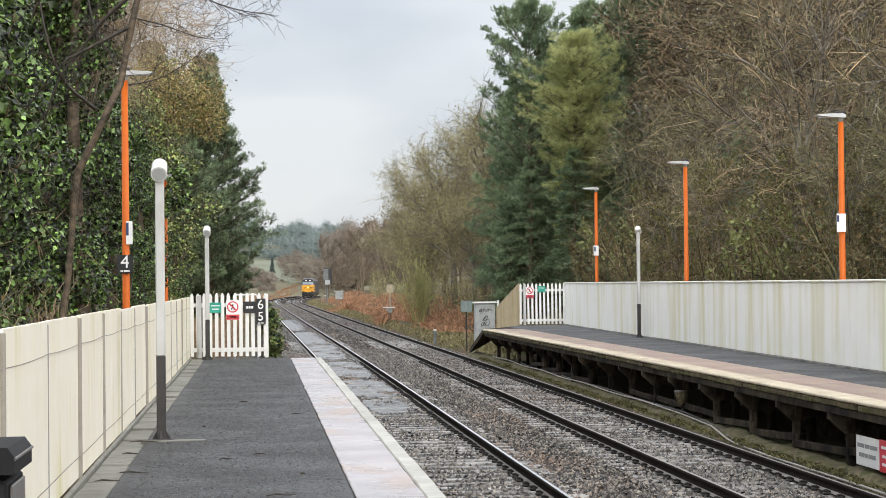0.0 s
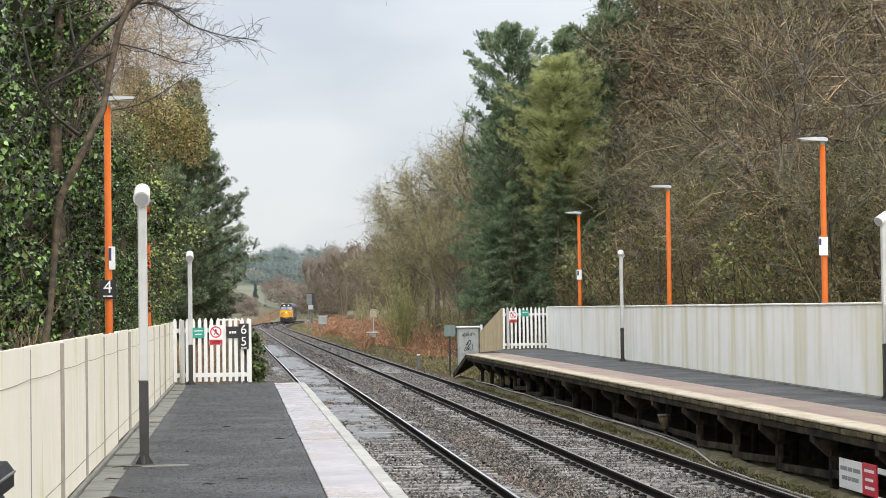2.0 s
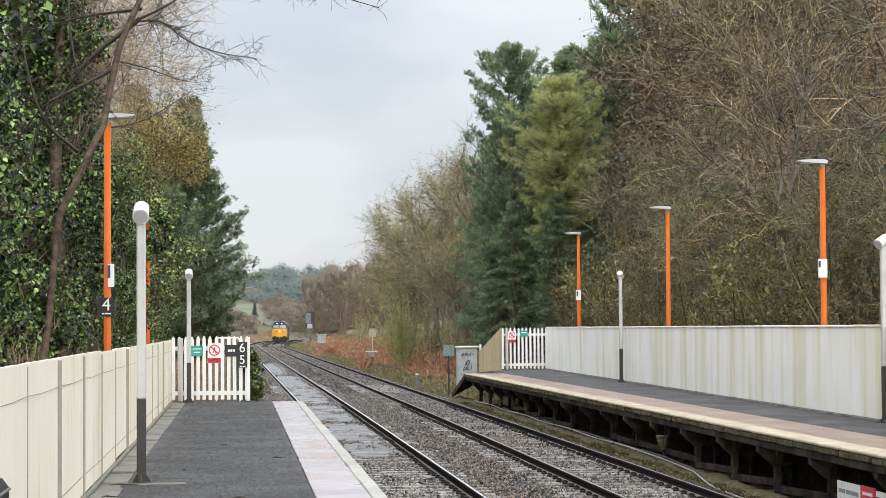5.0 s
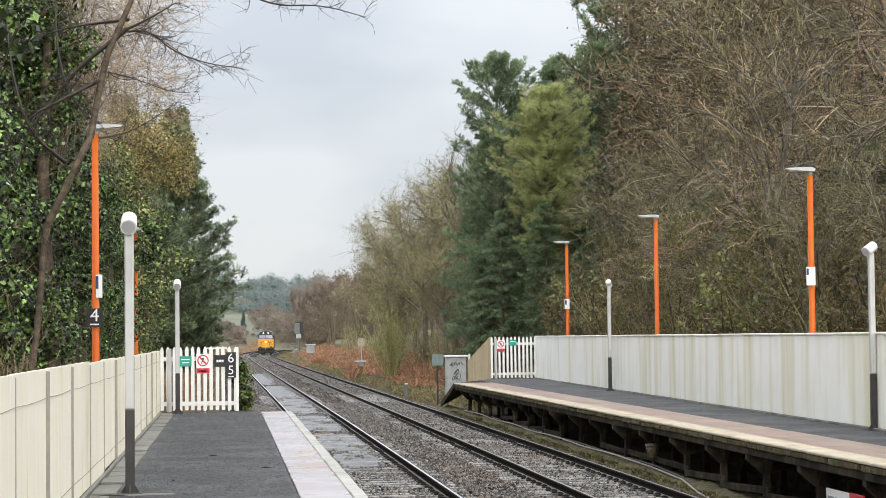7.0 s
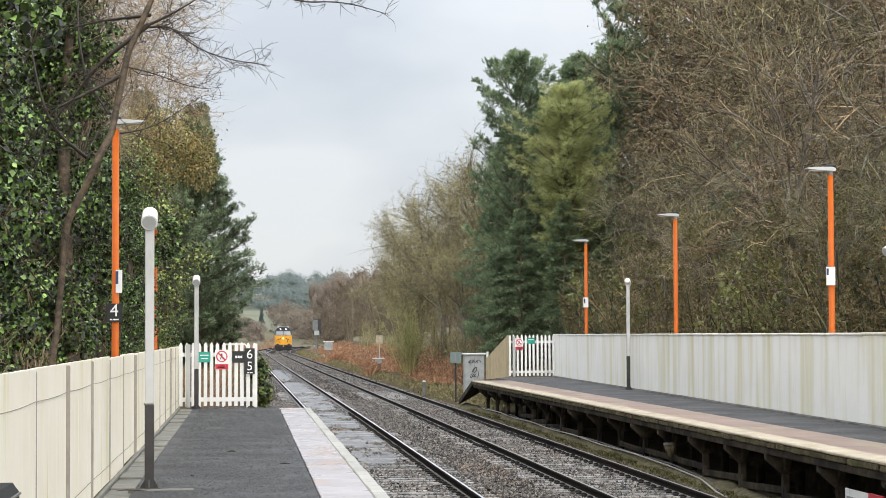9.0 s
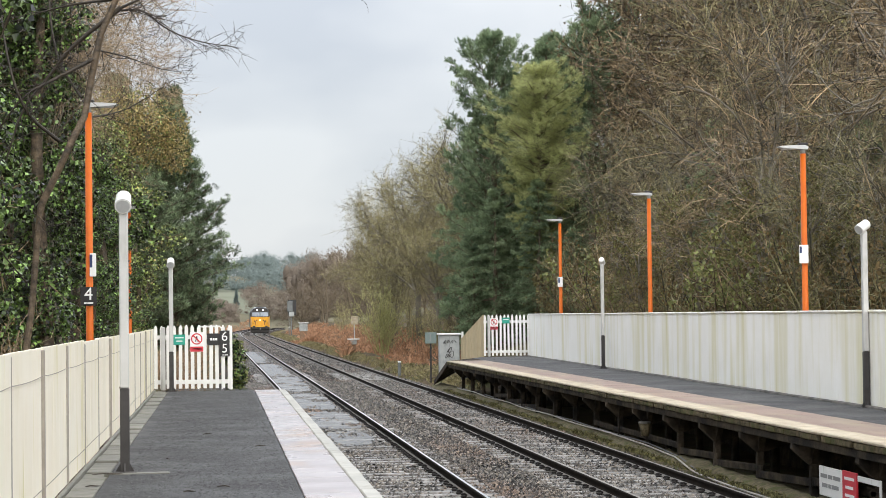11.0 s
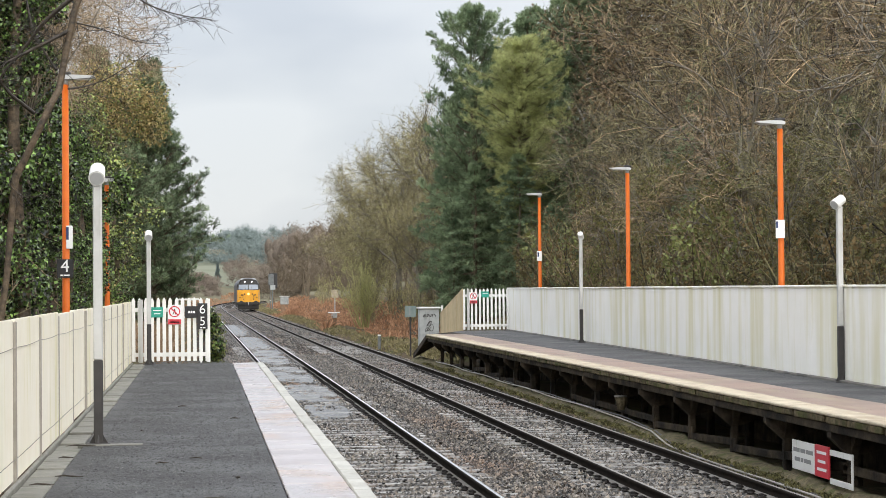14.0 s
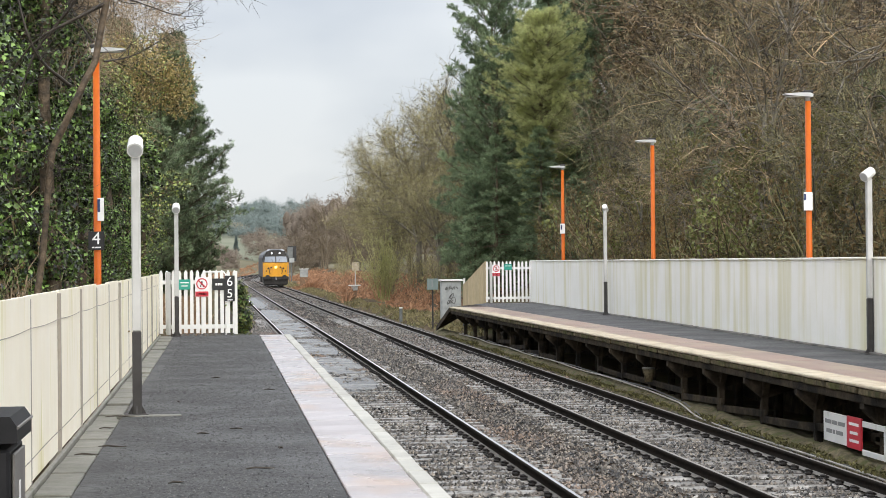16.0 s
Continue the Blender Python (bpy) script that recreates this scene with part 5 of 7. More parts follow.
def conifer(seed, prof, base_r, needle_mat, label, limbs_n=80, shoot=0.24, needles=9, wide=0.085, droop=0.0, lift=0.35, fans=2, along=4, name="pine_tree", group="pines", core=0.0, lean=0.0):
    """A trunk, bowed limbs within the outline prof (height, radius), side branchlets on them and brushes of needles on those."""
    rng = np.random.default_rng(seed)
    t = thing(name, Matrix.Identity(4), label, "tree", group)
    pz, pr = np.array([a for a, _ in prof]), np.array([b for _, b in prof])
    top = pz[-1]
    ps = [(0.12 * math.sin(seed + k) * (k > 0) + lean * k / 8, 0.1 * math.cos(seed * 3 + k), top * k / 8 - (0.5 if k == 0 else 0)) for k in range(9)]
    part("trunk", Build().tube(ps, [base_r * (1 - 0.115 * k) + 0.01 for k in range(9)], 10), M_BARK, t, smooth=True)
    A, B, r1, r2, P, D = [], [], [], [], [], []
    for i in range(limbs_n):
        f = (i + rng.random()) / limbs_n
        z = pz[0] + (top - pz[0]) * f ** 0.9
        L = max(0.25, float(np.interp(z, pz, pr)) * rng.uniform(0.45, 1.15))
        a = i * 2.39996 + rng.normal(0, 0.3)
        rise = (0.12 + 0.55 * f) - droop + rng.normal(0, 0.1)
        d = np.array([math.cos(a), math.sin(a), rise])
        p = np.array([lean * z / top, 0.0, z - L * rise * 0.55])
        m = 6
        for k in range(m):
            d = d + rng.normal(0, 0.10, 3) + np.array([0, 0, 0.07 if droop <= 0.2 else -0.05])
            u = _unit(d)
            q = p + u * L / m
            A.append(p), B.append(q), r1.append(0.012 * L * (1 - k / m) + 0.01), r2.append(0.012 * L * (1 - (k + 1) / m) + 0.009)
            if k >= 1:
                side = _unit(np.cross(u, [0, 0, 1.0]))
                for e in range(fans * 2):
                    b = p + (q - p) * rng.random()
                    sd = _unit(u * 0.75 + side * (1 if e % 2 else -1) * rng.uniform(0.4, 1.0) + np.array([0, 0, rng.uniform(-0.15, 0.35) - droop * 0.6]))
                    ln = (0.12 + 0.30 * L * (1 - 0.55 * k / m)) * rng.uniform(0.5, 1.1)
                    A.append(b), B.append(b + sd * ln), r1.append(0.011), r2.append(0.006)
                    for h in np.linspace(0.3, 1.0, along):
                        P.append(b + sd * ln * h), D.append(sd)
            p = q
        for h in range(4):
            P.append(p - u * 0.12 * h), D.append(d)
    P, D = np.array(P), _unit(np.array(D))
    n = len(P)
    P = P + rng.normal(0, 0.05, (n, 3))
    ax = _unit(D * 0.8 + np.array([0, 0, lift]) + rng.normal(0, 0.25, (n, 3)))
    ln = shoot * rng.uniform(0.7, 1.25, (n, 1, 1))
    cone = _unit(ax[:, None] + rng.normal(0, 0.42, (n, needles, 3)))
    tip = P[:, None] + cone * ln * rng.uniform(0.65, 1.05, (n, needles, 1))
    side = _unit(np.cross(cone, rng.normal(0, 1, (n, needles, 3)))) * shoot * wide
    v = np.concatenate([P[:, None], np.stack([tip - side, tip + side], 2).reshape(n, needles * 2, 3)], 1).reshape(-1, 3)
    tri = np.array([(0, 1 + 2 * k, 2 + 2 * k) for k in range(needles)])
    f = (tri[None] + (np.arange(n) * (1 + 2 * needles))[:, None, None]).reshape(-1, 3)
    rv = rods(np.array(A), np.array(B), np.array(r1), np.array(r2), 3)
    vv, ff, sl = join(rv, (v, f))
    soup("crown", vv, ff, [M_BARK, needle_mat], t, "bowed limbs with brushes of needles", slots=sl)
    return t


def ribbons(P, w):
    """Flat tapering strips through runs of points: P is (n, k, 3), w the half width at the foot."""
    n, k, _ = P.shape
    d = _unit(P[:, -1] - P[:, 0])
    side = _unit(np.cross(d, np.random.default_rng(n).normal(0, 1, (n, 3))))
    t = np.linspace(1.0, 0.35, k)[None, :, None] * w[:, None, None]
    v = np.stack([P - side[:, None] * t, P + side[:, None] * t], 2).reshape(-1, 3)
    q = np.array([(2 * i, 2 * i + 1, 2 * i + 3, 2 * i + 2) for i in range(k - 1)])
    return v, (q[None] + (np.arange(n) * 2 * k)[:, None, None]).reshape(-1, 4)


def arcs(rng, O, D, L, k, curl=0.85, lift=0.1):
    """Smoothly bent runs of k points from O along D."""
    n = len(O)
    C = rng.normal(0, curl, (n, 3)) + np.array([0, 0, lift])
    out, p, d = [O], O, _unit(D)
    for i in range(k - 1):
        d = _unit(d + C / (k - 1))
        p = p + d * (L / (k - 1))[:, None]
        out.append(p)
    return np.stack(out, 1)


def dome_tree(seed, h, R, twig_mat, label, n_twig=1100, low=0.2, leaf_mat=None, n_leaf=0, group="woodland trees", width=0.0095, name="bare_tree", foot=0.16, long=(0.8, 1.9), leaf_size=0.06, bough=0.034, start=0.3, limb=0.42, n_limb=10, n_bough=9, curl=0.85, outward=0.55):
    """A leafless tree: trunk, bowed limbs out to a domed crown, boughs on them and a mass of arching fine twigs."""
    rng = np.random.default_rng(seed)
    t = thing(name, Matrix.Identity(4), label, "tree", group)
    mid = np.array([0, 0, h * (low + 1) / 2])
    ax = np.array([R, R, h * (1 - low) / 2])
    top = np.array([rng.normal(0, 0.3), rng.normal(0, 0.3), h * 0.55])
    tr = [(0.0, 0.0, -0.5)] + [tuple(top * f + rng.normal(0, 0.08, 3) * (1, 1, 0)) for f in (0.25, 0.5, 0.75, 1.0)]
    A, B, ra, rb, O, D = [], [], [], [], [], []

    def run(P, r0, r1):
        for i in range(len(P) - 1):
            A.append(P[i]), B.append(P[i + 1])
            ra.append(r0 + (r1 - r0) * i / (len(P) - 1)), rb.append(r0 + (r1 - r0) * (i + 1) / (len(P) - 1))

    for i in range(n_limb):
        a = math.tau * (i * 0.618 + rng.uniform(0, 0.1))
        e = rng.uniform(-0.35, 0.95)
        u = np.array([math.cos(a) * math.cos(e * 1.4), math.sin(a) * math.cos(e * 1.4), math.sin(e * 1.4)])
        end = mid + u * ax * rng.uniform(0.72, 0.92)
        s = top * rng.uniform(start, 1.0)
        c = s + (end - s) * 0.45 + np.array([0, 0, 0.16 * h * rng.uniform(-0.3, 1)]) + rng.normal(0, 0.4, 3)
        f = np.linspace(0, 1, 8)[:, None]
        P = (1 - f) ** 2 * s + 2 * f * (1 - f) * c + f * f * end
        run(P, foot * limb, min(0.018, bough * 0.7))
        for j in range(n_bough):
            k = int(rng.integers(1, 7))
            o = P[k] + (P[k + 1] - P[k]) * rng.random()
            g = _unit(P[k + 1] - P[k])
            out = _unit((o - mid) / ax)
            d = _unit(g * 0.5 + out * 0.5 + rng.normal(0, 0.6, 3))
            Q = arcs(rng, o[None], d[None], np.array([rng.uniform(0.3, 0.6) * R]), 6, 0.5, 0.1)[0]
            run(Q, bough, bough * 0.3)
            O += list(Q[1:])
            D += [_unit(Q[m] - Q[m - 1]) for m in range(1, 6)]
        O += list(P[3:])
        D += [_unit(P[m] - P[m - 1]) for m in range(3, 8)]
    v1 = Build().tube(tr, [foot * 1.2, foot, foot * 0.85, foot * 0.7, foot * 0.4], 8)
    part("trunk", v1, M_LIMB, t, "grey-brown trunk", smooth=True)
    v, f = rods(np.array(A), np.array(B), np.array(ra), np.array(rb), 5)
    soup("limb", v, f, M_LIMB, t, "bowed grey-brown limbs")
    O, D = np.array(O), np.array(D)
    k = rng.choice(len(O), n_twig)
    o = O[k] + rng.normal(0, 0.1, (n_twig, 3))
    out = _unit((o - mid) / ax)
    d = _unit(D[k] * 0.55 + out * outward + rng.normal(0, 0.55, (n_twig, 3)))
    T = arcs(rng, o, d, rng.uniform(*long, n_twig), 4, curl)
    sets = [(*ribbons(T, np.full(n_twig, width)), 0)]
    for m in (1, 2):
        b = T[:, m]
        g = _unit(T[:, m + 1] - T[:, m])
        d2 = _unit(g * 0.75 + rng.normal(0, 0.5, (n_twig, 3)))
        T2 = arcs(rng, b, d2, rng.uniform(0.3, 0.95, n_twig), 3, 0.4, 0.08)
        sets.append((*ribbons(T2, np.full(n_twig, width * 0.72)), 0))
    mats = [twig_mat]
    if n_leaf:
        j = rng.choice(n_twig, n_leaf)
        P = T[j, rng.integers(1, 4, n_leaf)] + rng.normal(0, 0.12, (n_leaf, 3))
        sets.append((*leaves(P, rng.normal(0, 1, (n_leaf, 3)), leaf_size, rng), 1))
        mats.append(leaf_mat)
    v, f, s = join(*sets)
    soup("crown", v, f, mats, t, "arching fine bare twigs", slots=s)
    return t


def at(x, y, z=None, turn=0.0, size=1.0):
    return pose(x, y, float(land(x, y)) - 0.05 if z is None else z, 0, 0, turn) @ Matrix.Scale(size, 4)


# woodland behind the far platform: brown leafless trees in ranks on the bank
def make_right_wood():
    rng = random.Random(21)
    protos = [
        dome_tree(31, 15, 4.2, M_TWIG, "tall leafless brown tree with arching twigs on the bank", 800, 0.12, M_OLIVEDRY, 400, width=0.0155),
        dome_tree(32, 15, 3.8, M_TWIG_PALE, "tall leafless tree with pale lichened twigs on the bank", 800, 0.1, M_OLIVEDRY, 1100, width=0.0155),
        dome_tree(33, 15, 4.4, M_TWIG, "spreading bare tree holding a few tan dead leaves", 800, 0.15, M_DRYLEAF, 800, width=0.0155),
        dome_tree(34, 15, 4.6, M_TWIG, "dense twiggy brown tree at the back of the wood", 1100, 0.05, M_BACKWOOD, 6000, leaf_size=0.095, width=0.02),
    ]
    # near rank, middle rank, tall rank behind, tall rank beyond the conifers
    spots = [(13.9 + rng.uniform(-0.5, 0.9), y + rng.uniform(-1.5, 1.5), rng.uniform(0.6, 0.74)) for y in range(36, 82, 6)]
    spots += [(18.2 + rng.uniform(-1, 1), y + rng.uniform(-2, 2), rng.uniform(0.92, 1.08)) for y in range(44, 102, 7)]
    spots += [(22.5 + rng.uniform(-1.5, 1.5), y + rng.uniform(-2, 2), rng.uniform(1.1, 1.25)) for y in range(58, 120, 10)]
    spots += [(20.8, 108, 1.26), (23, 116, 1.42), (28, 118, 1.35), (27, 100, 1.25)]
    front = len(spots)
    spots += [(25 + rng.uniform(-1.5, 1.5), 64 + 7.5 * j, 1.05 + 0.03 * j) for j in range(8)] + [(30, 128, 1.3), (32, 120, 1.3), (36, 124, 1.3), (32, 106, 1.2), (30, 92, 1.2), (27.5, 133, 1.25), (33, 138, 1.35), (38, 134, 1.3), (25.5, 112, 1.1)]
    used = set()
    for k, (x, y, s) in enumerate(spots):
        i = rng.choice((0, 1, 2)) if y > 50 else (1, 2)[k % 2]
        i = 3 if k >= front else i
        m = at(x, y, None, rng.uniform(0, 360), s)
        if i in used:
            copy_thing(protos[i], m)
        else:
            protos[i].matrix_basis = m
            used.add(i)


make_right_wood()


def make_gnarled_oaks():
    """Bare oaks with crooked boughs standing out in front of the wood."""
    plan = [(15, 0.56, 62), (8, 0.46, 52), (6, 0.46, 48), (4, 0.5, 44)]
    a = bare_tree(46, 12.5, 0.13, plan, M_TWIG, M_DRYLEAF, 500, 0.055, "bare oak with crooked pale-mottled boughs and russet twigs", crown_from=0.12, up=0.05, wobble=0.34, thick=0.02, bark=M_BOUGH, rmin=0.009)
    b = bare_tree(47, 12.5, 0.12, plan, M_TWIG_PALE, M_OLIVEDRY, 600, 0.055, "gnarled bare oak with pale-mottled boughs on the bank", crown_from=0.1, up=0.02, wobble=0.32, thick=0.02, bark=M_BOUGH, rmin=0.009)
    a.matrix_basis, b.matrix_basis = at(17.0, 50, None, 30, 0.95), at(17.2, 62, None, 0, 0.95)
    for i, (x, y, s) in enumerate(((15.8, 41, 0.66), (18.2, 56, 1.1), (19.4, 70, 1.2), (21.5, 86, 1.3), (17.8, 46, 1.0), (21.5, 78, 1.35))):
        copy_thing((a, b)[i % 2], at(x, y, None, 113 * i + 20, s))


make_gnarled_oaks()


def shrub(seed, height, n, leaf_mat, n_leaf, leaf_size, twig_mat, label, spread=35, group="lineside scrub", name="shrub"):
    """Many thin stems from one root."""
    rng = np.random.default_rng(seed)
    t = thing(name, Matrix.Identity(4), label, "shrub", group)
    allA, allB = [], []
    for i in range(n):
        a = rng.uniform(0, math.tau)
        sp = math.tan(radians(spread)) * rng.random()
        A, B, ra, rb, lev = limbs(seed * 50 + i, height * rng.uniform(0.6, 1.05), 0.018, [(7, 0.42, 42), (4, 0.45, 42)], (math.cos(a) * sp, math.sin(a) * sp), wobble=0.2, crown_from=0.2, steps=(4, 2, 1))
        o = np.array([math.cos(a) * 0.25, math.sin(a) * 0.25, -0.1]) * rng.uniform(0.2, 1.6)
        allA.append(np.c_[A + o, np.maximum(ra, 0.006), lev]), allB.append(np.c_[B + o, np.maximum(rb, 0.004)])
    A, B = np.concatenate(allA), np.concatenate(allB)
    th = A[:, 4] < 2
    v, f, s = join((*rods(A[th, :3], B[th, :3], A[th, 3], B[th, 3], 3), 0), (*spikes(A[~th, :3], B[~th, :3], A[~th, 3]), 0))
    soup("branchwork", v, f, [twig_mat], t, "tangled thin stems", slots=s)
    if n_leaf:
        k = rng.choice(len(A), n_leaf)
        P = A[k, :3] + (B[k, :3] - A[k, :3]) * rng.random((n_leaf, 1)) + rng.normal(0, 0.04, (n_leaf, 3))
        v, f = leaves(P, rng.normal(0, 1, (n_leaf, 3)), leaf_size, rng)
        soup("foliage", v, f, leaf_mat, t, "small leaves clinging to the stems")
    return t


def make_right_scrub():
    rng = random.Random(5)
    a = shrub(3, 3.6, 12, M_DRYLEAF, 1000, 0.065, M_TWIG_PALE, "tangled brown bare shrub behind the white fence")
    b = shrub(4, 3.2, 11, M_OLIVELEAF, 1300, 0.065, M_TWIG, "scrubby bush with small olive leaves behind the fence")
    c = shrub(5, 4.2, 12, M_OLIVEDRY, 1400, 0.07, M_TWIG, "dense brown shrub with tan dead leaves")
    first = {0: a, 1: b, 2: c}
    k = 0
    for x0, ya, yb, st, lo, hi in ((12.7, 30, 74, 3.8, 0.8, 1.15), (15.2, 33, 104, 5.0, 1.1, 1.5)):
        y = ya
        while y < yb:
            i = (0, 2, 1, 0, 2)[k % 5]
            x = x0 + rng.uniform(-1, 1) + (0.024 * (y - 35) if x0 < 15 else 0)
            m = at(x, y, None, rng.uniform(0, 360), rng.uniform(lo, hi))
            if i in first:
                first.pop(i).matrix_basis = m
            else:
                copy_thing((a, b, c)[i], m)
            y += st * rng.uniform(0.8, 1.2)
            k += 1


make_right_scrub()


def make_conifers():
    g = "conifers by the line"
    p = conifer(61, [(0.6, 3.6), (4, 3.6), (8.5, 3.3), (12.0, 2.7), (13.6, 3.1), (15.2, 2.7), (16.4, 1.5), (17.0, 0.4)], 0.28, M_NEEDLE_B, "tall dark blue-green pine with layered limbs", 125, 0.36, 10, 0.06, 0.0, 0.3, 1, 4, group=g)
    p.matrix_basis = at(13.5, 112.5, None, 0, 0.99)
    q = conifer(62, [(0.5, 3.9), (4, 3.8), (8, 3.3), (12.5, 2.5), (15.5, 1.4), (17.4, 0.25)], 0.3, M_NEEDLE_B, "tall dark conifer with drooping boughs reaching the bank", 125, 0.36, 10, 0.06, 0.25, 0.05, 1, 4, group=g)
    q.matrix_basis = at(17.0, 115.5, None, 40, 0.93)
    copy_thing(q, at(12.9, 107.5, None, 70, 0.52))
    copy_thing(p, at(20.2, 119, None, 200, 1.0))
    copy_thing(p, at(24.3, 134, None, 30, 1.32))
    copy_thing(q, at(18.6, 124, None, 300, 1.08))
    copy_thing(q, at(13.6, 118, None, 10, 0.8))
    for x, y, r, k in ((17.2, 78, 15, 0.42), (19.0, 84, 95, 0.52), (15.6, 71, 220, 0.28), (18.4, 62, 300, 0.40)):
        copy_thing(q, at(x, y, None, r, k))
    copy_thing(q, at(14.9, 105.5, None, 160, 0.50))
    copy_thing(p, at(17.0, 106.5, None, 60, 0.46))
    copy_thing(q, at(16.2, 103.0, None, 250, 0.33))
    o = conifer(63, [(3.0, 0.9), (5, 1.4), (7, 2.0), (9, 2.6), (10.8, 2.9), (12.2, 2.6), (13.2, 1.8), (13.8, 0.8)], 0.2, M_OLIVE, "tall olive-green feathery tree between the pines", 260, 0.25, 11, 0.036, 0.18, 0.0, 1, 5, name="olive_tree", group=g)
    o.matrix_basis = at(15.25, 106.9)
    copy_thing(p, at(11.9, 108.5, None, 290, 0.40))


make_conifers()


def make_olive_bushes():
    rng = np.random.default_rng(19)
    cs = [(rng.normal(0, 0.9), rng.normal(0, 0.9), z, rng.uniform(0.35, 0.75), rng.uniform(0.3, 0.6)) for z in np.linspace(0.5, 5.2, 30)]
    o = clumps_tree(64, 4.5, 0.07, cs, M_OLIVEDRY, 5500, 0.066, "loose olive-leaved young tree among the bare wood", "young_tree", spread=1.1, extra=(M_OLIVELEAF, 0.4), group="young trees in the wood")
    o.matrix_basis = at(14.6, 58, None, 0, 0.9)
    for i, (x, y, s) in enumerate(((14.4, 66, 1.05), (15.6, 74, 1.15), (14.8, 47, 0.8), (16.2, 84, 1.2), (17.0, 93, 1.1), (15.4, 53, 1.0))):
        copy_thing(o, at(x, y, None, 67 * i, s))


make_olive_bushes()


def make_far_deciduous():
    kw = dict(width=0.011, foot=0.22, leaf_size=0.06, long=(0.4, 1.05), n_limb=16, n_bough=12, curl=1.3, outward=0.3, bough=0.032, limb=0.42)
    a = dome_tree(41, 13.5, 5.0, M_TWIG_FAR, "spreading bare oak with twisting pale limbs beside the line", 4000, 0.08, M_LEAF_FAR, 9500, **kw)
    b = dome_tree(42, 12, 4.4, M_TWIG_FAR, "round-headed bare tree with dense brown twigs", 4000, 0.04, M_LEAF_FAR, 9500, **kw)
    a.matrix_basis = at(13.1, 151, None, 20, 1.0)
    b.matrix_basis = at(13.0, 172, None, 0, 0.96)
    for i, (x, y, s) in enumerate(((16.2, 143, 1.12), (16.5, 163, 1.15), (13.2, 190, 0.94), (15.5, 205, 1.0), (12.9, 136, 0.66), (20, 180, 1.2), (17.5, 130, 0.95))):
        copy_thing((a, b)[i % 2], at(x, y, None, 77 * i, s))
    # brown wood further along the line
    rng = random.Random(77)
    a = bare_tree(43, 12, 0.26, [(13, 0.5, 58), (7, 0.48, 50), (5, 0.5, 48)], M_TWIG_PALE, None, 0, 0.1, "bare brown tree in the distant wood", crown_from=0.1, up=0.06, wobble=0.2, rmin=0.035)
    b = bare_tree(44, 11, 0.24, [(14, 0.5, 64), (7, 0.48, 50), (5, 0.5, 48)], M_TWIG, None, 0, 0.1, "leafless tree in the distant wood", crown_from=0.1, up=0.06, wobble=0.2, rmin=0.035)
    a.matrix_basis, b.matrix_basis = at(17, 292, None, 10, 0.8), at(21, 298, None, 40, 0.9)
    for i in range(16):
        y = 300 + i * 11 + rng.uniform(-4, 4)
        copy_thing((a, b)[i % 2], at(11.5 + bend(y) + (i % 4) * 4.5 + rng.uniform(-1, 1), y, None, 31 * i, rng.uniform(0.6, 0.95)))
    for i in range(6):
        copy_thing((a, b)[i % 2], at(16 + rng.uniform(-2, 6), 225 + i * 12, None, 51 * i, rng.uniform(0.5, 0.75)))
    # left of the line, past the platform
    for i in range(9):
        y = 130 + i * 26 + rng.uniform(-6, 6)
        copy_thing((a, b)[i % 2], at(-5.5 + bend(y) - rng.uniform(0, 5), y, None, 131 * i, rng.uniform(0.22, 0.36)))


make_far_deciduous()


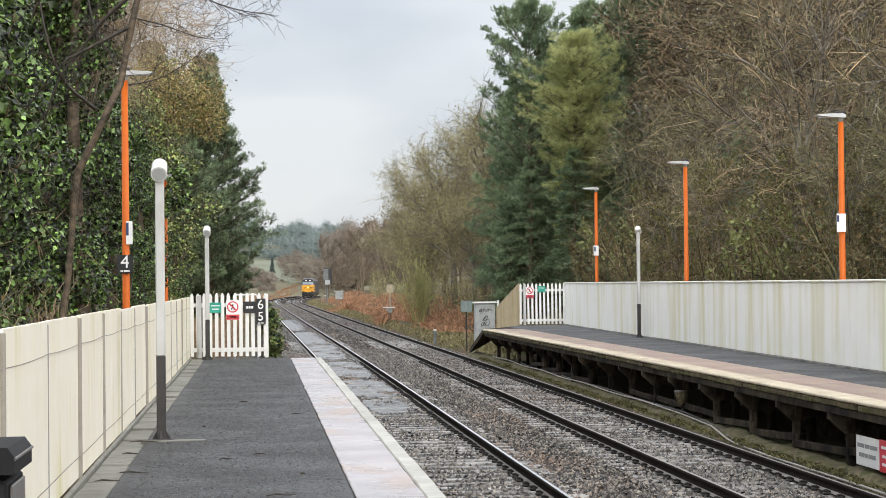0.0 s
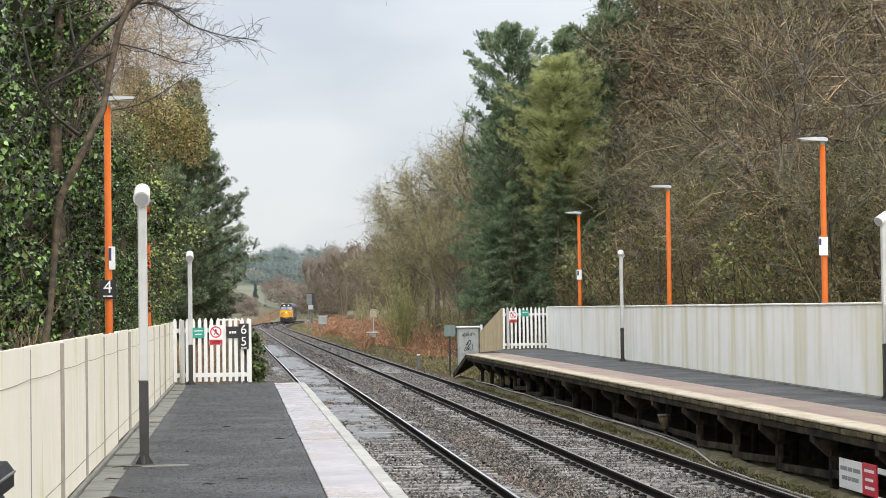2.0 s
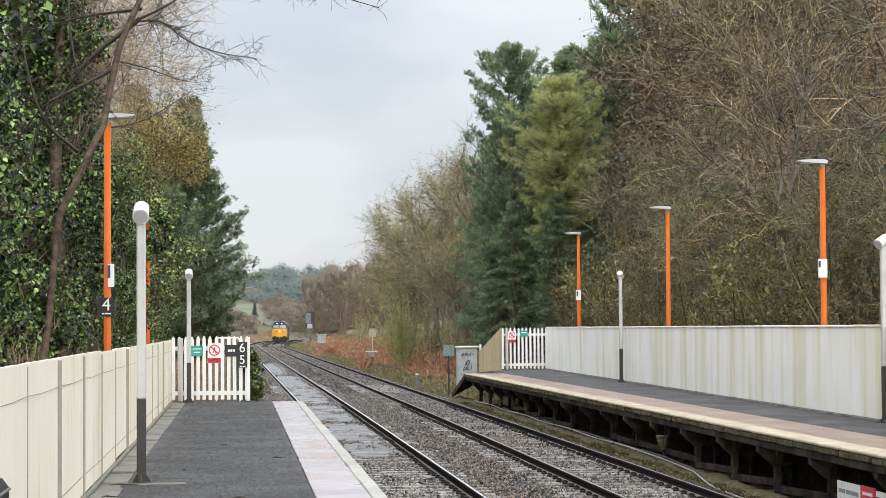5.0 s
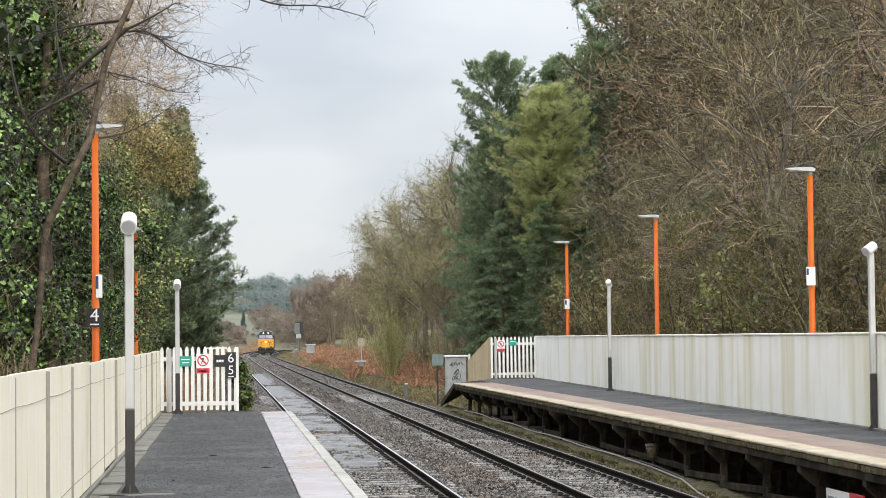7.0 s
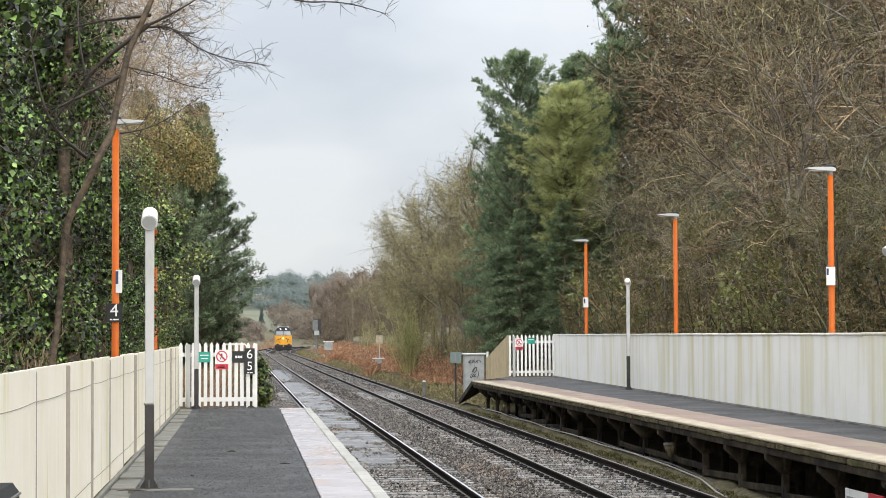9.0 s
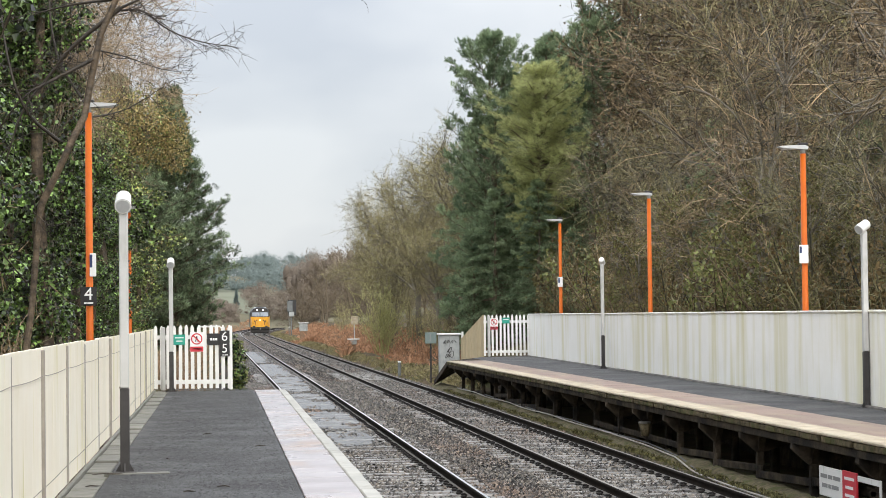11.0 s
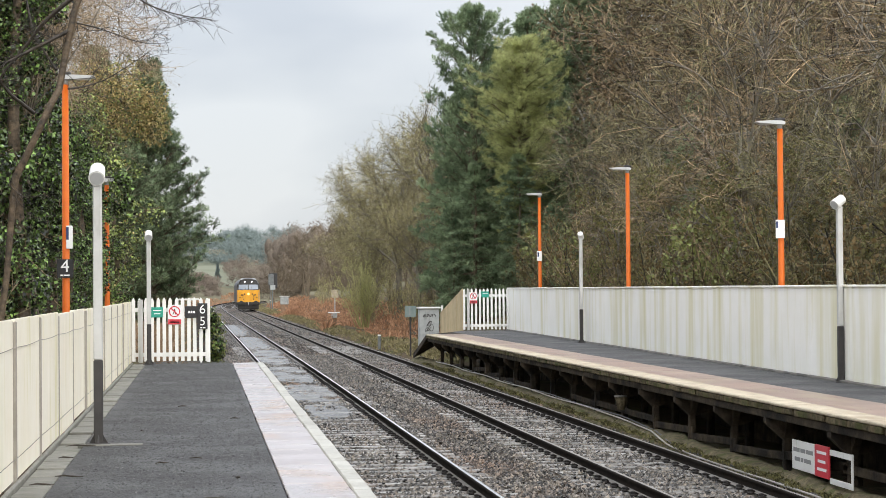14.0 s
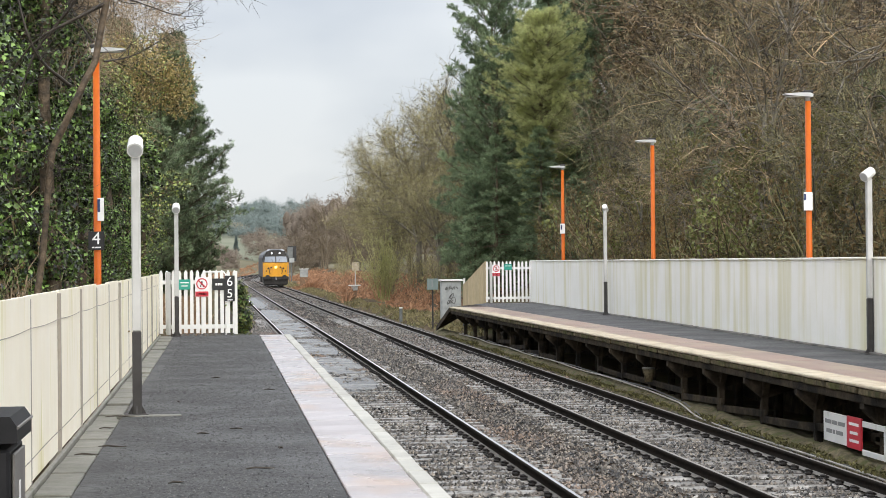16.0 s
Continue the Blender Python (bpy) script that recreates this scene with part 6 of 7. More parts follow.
# ivy wood behind the near fence
def make_left_wood():
    rng = np.random.default_rng(17)

    def column(seed, h, wide, n, label, leaf=0.075, extra=None, mat_leaf=None):
        cs = []
        for z in np.arange(0.3, h, 0.42):
            w = wide * (0.75 + 0.35 * math.sin(z * 1.3 + seed)) * min(1.0, 0.35 + (h - z) / 3)
            for _ in range(2):
                cs.append((np.clip(rng.normal(), -1.5, 1.5) * w * 0.6, np.clip(rng.normal(), -1.5, 1.5) * w * 0.75, z + rng.uniform(-0.2, 0.2), rng.uniform(0.22, 0.46), rng.uniform(0.24, 0.42)))
        return clumps_tree(seed, h, 0.17, cs, mat_leaf or M_IVY, n, leaf, label, "ivy_clad_tree", extra=extra, group="ivy-clad trees", spread=0.75, bark=M_TRUNK)

    lab = "tree smothered in glossy dark green ivy behind the fence"
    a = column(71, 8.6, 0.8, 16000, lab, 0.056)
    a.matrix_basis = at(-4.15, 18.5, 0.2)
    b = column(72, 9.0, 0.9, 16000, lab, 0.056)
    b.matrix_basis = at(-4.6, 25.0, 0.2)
    copy_thing(a, at(-5.0, 31.0, 0.2, 130, 1.1))
    copy_thing(a, at(-4.5, 37.5, 0.2, 60, 1.12))
    copy_thing(a, at(-5.2, 29.2, 0.2, 35, 1.12))
    copy_thing(a, at(-4.7, 43.0, 0.2, 240, 0.74))
    copy_thing(b, at(-4.3, 48.6, 0.2, 150, 0.6))
    copy_thing(a, at(-4.5, 13.4, 0.2, 320, 0.95))
    copy_thing(b, at(-5.3, 17.5, 0.2, 20, 1.1))
    copy_thing(b, at(-5.0, 36.0, 0.2, 120, 1.05))
    copy_thing(a, at(-5.6, 46.0, 0.2, 75, 1.0))
    copy_thing(a, at(-3.85, 45.4, 0.2, 200, 0.72))
    copy_thing(b, at(-3.75, 40.6, 0.2, 15, 0.55))
    copy_thing(b, at(-4.3, 35.6, 0.2, 260, 1.0))
    copy_thing(b, at(-5.35, 26.5, 0.2, 75, 1.08))
    copy_thing(b, at(-4.0, 39.0, 0.2, 100, 0.78))
    copy_thing(b, at(-3.75, 48.4, 0.2, 40, 0.62))
    # ivy climbing the second orange post
    cs = [(rng.normal(0, 0.05), rng.normal(-0.06, 0.04), z, 0.07 + 0.1 * rng.random() * (z > 4.2), 0.12) for z in np.arange(0.6, 4.2, 0.7)]
    cs += [(rng.uniform(-0.1, 0.5), rng.normal(-0.1, 0.08), rng.uniform(4.3, 5.15), rng.uniform(0.12, 0.22), rng.uniform(0.1, 0.2)) for _ in range(16)]
    clumps_tree(77, 0, 0, cs, M_IVY, 800, 0.06, "ivy climbing round the orange lamp post", "climbing_ivy", category="ivy", twigs=False).matrix_basis = pose(-3.35, 47.15, 0)
    # ivy bough reaching out over the fence
    cs = [(-0.75 + 0.12 * k + rng.normal(0, 0.07), rng.normal(0, 0.15), 4.15 + 0.04 * k + rng.normal(0, 0.2), rng.uniform(0.10, 0.2), rng.uniform(0.1, 0.2)) for k in range(12) for _ in range(3)]
    bough = clumps_tree(76, 0, 0, cs, M_IVY, 3000, 0.055, "ivy-covered bough hanging out over the cream fence", "ivy_bough", group="ivy-clad trees", spread=0.8)
    part("stem", Build().tube([(-1.4, 0.3, -0.2), (-1.35, 0.3, 2.0), (-1.1, 0.2, 3.5), (-0.6, 0, 4.2), (0.3, 0, 4.5)], [0.06, 0.05, 0.04, 0.025, 0.01], 8), M_TRUNK, bough)
    bough.matrix_basis = pose(-3.15, 13.0, 0.15)
    # russet and olive foliage above the ivy
    cs = []
    for z in np.arange(0.6, 7.4, 0.34):
        w = 1.25 * math.sin(math.pi * min(0.98, (z + 1.2) / 9.0))
        for _ in range(3):
            cs.append((rng.normal(0, w * 0.6), rng.normal(0, w * 0.6), z, rng.uniform(0.3, 0.6), rng.uniform(0.28, 0.5)))
    c = clumps_tree(73, 7.2, 0.14, cs, M_EVERGREEN, 18000, 0.055, "tall evergreen bush of dark olive leaves", "evergreen_tree", extra=(M_RUSTLEAF, 0.06), group="ivy-clad trees", spread=0.9)
    c.matrix_basis = at(-4.15, 52.0, 0.3, 0, 0.96)
    copy_thing(c, at(-6.6, 50.0, 0.3, 100, 1.06))
    copy_thing(c, at(-4.9, 57.0, 0.3, 210, 0.85))
    cs = [(np.clip(rng.normal(), -1.4, 1.4) * 0.72, rng.normal(0, 0.5), 6.1 + 1.6 * rng.random() ** 1.1, rng.uniform(0.25, 0.46), rng.uniform(0.22, 0.4)) for _ in range(60)]
    r = clumps_tree(75, 6.8, 0.1, cs, M_RUSTLEAF, 7500, 0.046, "slender tree holding russet dead leaves above the ivy", "russet_tree", extra=(M_EVERGREEN, 0.5), group="ivy-clad trees", spread=1.0)
    r.matrix_basis = at(-3.45, 53.4, 0.3)
    # pines past the platform end
    prof = [(1.2, 1.0), (1.8, 1.8), (2.5, 2.3), (3.3, 2.5), (4.0, 2.45), (4.7, 2.2), (5.4, 1.85), (6.1, 1.5), (6.7, 1.3), (7.3, 1.1), (8.0, 0.8), (8.8, 0.42), (9.2, 0.12)]
    p = conifer(74, prof, 0.15, M_NEEDLE, "spreading dark green pine beyond the platform end", 150, 0.17, 15, 0.042, 0.0, 0.45, 2, 4)
    p.matrix_basis = at(-2.85, 65.0, 0.2)
    copy_thing(p, at(-4.3, 61.5, 0.2, 140, 1.0))
    copy_thing(p, at(-4.0, 69.5, 0.2, 250, 0.95))


make_left_wood()


def sprays(lines, seed, plan):
    """Hand-laid boughs, each a run of points with a starting radius, that put out side twigs."""
    rng = np.random.default_rng(seed)
    A, B, RA, RB = [], [], [], []
    for pts, r in lines:
        pts = [np.array(p, float) for p in pts]
        for _ in range(2):
            pts = [pts[0]] + [q for a, b in zip(pts, pts[1:]) for q in (a * 0.75 + b * 0.25, a * 0.25 + b * 0.75)] + [pts[-1]]
        fine = [pts[0]]
        for p, q in zip(pts, pts[1:]):
            m = max(1, int(np.linalg.norm(q - p) / 0.14))
            fine += [p + (q - p) * (i + 1) / m + rng.normal(0, 0.006, 3) * (i + 1 < m) for i in range(m)]
        n = len(fine) - 1
        for i in range(n):
            ra, rb = r * (1 - 0.8 * i / n), r * (1 - 0.8 * (i + 1) / n)
            A.append(fine[i]), B.append(fine[i + 1]), RA.append(ra), RB.append(rb)
            d = _unit(fine[i + 1] - fine[i])
            if rng.random() < plan[0] and i > 1:
                m = 1 + int(rng.integers(0, 2))
                T = arcs(rng, np.repeat(fine[i][None], m, 0), d * 0.55 + rng.normal(0, 0.6, (m, 3)), plan[1] * rng.uniform(0.25, 1.0, m) * (1 - 0.4 * i / n), 7, 1.2, -0.05)
                for q in T:
                    U = arcs(rng, q[1:6], _unit(q[2:7] - q[1:6]) * 0.55 + rng.normal(0, 0.6, (5, 3)), plan[1] * rng.uniform(0.12, 0.42, 5), 4, 1.0, 0.0)
                    for run, r0 in [(q, min(0.0055, ra * 0.6))] + [(x, 0.0027) for x in U]:
                        for k in range(len(run) - 1):
                            A.append(run[k]), B.append(run[k + 1])
                            RA.append(r0 * (1 - 0.7 * k / len(run))), RB.append(r0 * (1 - 0.7 * (k + 1) / len(run)))
    return np.array(A), np.array(B), np.array(RA), np.array(RB)


def make_leaning_tree():
    """The thin leaning tree in front of the ivy, whose boughs reach out over the platform."""
    t = thing("leaning_tree", pose(0, 0, 0), "thin leaning bare tree with arching twiggy boughs by the fence", "tree")
    Y = 24.0
    tr = [(-3.70, Y, 0.1), (-3.52, Y, 2.05), (-3.44, Y, 2.63), (-3.37, Y, 3.46), (-3.33, Y, 3.78), (-3.13, Y - 0.05, 4.17), (-2.95, Y - 0.1, 4.55), (-2.84, Y, 4.78), (-2.75, Y, 5.27), (-2.65, Y, 5.72), (-2.45, Y, 6.18), (-2.28, Y, 6.57), (-2.2, Y, 7.5)]
    part("trunk", Build().tube(tr, [0.05, 0.041, 0.037, 0.037, 0.044, 0.039, 0.041, 0.039, 0.041, 0.038, 0.034, 0.027, 0.015], 12), M_TRUNK, t, "brown mottled leaning trunk", smooth=True)
    lines = [
        ([(-2.42, Y, 6.0), (-2.17, Y, 6.02), (-1.91, Y + 0.1, 5.79), (-1.52, Y + 0.2, 5.66), (-1.1, Y + 0.3, 5.62)], 0.020),
        ([(-2.35, Y, 6.4), (-1.84, Y - 0.2, 6.5), (-1.2, Y, 6.52), (-0.74, Y, 6.30), (-0.2, Y + 0.2, 6.36), (0.35, Y + 0.4, 6.24)], 0.026),
        ([(-2.3, Y, 6.55), (-1.9, Y + 0.4, 6.75), (-1.2, Y + 0.8, 6.72), (-0.6, Y + 1, 6.6)], 0.022),
        ([(-2.42, Y, 6.03), (-3.0, Y + 0.1, 5.59), (-3.25, Y + 0.2, 5.26), (-3.57, Y + 0.3, 4.91), (-3.75, Y + 0.3, 4.3)], 0.044),
        ([(-2.42, Y, 6.03), (-2.15, Y, 6.16), (-1.86, Y, 6.34)], 0.026),
        ([(-2.4, Y, 6.14), (-2.7, Y + 0.1, 6.12), (-3.1, Y + 0.2, 6.08), (-3.7, Y + 0.3, 5.9)], 0.032),
        ([(-2.7, Y, 5.46), (-3.19, Y - 0.2, 5.17), (-3.5, Y - 0.3, 5.0), (-3.9, Y, 4.5)], 0.036),
        ([(-3.12, Y, 4.5), (-3.5, Y - 0.3, 4.8), (-3.7, Y - 0.3, 5.5), (-3.8, Y, 6.4)], 0.035),
        ([(-2.87, Y, 5.0), (-3.2, Y + 0.4, 5.5), (-3.3, Y + 0.6, 6.4), (-3.2, Y + 0.8, 7.2)], 0.03),
        ([(-2.74, Y, 4.78), (-2.5, Y + 0.3, 4.85), (-2.29, Y + 0.6, 4.97), (-1.84, Y + 0.8, 5.3)], 0.016),
        ([(-2.70, Y, 5.55), (-2.35, Y + 0.3, 5.5), (-1.9, Y + 0.5, 5.35), (-1.6, Y + 0.7, 5.4)], 0.014),
        ([(-3.42, Y, 3.7), (-3.2, Y - 0.3, 3.5), (-3.0, Y - 0.5, 3.55)], 0.012),
        ([(-3.5, Y, 2.9), (-3.8, Y - 0.4, 3.3), (-4.1, Y - 0.6, 4.0)], 0.018),
    ]
    A, B, ra, rb = sprays([(p, r * 0.72) for p, r in lines], 5, (0.85, 0.62))
    v, f = rods(A, B, ra, rb, 4)
    soup("crown", v, f, M_TWIGDARK, t, "dark twiggy boughs")
    # fine pale-twigged tree behind it
    p = dome_tree(81, 9.2, 1.35, M_TWIG_STRAW, "slender tree with fine straw-coloured twigs above the ivy", 1500, 0.72, M_DRYLEAF, 600, leaf_size=0.03, group="slender trees", width=0.005, foot=0.045, long=(0.4, 0.9), bough=0.007, start=0.9, limb=0.35)
    p.matrix_basis = at(-4.3, 54.5, 0.2, 0, 1.22)
    copy_thing(p, at(-3.95, 36.8, 0.2, 120, 0.92))
    copy_thing(p, at(-4.8, 46.0, 0.2, 220, 0.95))


make_leaning_tree()


# ---- far hill, woods and field ----
def far_wood(name, rows, leaf_mat, seed, label, n_leaf=170, leaf=0.095, low=0.12, top=1.0, fine=False, hard=0.19):
    """Crowns of distant trees in one mesh: rows of (x, y, width, height)."""
    rng = np.random.default_rng(seed)
    P, N, cv, cf = [], [], [], []
    ball = np.array([(1, 0, 0), (0, 1, 0), (-1, 0, 0), (0, -1, 0), (0.6, 0.6, 0.6), (-0.6, 0.6, 0.6), (-0.6, -0.6, 0.6), (0.6, -0.6, 0.6), (0, 0, 1), (0.6, 0.6, -0.7), (-0.6, 0.6, -0.7), (-0.6, -0.6, -0.7), (0.6, -0.6, -0.7)], float)
    bf = np.array([(0, 4, 7), (0, 1, 4), (1, 5, 4), (1, 2, 5), (2, 6, 5), (2, 3, 6), (3, 7, 6), (3, 0, 7), (4, 5, 8), (5, 6, 8), (6, 7, 8), (7, 4, 8), (0, 9, 1), (1, 10, 2), (2, 11, 3), (3, 12, 0), (0, 12, 9), (1, 9, 10), (2, 10, 11), (3, 11, 12)])
    for x, y, w, h in rows:
        z0 = float(land(x, y))
        k = n_leaf
        u = _unit(rng.normal(0, 1, (k, 3)))
        c = np.stack([np.clip(rng.normal(0, 0.22 * w, 5), -0.26 * w, 0.26 * w), np.clip(rng.normal(0, 0.2 * w, 5), -0.26 * w, 0.26 * w), rng.uniform(low, 0.82, 5) * h], 1)
        core = c * np.array([1, 1, top])
        j = rng.integers(0, 5, k)
        P.append(c[j] + u * np.array([0.33 * w, 0.33 * w, 0.25 * h]) * rng.uniform(0.5, 1.0, (k, 1)) + np.array([x, y, z0]))
        N.append(u)
        for q in core:
            cf.append(bf + 13 * len(cv))
            cv.append(q + ball * rng.uniform(0.55, 1.25, (13, 1)) * np.array([hard * w, hard * w, 0.74 * hard * h]) + np.array([x, y, z0]))
    P, N = np.concatenate(P), np.concatenate(N)
    s = np.repeat([r[2] for r in rows], n_leaf)[:, None]
    v, f = leaves(P, N, leaf, rng, 1.2, 0.45)
    v = (v.reshape(-1, 4, 3) - P[:, None]) * s[:, None] + P[:, None]
    if fine:
        f = f[:, :3]
    v, f, sl = join((v.reshape(-1, 3), f, 0), (np.concatenate(cv), np.concatenate(cf), 0))
    tagged(soup(name, v, f, leaf_mat), label, "wood", kind="stuff")


def make_distance():
    rng = random.Random(12)
    rows = [(rng.uniform(-95, 70), rng.uniform(625, 960), rng.uniform(7, 12), rng.uniform(7.5, 11.5)) for _ in range(240)]
    rows = [r for r in rows if r[0] > 9 or r[1] > 665]
    rows += [(-44 + 2.3 * k, 652 + rng.uniform(-4, 4), rng.uniform(5, 8), rng.uniform(3, 6)) for k in range(24)]
    rows += [(-70 + 4.5 * k, 985 + rng.uniform(-6, 6), 10, 6.5 + rng.uniform(0, 2)) for k in range(34)]
    far_wood("hill_wood", rows, M_HAZED_WOOD, 2, "distant hill wood in green paled by painted haze", 800, 0.05, fine=True, hard=0.11)
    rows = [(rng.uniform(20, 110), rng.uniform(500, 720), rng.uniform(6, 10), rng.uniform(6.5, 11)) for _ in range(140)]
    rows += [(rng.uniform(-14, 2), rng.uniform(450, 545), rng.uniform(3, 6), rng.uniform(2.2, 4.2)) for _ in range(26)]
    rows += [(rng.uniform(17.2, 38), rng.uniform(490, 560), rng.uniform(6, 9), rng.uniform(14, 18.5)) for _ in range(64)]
    far_wood("brown_wood", rows, M_HAZED_BROWN, 3, "leafless wood along the line in brown paled by painted haze", 1000, 0.05, fine=True, hard=0.16)
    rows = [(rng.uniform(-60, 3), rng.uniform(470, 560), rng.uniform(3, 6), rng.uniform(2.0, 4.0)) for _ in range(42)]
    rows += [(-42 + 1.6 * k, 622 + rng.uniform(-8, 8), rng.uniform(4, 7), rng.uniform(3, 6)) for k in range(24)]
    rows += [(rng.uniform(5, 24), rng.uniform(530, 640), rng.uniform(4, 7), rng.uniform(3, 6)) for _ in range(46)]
    far_wood("hedge_trees", rows, M_HAZED_BROWN, 4, "scattered hedge trees round the distant field, paled by painted haze", 640, 0.05, fine=True, hard=0.10)
    rows = [(22 + 0.03 * k + rng.uniform(0, 16), 52 + 0.8 * k + rng.uniform(-2, 2), rng.uniform(4, 7), 7 + rng.uniform(0, 3)) for k in range(112)]
    far_wood("back_wood", rows, M_BACKWOOD, 6, "dense brown tangle of the wood on the bank", 420, 0.035, 0.05, 0.72)
    rows = [(17.5 + rng.uniform(0, 9), 119 + 0.9 * k, rng.uniform(3, 5), rng.uniform(8, 13)) for k in range(26)]
    far_wood("back_conifers", rows, M_BACKGREEN, 7, "dark conifer thicket behind the pines", 420, 0.04, 0.05)
    rows = [(14.5 + 0.3 * k + rng.uniform(0, 4), 36 + 3.2 * k, rng.uniform(3, 4.5), rng.uniform(3.5, 6)) for k in range(22)]
    far_wood("back_scrub", rows, M_BACKWOOD, 8, "dense low scrub on the bank behind the fence", 380, 0.03, 0.05)
    p = conifer(91, [(0.4, 1.3), (3, 0.9), (6.5, 0.1)], 0.15, M_HAZED_WOOD, "lone conifer in haze-paled green at the field edge", 40, 0.4, 7, 0.2)
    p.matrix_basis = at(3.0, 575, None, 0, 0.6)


make_distance()


# ---- verges: bracken, grass, shoots ----
def verge(name, material, spots, n, h, seed, label, category, wide=0.03, base=None):
    """Tufts of leaning blades over the spots (x, y, radius x, radius y)."""
    rng = np.random.default_rng(seed)
    S = np.array(spots, float)
    w = S[:, 2] * S[:, 3]
    k = rng.choice(len(S), n, p=w / w.sum())
    a, r = rng.uniform(0, math.tau, n), np.sqrt(rng.random(n))
    x, y = S[k, 0] + np.cos(a) * r * S[k, 2], S[k, 1] + np.sin(a) * r * S[k, 3]
    P = np.stack([x, y, land(x, y) - 0.03 if base is None else np.full(n, base)], 1)
    patch = (np.sin(x * 1.3 + y * 0.21) + np.sin(y * 0.37 - x * 0.6) + rng.normal(0, 0.35, n) > -0.25) if h > 0.5 else np.ones(n, bool)
    x, y, k, P, n = x[patch], y[patch], k[patch], P[patch], int(patch.sum())
    lump = 0.6 + 0.5 * np.sin(x * 1.9 + k) * np.sin(y * 0.7 + k * 2)
    L = h * rng.uniform(0.5, 1.2, n) * np.clip(lump + 0.35, 0.35, 1.4)
    d = _unit(rng.normal(0, 0.55, (n, 3)) * np.array([1, 1, 0]) + np.array([0, 0, 1.0]))
    s = _unit(np.cross(d, rng.normal(0, 1, (n, 3)))) * wide * rng.uniform(0.6, 1.4, (n, 1))
    mid = P + d * L[:, None] * 0.6
    tip = P + (d * 0.8 + rng.normal(0, 0.25, (n, 3)) * np.array([1, 1, 0.2])) * L[:, None]
    v = np.stack([P - s * 0.5, P + s * 0.5, mid + s, mid - s, tip + s * 0.15, tip - s * 0.15], 1).reshape(-1, 3)
    f = (np.array([(0, 1, 2, 3), (3, 2, 4, 5)])[None] + (np.arange(n) * 6)[:, None, None]).reshape(-1, 4)
    tagged(soup(name, v, f, material), label, category, kind="stuff")


def make_verges():
    br, gr = [], []
    rng = random.Random(6)
    for i in range(46):
        y = 112 + i * 6.0
        br.append((8.6 + float(bend(y)) + rng.uniform(0.4, 2.2) + 0.006 * (y - 96), y, rng.uniform(0.9, 1.9), 5))
        br.append((11.6 + float(bend(y)) + rng.uniform(0, 2), y, 1.8, 5))
    for i in range(20):
        y = 300 + i * 12
        br.append((-2.6 + float(bend(y)) - rng.uniform(0, 1.5), y, 1.3, 9))
    verge("bracken", M_BRACKEN, br, 24000, 0.46, 1, "rust-brown dead bracken on the verge", "bracken", 0.035)
    verge("bracken_mound", M_BRACKEN, [(7.95, 145.6, 0.9, 0.7), (7.35, 219, 1.3, 0.9), (8.2, 149, 0.9, 1)], 900, 1.1, 9, "tall rusty bracken round the lineside boxes", "bracken", 0.04)
    for i in range(40):
        y = 78 + i * 8
        gr.append((7.9 + float(bend(y)) + rng.uniform(-0.4, 0.4), y, 0.8, 5))
    for y in (84, 88, 92, 96, 101, 106):
        gr.append((9.6, y, 2.2, 4))
    verge("verge_grass", M_GRASS, gr, 12000, 0.25, 2, "pale tufted rough grass beside the ballast", "grass", 0.03)
    left = [(-3.4 + float(bend(80 + 9 * k)) - 0.5 * (k % 3), 80 + 9 * k, 1.4, 6) for k in range(26)]
    verge("dry_brush", M_BRACKEN_PALE, left, 9000, 1.7, 4, "faded brown stalks along the left of the line", "brush", 0.02)
    moss = [(6.45, 16 + 2.0 * k, 0.28, 1.3) for k in range(28)]
    verge("verge_grass", M_MOSSTUFT, moss, 16000, 0.075, 5, "short mossy grass at the trestle feet", "grass", 0.014, base=-0.10)


make_verges()
w = shrub(14, 4.6, 26, M_WILLOW, 2600, 0.055, M_WILLOW, "upright bush of yellow-green spring shoots", 22)
w.matrix_basis = at(9.4, 138)
w2 = shrub(15, 3.4, 14, M_LEAF_FAR, 1100, 0.055, M_TWIG_FAR, "pale olive bush at the wood's edge", 32)
w2.matrix_basis = at(12.2, 131, None, 0, 0.8)
for i, (x, y, s) in enumerate(((12.2, 118, 1.0), (10.9, 148, 1.2), (12.6, 152, 1.5), (14.5, 127, 1.3), (12.9, 190, 1.1), (14.2, 215, 1.2), (12.6, 240, 1.0), (14.4, 265, 1.3), (-3.9, 96, 0.8), (-4.6, 118, 1.0), (-3.9, 150, 0.9), (-5.0, 185, 1.1), (-4.2, 235, 1.0))):
    copy_thing(w2, at(x, y, None, 47 * i, s))


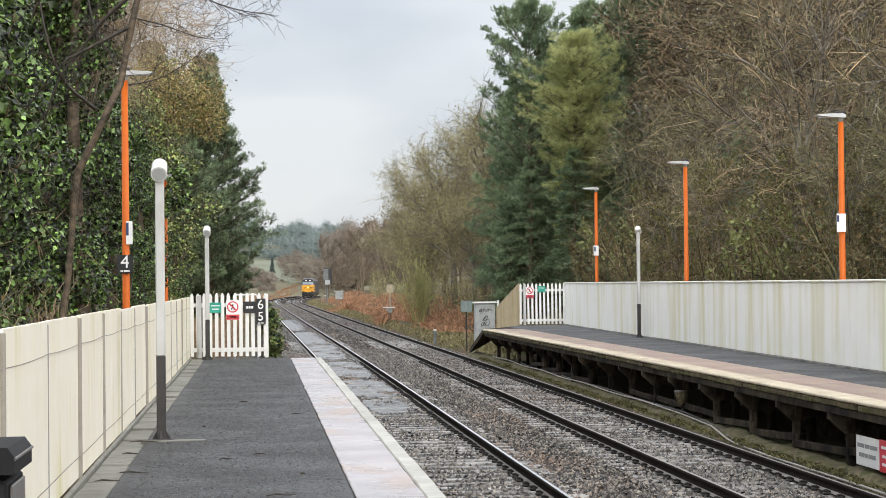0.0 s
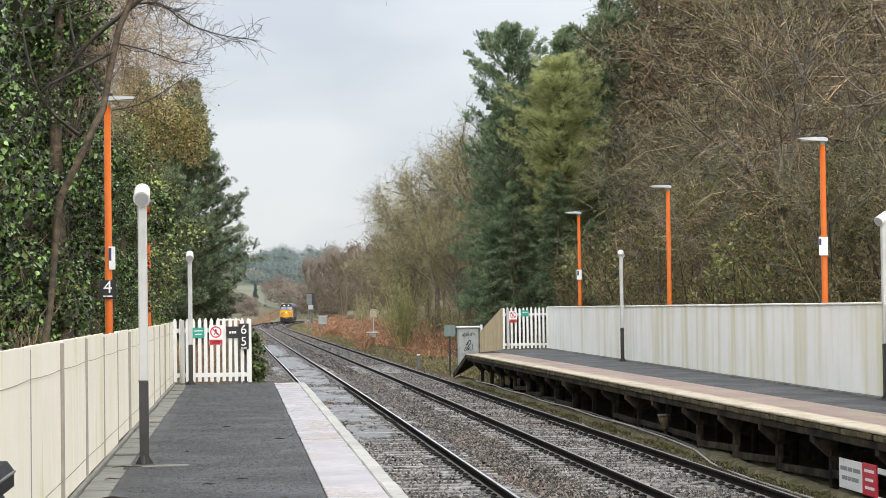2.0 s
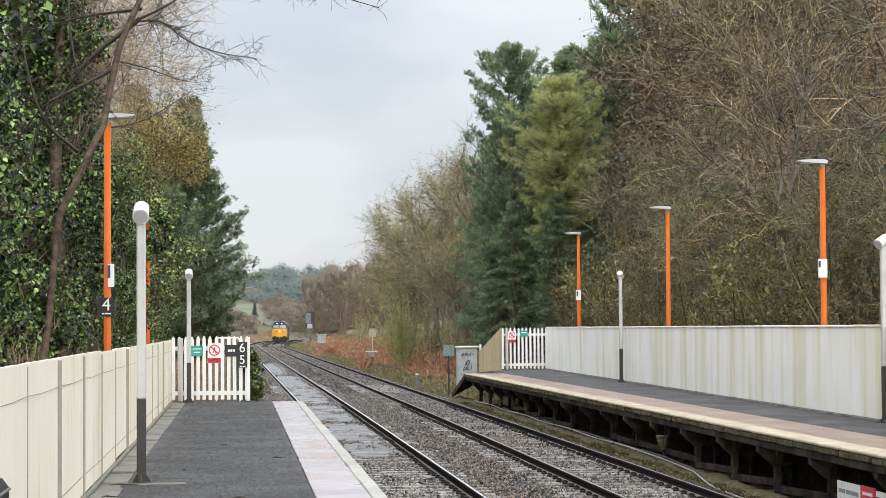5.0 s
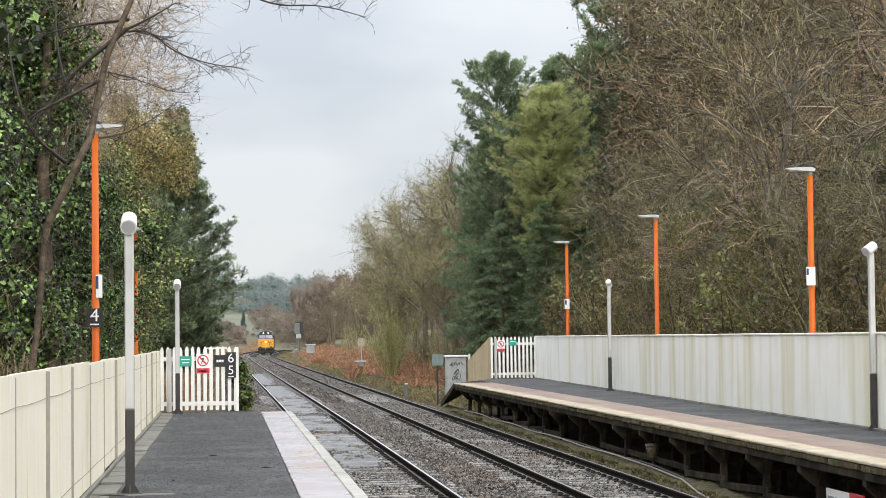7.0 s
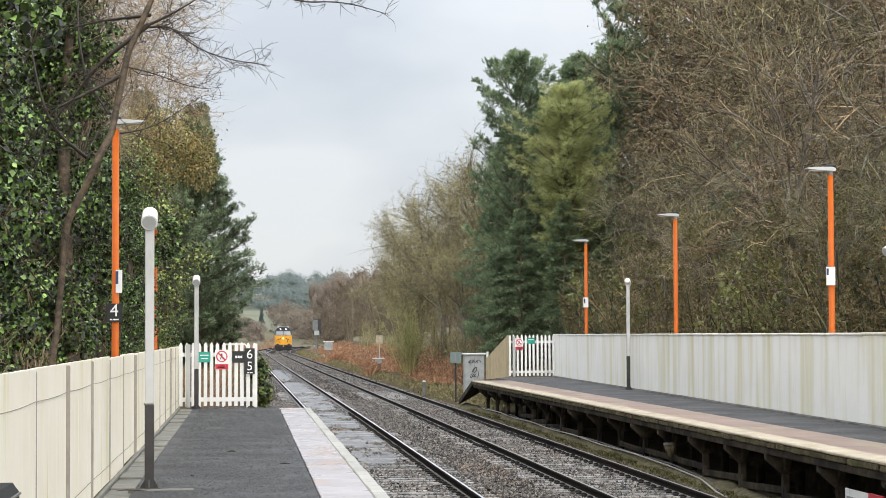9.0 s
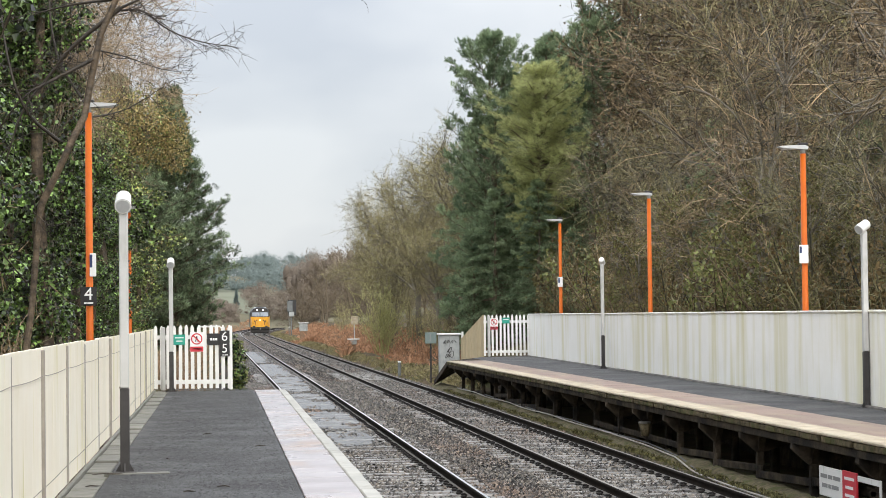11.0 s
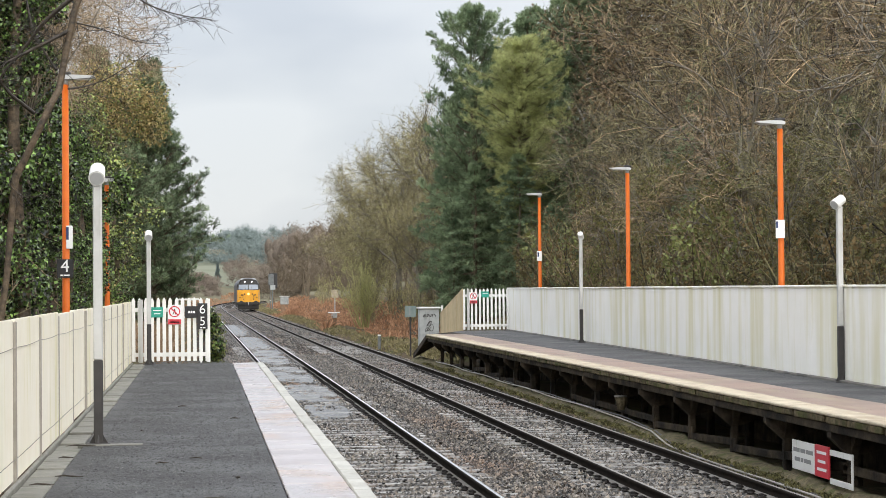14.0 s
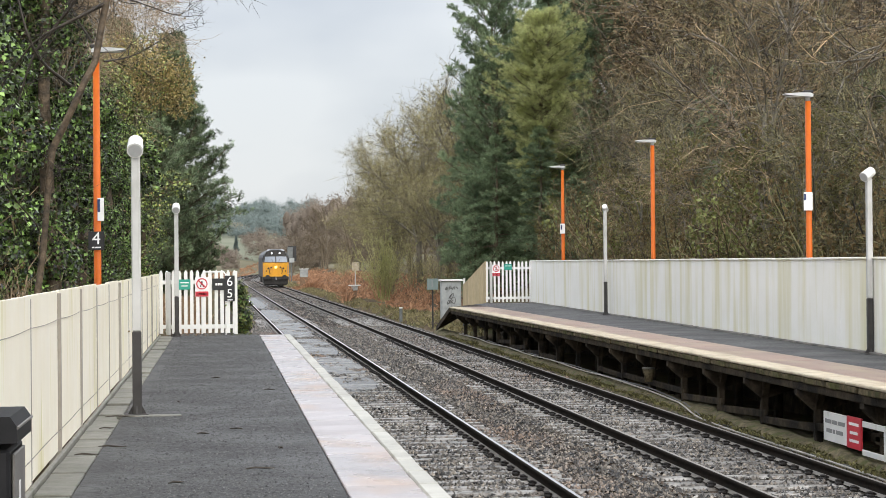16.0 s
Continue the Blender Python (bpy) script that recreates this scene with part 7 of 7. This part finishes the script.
# moss bank at the feet of the trestles
def moss_bank():
    prof = np.array([(6.13, -0.29), (6.2, -0.24), (6.27, -0.17), (6.34, -0.10), (6.41, -0.045), (6.5, -0.01), (6.6, 0.0), (6.72, -0.03), (6.9, -0.10), (7.6, -0.27), (8.75, -0.34)])
    v, n = [], len(prof)
    ys = np.arange(10, 76, 0.22)
    for y in ys:
        for j, (x, z) in enumerate(prof):
            lump = 0.05 * noise.noise((y * 0.9, x * 1.5, 4)) + 0.05 * noise.noise((y * 2.9, x * 6, 9)) + 0.035 * noise.noise((y * 7, x * 13, 2))
            v.append((x + 0.05 * noise.noise((y * 0.7, j * 0.4, 1)), y, z + lump * (0.4 if j < 2 else 1)))
    f = [(i * n + j, i * n + j + 1, (i + 1) * n + j + 1, (i + 1) * n + j) for i in range(len(ys) - 1) for j in range(n - 1)]
    ob = soup("earth_bank", v, f, M_MOSS)
    ob.data.polygons.foreach_set("use_smooth", [True] * len(f))
    tagged(ob, "mossy brown earth bank under the far platform", "earth bank", kind="structure")


moss_bank()


# ivy bush by the gate
def gate_ivy():
    rng = np.random.default_rng(3)
    cs = [(rng.normal(0, 0.05), rng.normal(0, 0.4), z, rng.uniform(0.10, 0.18), rng.uniform(0.12, 0.2)) for z in np.arange(0.1, 2.3, 0.09)]
    t = clumps_tree(83, 0, 0, cs, M_IVY, 4200, 0.055, "green ivy bush hanging over the platform end", "ivy_bush", extra=(M_OLIVELEAF, 0.35), category="shrub")
    t.matrix_basis = pose(-0.98, 46.3, -0.35)


gate_ivy()

# ---- lineside cabinets, boards and posts ----
cab = relay_box(pose(8.36, 88.5, 0.0), 0.86, 1.62, "pale grey lineside cabinet daubed with dark scrawl")
rng_s = random.Random(8)
for x, z, r, turns in ((-0.2, 1.32, 0.07, 1.2), (-0.05, 1.33, 0.06, 0.9), (0.1, 1.32, 0.07, 1.1), (0.24, 1.33, 0.05, 0.8), (0.0, 0.98, 0.13, 1.3), (0.06, 0.8, 0.16, 1.1), (-0.1, 0.72, 0.1, 0.9)):
    ph = rng_s.uniform(0, 6)
    pts = [(x + r * math.cos(ph + math.tau * turns * k / 12) * (1 - k / 30), -0.252, z + r * 0.9 * math.sin(ph * 2 + math.tau * turns * k / 9)) for k in range(13)]
    part("paint_scrawl", Build().tube(pts, 0.014, 5), M_DARKPAINT, cab)
relay_box(pose(7.35, 220, 0.95), 0.85, 0.82, "white-topped lineside relay cabinet in the bracken", 0.10, 1.3)
relay_box(pose(7.95, 146.4, 0.48), 0.42, 0.33, "low white-topped trackside box in the bracken", 0.2, 0.8)


def board_on_post(name, m, w, h, top, material, label, post_mat=None):
    s = thing(name, m, label, "sign", "lineside boards")
    part("post", Build().tube([(0, 0.03, -0.3), (0, 0.03, top)], 0.035, 8), post_mat or M_LAMPGREY, s)
    part("board", Build().box((-w / 2, -0.015, top - h), (w / 2, 0.005, top), 0.006), material, s)
    return s


b1 = board_on_post("lineside_board", pose(7.28, 85.5, 0.0), 0.46, 0.46, 1.76, M_PLATE, "grey-green metal plate on a dark lineside post", M_DARKPAINT)
part("stripe", Build().box((-0.04, -0.019, 1.40), (0.0, -0.016, 1.70)), M_GREYBAR, b1)
board_on_post("lineside_board", pose(8.25, 150.0, 0.0), 0.5, 0.6, 2.45, M_COPE, "weathered tan board on a thin lineside post")


def marker_post(m, h, label):
    s = thing("marker_post", m, label, "post", "lineside posts")
    part("shaft", Build().box((-0.07, -0.07, -0.3), (0.07, 0.07, h), 0.02), M_SIGNALGREY, s)
    part("cap", Build().box((-0.075, -0.075, h), (0.075, 0.075, h + 0.07), 0.02), M_WHITE, s, "pale cap")


marker_post(pose(7.1, 98.7, -0.1), 0.34, "short grey marker post with pale cap in the grass")
marker_post(pose(8.05, 288, -0.2), 1.2, "pale-capped post at the signal foot")
part("post", Build().tube([(0.55, -0.3, 0), (0.55, -0.3, 1.75)], 0.05, 8), M_WHITE, cab, "white post fixed beside the cabinet")

hr = thing("handrail", pose(-1.62, 60.0, 0.02), "white tubular handrail beyond the platform end", "handrail")
part("hoop", Build().tube([(-0.34, 0, 0), (-0.34, 0, 2.12), (-0.28, 0, 2.2), (0.28, 0, 2.2), (0.34, 0, 2.12), (0.34, 0, 0)], 0.025, 8), M_WHITE, hr)
part("cross_bar", Build().tube([(-0.34, 0, 1.7), (0.34, 0, 1.7)], 0.02, 8), M_WHITE, hr)


# warning boards on the far platform's face
def face_sign():
    s = thing("trackside_sign", pose(6.44, 25.57, 0.27), "white and red warning board under the platform edge", "sign")
    part("white_board", Build().box((-0.012, 0.005, -0.19), (0.012, 1.02, 0.19), 0.004), M_WHITE, s, "white printed board")
    part("red_board", Build().box((-0.014, -0.58, -0.20), (0.014, 0.0, 0.20), 0.004), M_RED, s, "red printed board")
    for z, a, b in ((0.07, 0.08, 0.38), (0.07, 0.42, 0.62), (0.07, 0.66, 0.94), (-0.05, 0.16, 0.46), (-0.05, 0.50, 0.60), (-0.05, 0.64, 0.88)):
        part("print", Build().box((-0.017, a, z - 0.026), (-0.013, b, z + 0.026)), M_GREYBAR, s)
    for z, a, b in ((0.11, -0.50, -0.10), (0.0, -0.46, -0.14), (-0.10, -0.50, -0.12)):
        part("print", Build().box((-0.018, a, z - 0.018), (-0.0145, b, z + 0.018)), M_LETTER, s)
    f = thing("sign_frame", pose(6.44, 24.95, 0.25), "empty white frame beside the red board", "frame")
    for z in (0.16, -0.19):
        part("rail", Build().box((-0.012, -0.85, z - 0.035), (0.012, -0.01, z + 0.035), 0.004), M_WHITE, f)
    part("upright", Build().box((-0.012, -0.9, -0.23), (0.012, -0.855, 0.2), 0.004), M_WHITE, f)


face_sign()


# tapered tub caught on a trestle rail
def trestle_tub():
    t = thing("tub", pose(6.44, 37.9, 0.20), "weathered tan tapered tub wedged under the platform edge", "tub")
    part("body", Build().tube([(0, 0, 0.0), (0.01, 0, 0.12), (0.0, 0, 0.24)], [0.07, 0.088, 0.11], 14), M_EDGE, t, smooth=True)
    part("rim", Build().tube([(0, 0, 0.235), (0, 0, 0.265)], [0.12, 0.116], 14), M_CONC, t, "pale chipped rim")


trestle_tub()


# cables beside the far rail
def cables():
    for k, (off, m, lab) in enumerate(((0.0, M_PALEWIRE, "pale cable laid along the far rail"), (0.09, M_WIRE, "black cable laid along the far rail"))):
        c = thing("cable_run", Matrix.Identity(4), lab, "cable", "trackside cables")
        pts = []
        for i in range(90):
            y = 14 + i * 0.62
            x = np.interp(y, [14, 24, 28, 31, 33, 35, 38, 46, 70], [6.20, 6.22, 6.24, 6.22, 6.23, 6.38, 6.46, 6.50, 6.52]) + off
            z = np.interp(y, [14, 28, 31, 33, 35, 38, 70], [-0.14, -0.12, -0.12, -0.10, 0.0, 0.045, 0.045])
            pts.append((x + 0.015 * math.sin(y * 0.9 + k), y, z + 0.012 * math.sin(y * 0.8 + 2 * k)))
        part("cable", Build().tube(pts, 0.015, 6), m, c)


cables()


# fallen twigs on the platform
def litter():
    rng = random.Random(2)
    for x, y, L, a in ((-1.15, 15.5, 0.22, 5), (-2.35, 17.6, 0.25, -20), (-2.52, 16.9, 0.2, 5), (-1.6, 18.8, 0.12, 15), (-1.3, 19.3, 0.12, 160), (-2.45, 21.1, 0.3, 10), (-1.75, 14.6, 0.13, 30), (-0.95, 17.2, 0.1, 80), (-2.5, 19.6, 0.15, 15), (-1.9, 23.2, 0.13, 100), (-0.85, 25.2, 0.13, 5), (-1.5, 28.0, 0.14, 30)):
        t = thing("fallen_twig", pose(x, y, PLAT + 0.012, 0, 0, a), "small dark fallen twig on the platform", "twig", "fallen twigs")
        part("stick", Build().tube([(-L / 2, 0, 0), (-L / 6, 0.015, 0.008), (L / 6, -0.01, 0.004), (L / 2, 0.012, 0)], [0.004, 0.008, 0.007, 0.003], 5), M_TWIGDARK, t)


litter()


# dry stalks behind the cream fence
d = shrub(16, 2.1, 22, M_DRYLEAF, 900, 0.05, M_TWIG_STRAW, "dry brown stalks behind the cream fence", 25)
d.matrix_basis = at(-4.6, 13.0, 0.3)
for i in range(14):
    copy_thing(d, at(-4.5 - 0.25 * (i % 3), 15.5 + 2.3 * i, 0.3, 73 * i, 0.75 + 0.1 * (i % 4)))


# bare brambles in front of the ivy
bramble = shrub(17, 2.6, 9, None, 0, 0.05, M_TWIG_PALE, "tangled bare bramble stems behind the cream fence", 20)
bramble.matrix_basis = at(-4.75, 17.0, 0.3)
for i, (x, y, k) in enumerate(((-4.7, 14.8, 1.0), (-4.75, 20.5, 1.05), (-4.7, 23.5, 1.0), (-4.5, 28.0, 0.85))):
    copy_thing(bramble, at(x, y, 0.4, 80 * i + 30, k))


# rainwater standing in the near track
def puddles():
    rng = random.Random(31)
    k = 0
    for y0, y1, x0, x1 in PUDDLES:
        n = 26
        pts = []
        for i in range(n):
            a = math.tau * i / n
            cx, cy = math.cos(a), math.sin(a)
            w = 1 + 0.16 * noise.noise((cx * 2 + k * 5, cy * 2, 0))
            ex = abs(cx) ** 0.5 * (1 if cx > 0 else -1)
            ey = abs(cy) ** 0.7 * (1 if cy > 0 else -1)
            pts.append(((x0 + x1) / 2 + ex * (x1 - x0) / 2 * w, (y0 + y1) / 2 + ey * (y1 - y0) / 2 * w))
        ob = part("puddle", Build().add([(x, y, -0.161) for x, y in pts], [tuple(range(n))]), M_WATER)
        tagged(ob, "shallow rainwater puddle lying between the near rails", "puddle", "puddles", "structure")
        k += 1


puddles()


# grit worn loose on the platform asphalt
def platform_grit():
    rng = np.random.default_rng(41)
    n = 15000
    x = rng.uniform(-2.28, -0.66, n)
    y = 13 + 33 * rng.random(n) ** 1.4
    base = np.array([(1, 0, -0.2), (-0.5, 0.87, -0.2), (-0.5, -0.87, -0.2), (0, 0, 0.9)], float)
    s = rng.uniform(0.004, 0.011, n) * (1 + 0.9 * (y - 13) / 33)
    v = base[None] * rng.uniform(0.6, 1.3, (n, 4, 1)) * s[:, None, None] * np.array([1.3, 1.3, 0.8]) + np.stack([x, y, np.full(n, PLAT + 0.003)], -1)[:, None]
    t = np.array([(0, 1, 3), (1, 2, 3), (2, 0, 3)])[None] + (np.arange(n) * 4)[:, None, None]
    tagged(soup("platform_grit", v.reshape(-1, 3), t.reshape(-1, 3), M_GRIT), "pale and dark grit scattered on the wet asphalt", "grit", kind="stuff")


platform_grit()


# ---- what moves ----
def motions():
    rows = []
    for k in range(17):
        t = float(k)
        y = 440 - 11.0 * t - 0.18 * t * t
        x0, x1 = TRACK_2 + float(bend(y + 3)), TRACK_2 + float(bend(y + 17))
        turn = -math.degrees(math.atan((x1 - x0) / 14.0))
        x = TRACK_2 + float(bend(y))
        rows.append((t, pose(x, y, 0, 0, 0, turn)))
    walk(LOCO, rows)


motions()
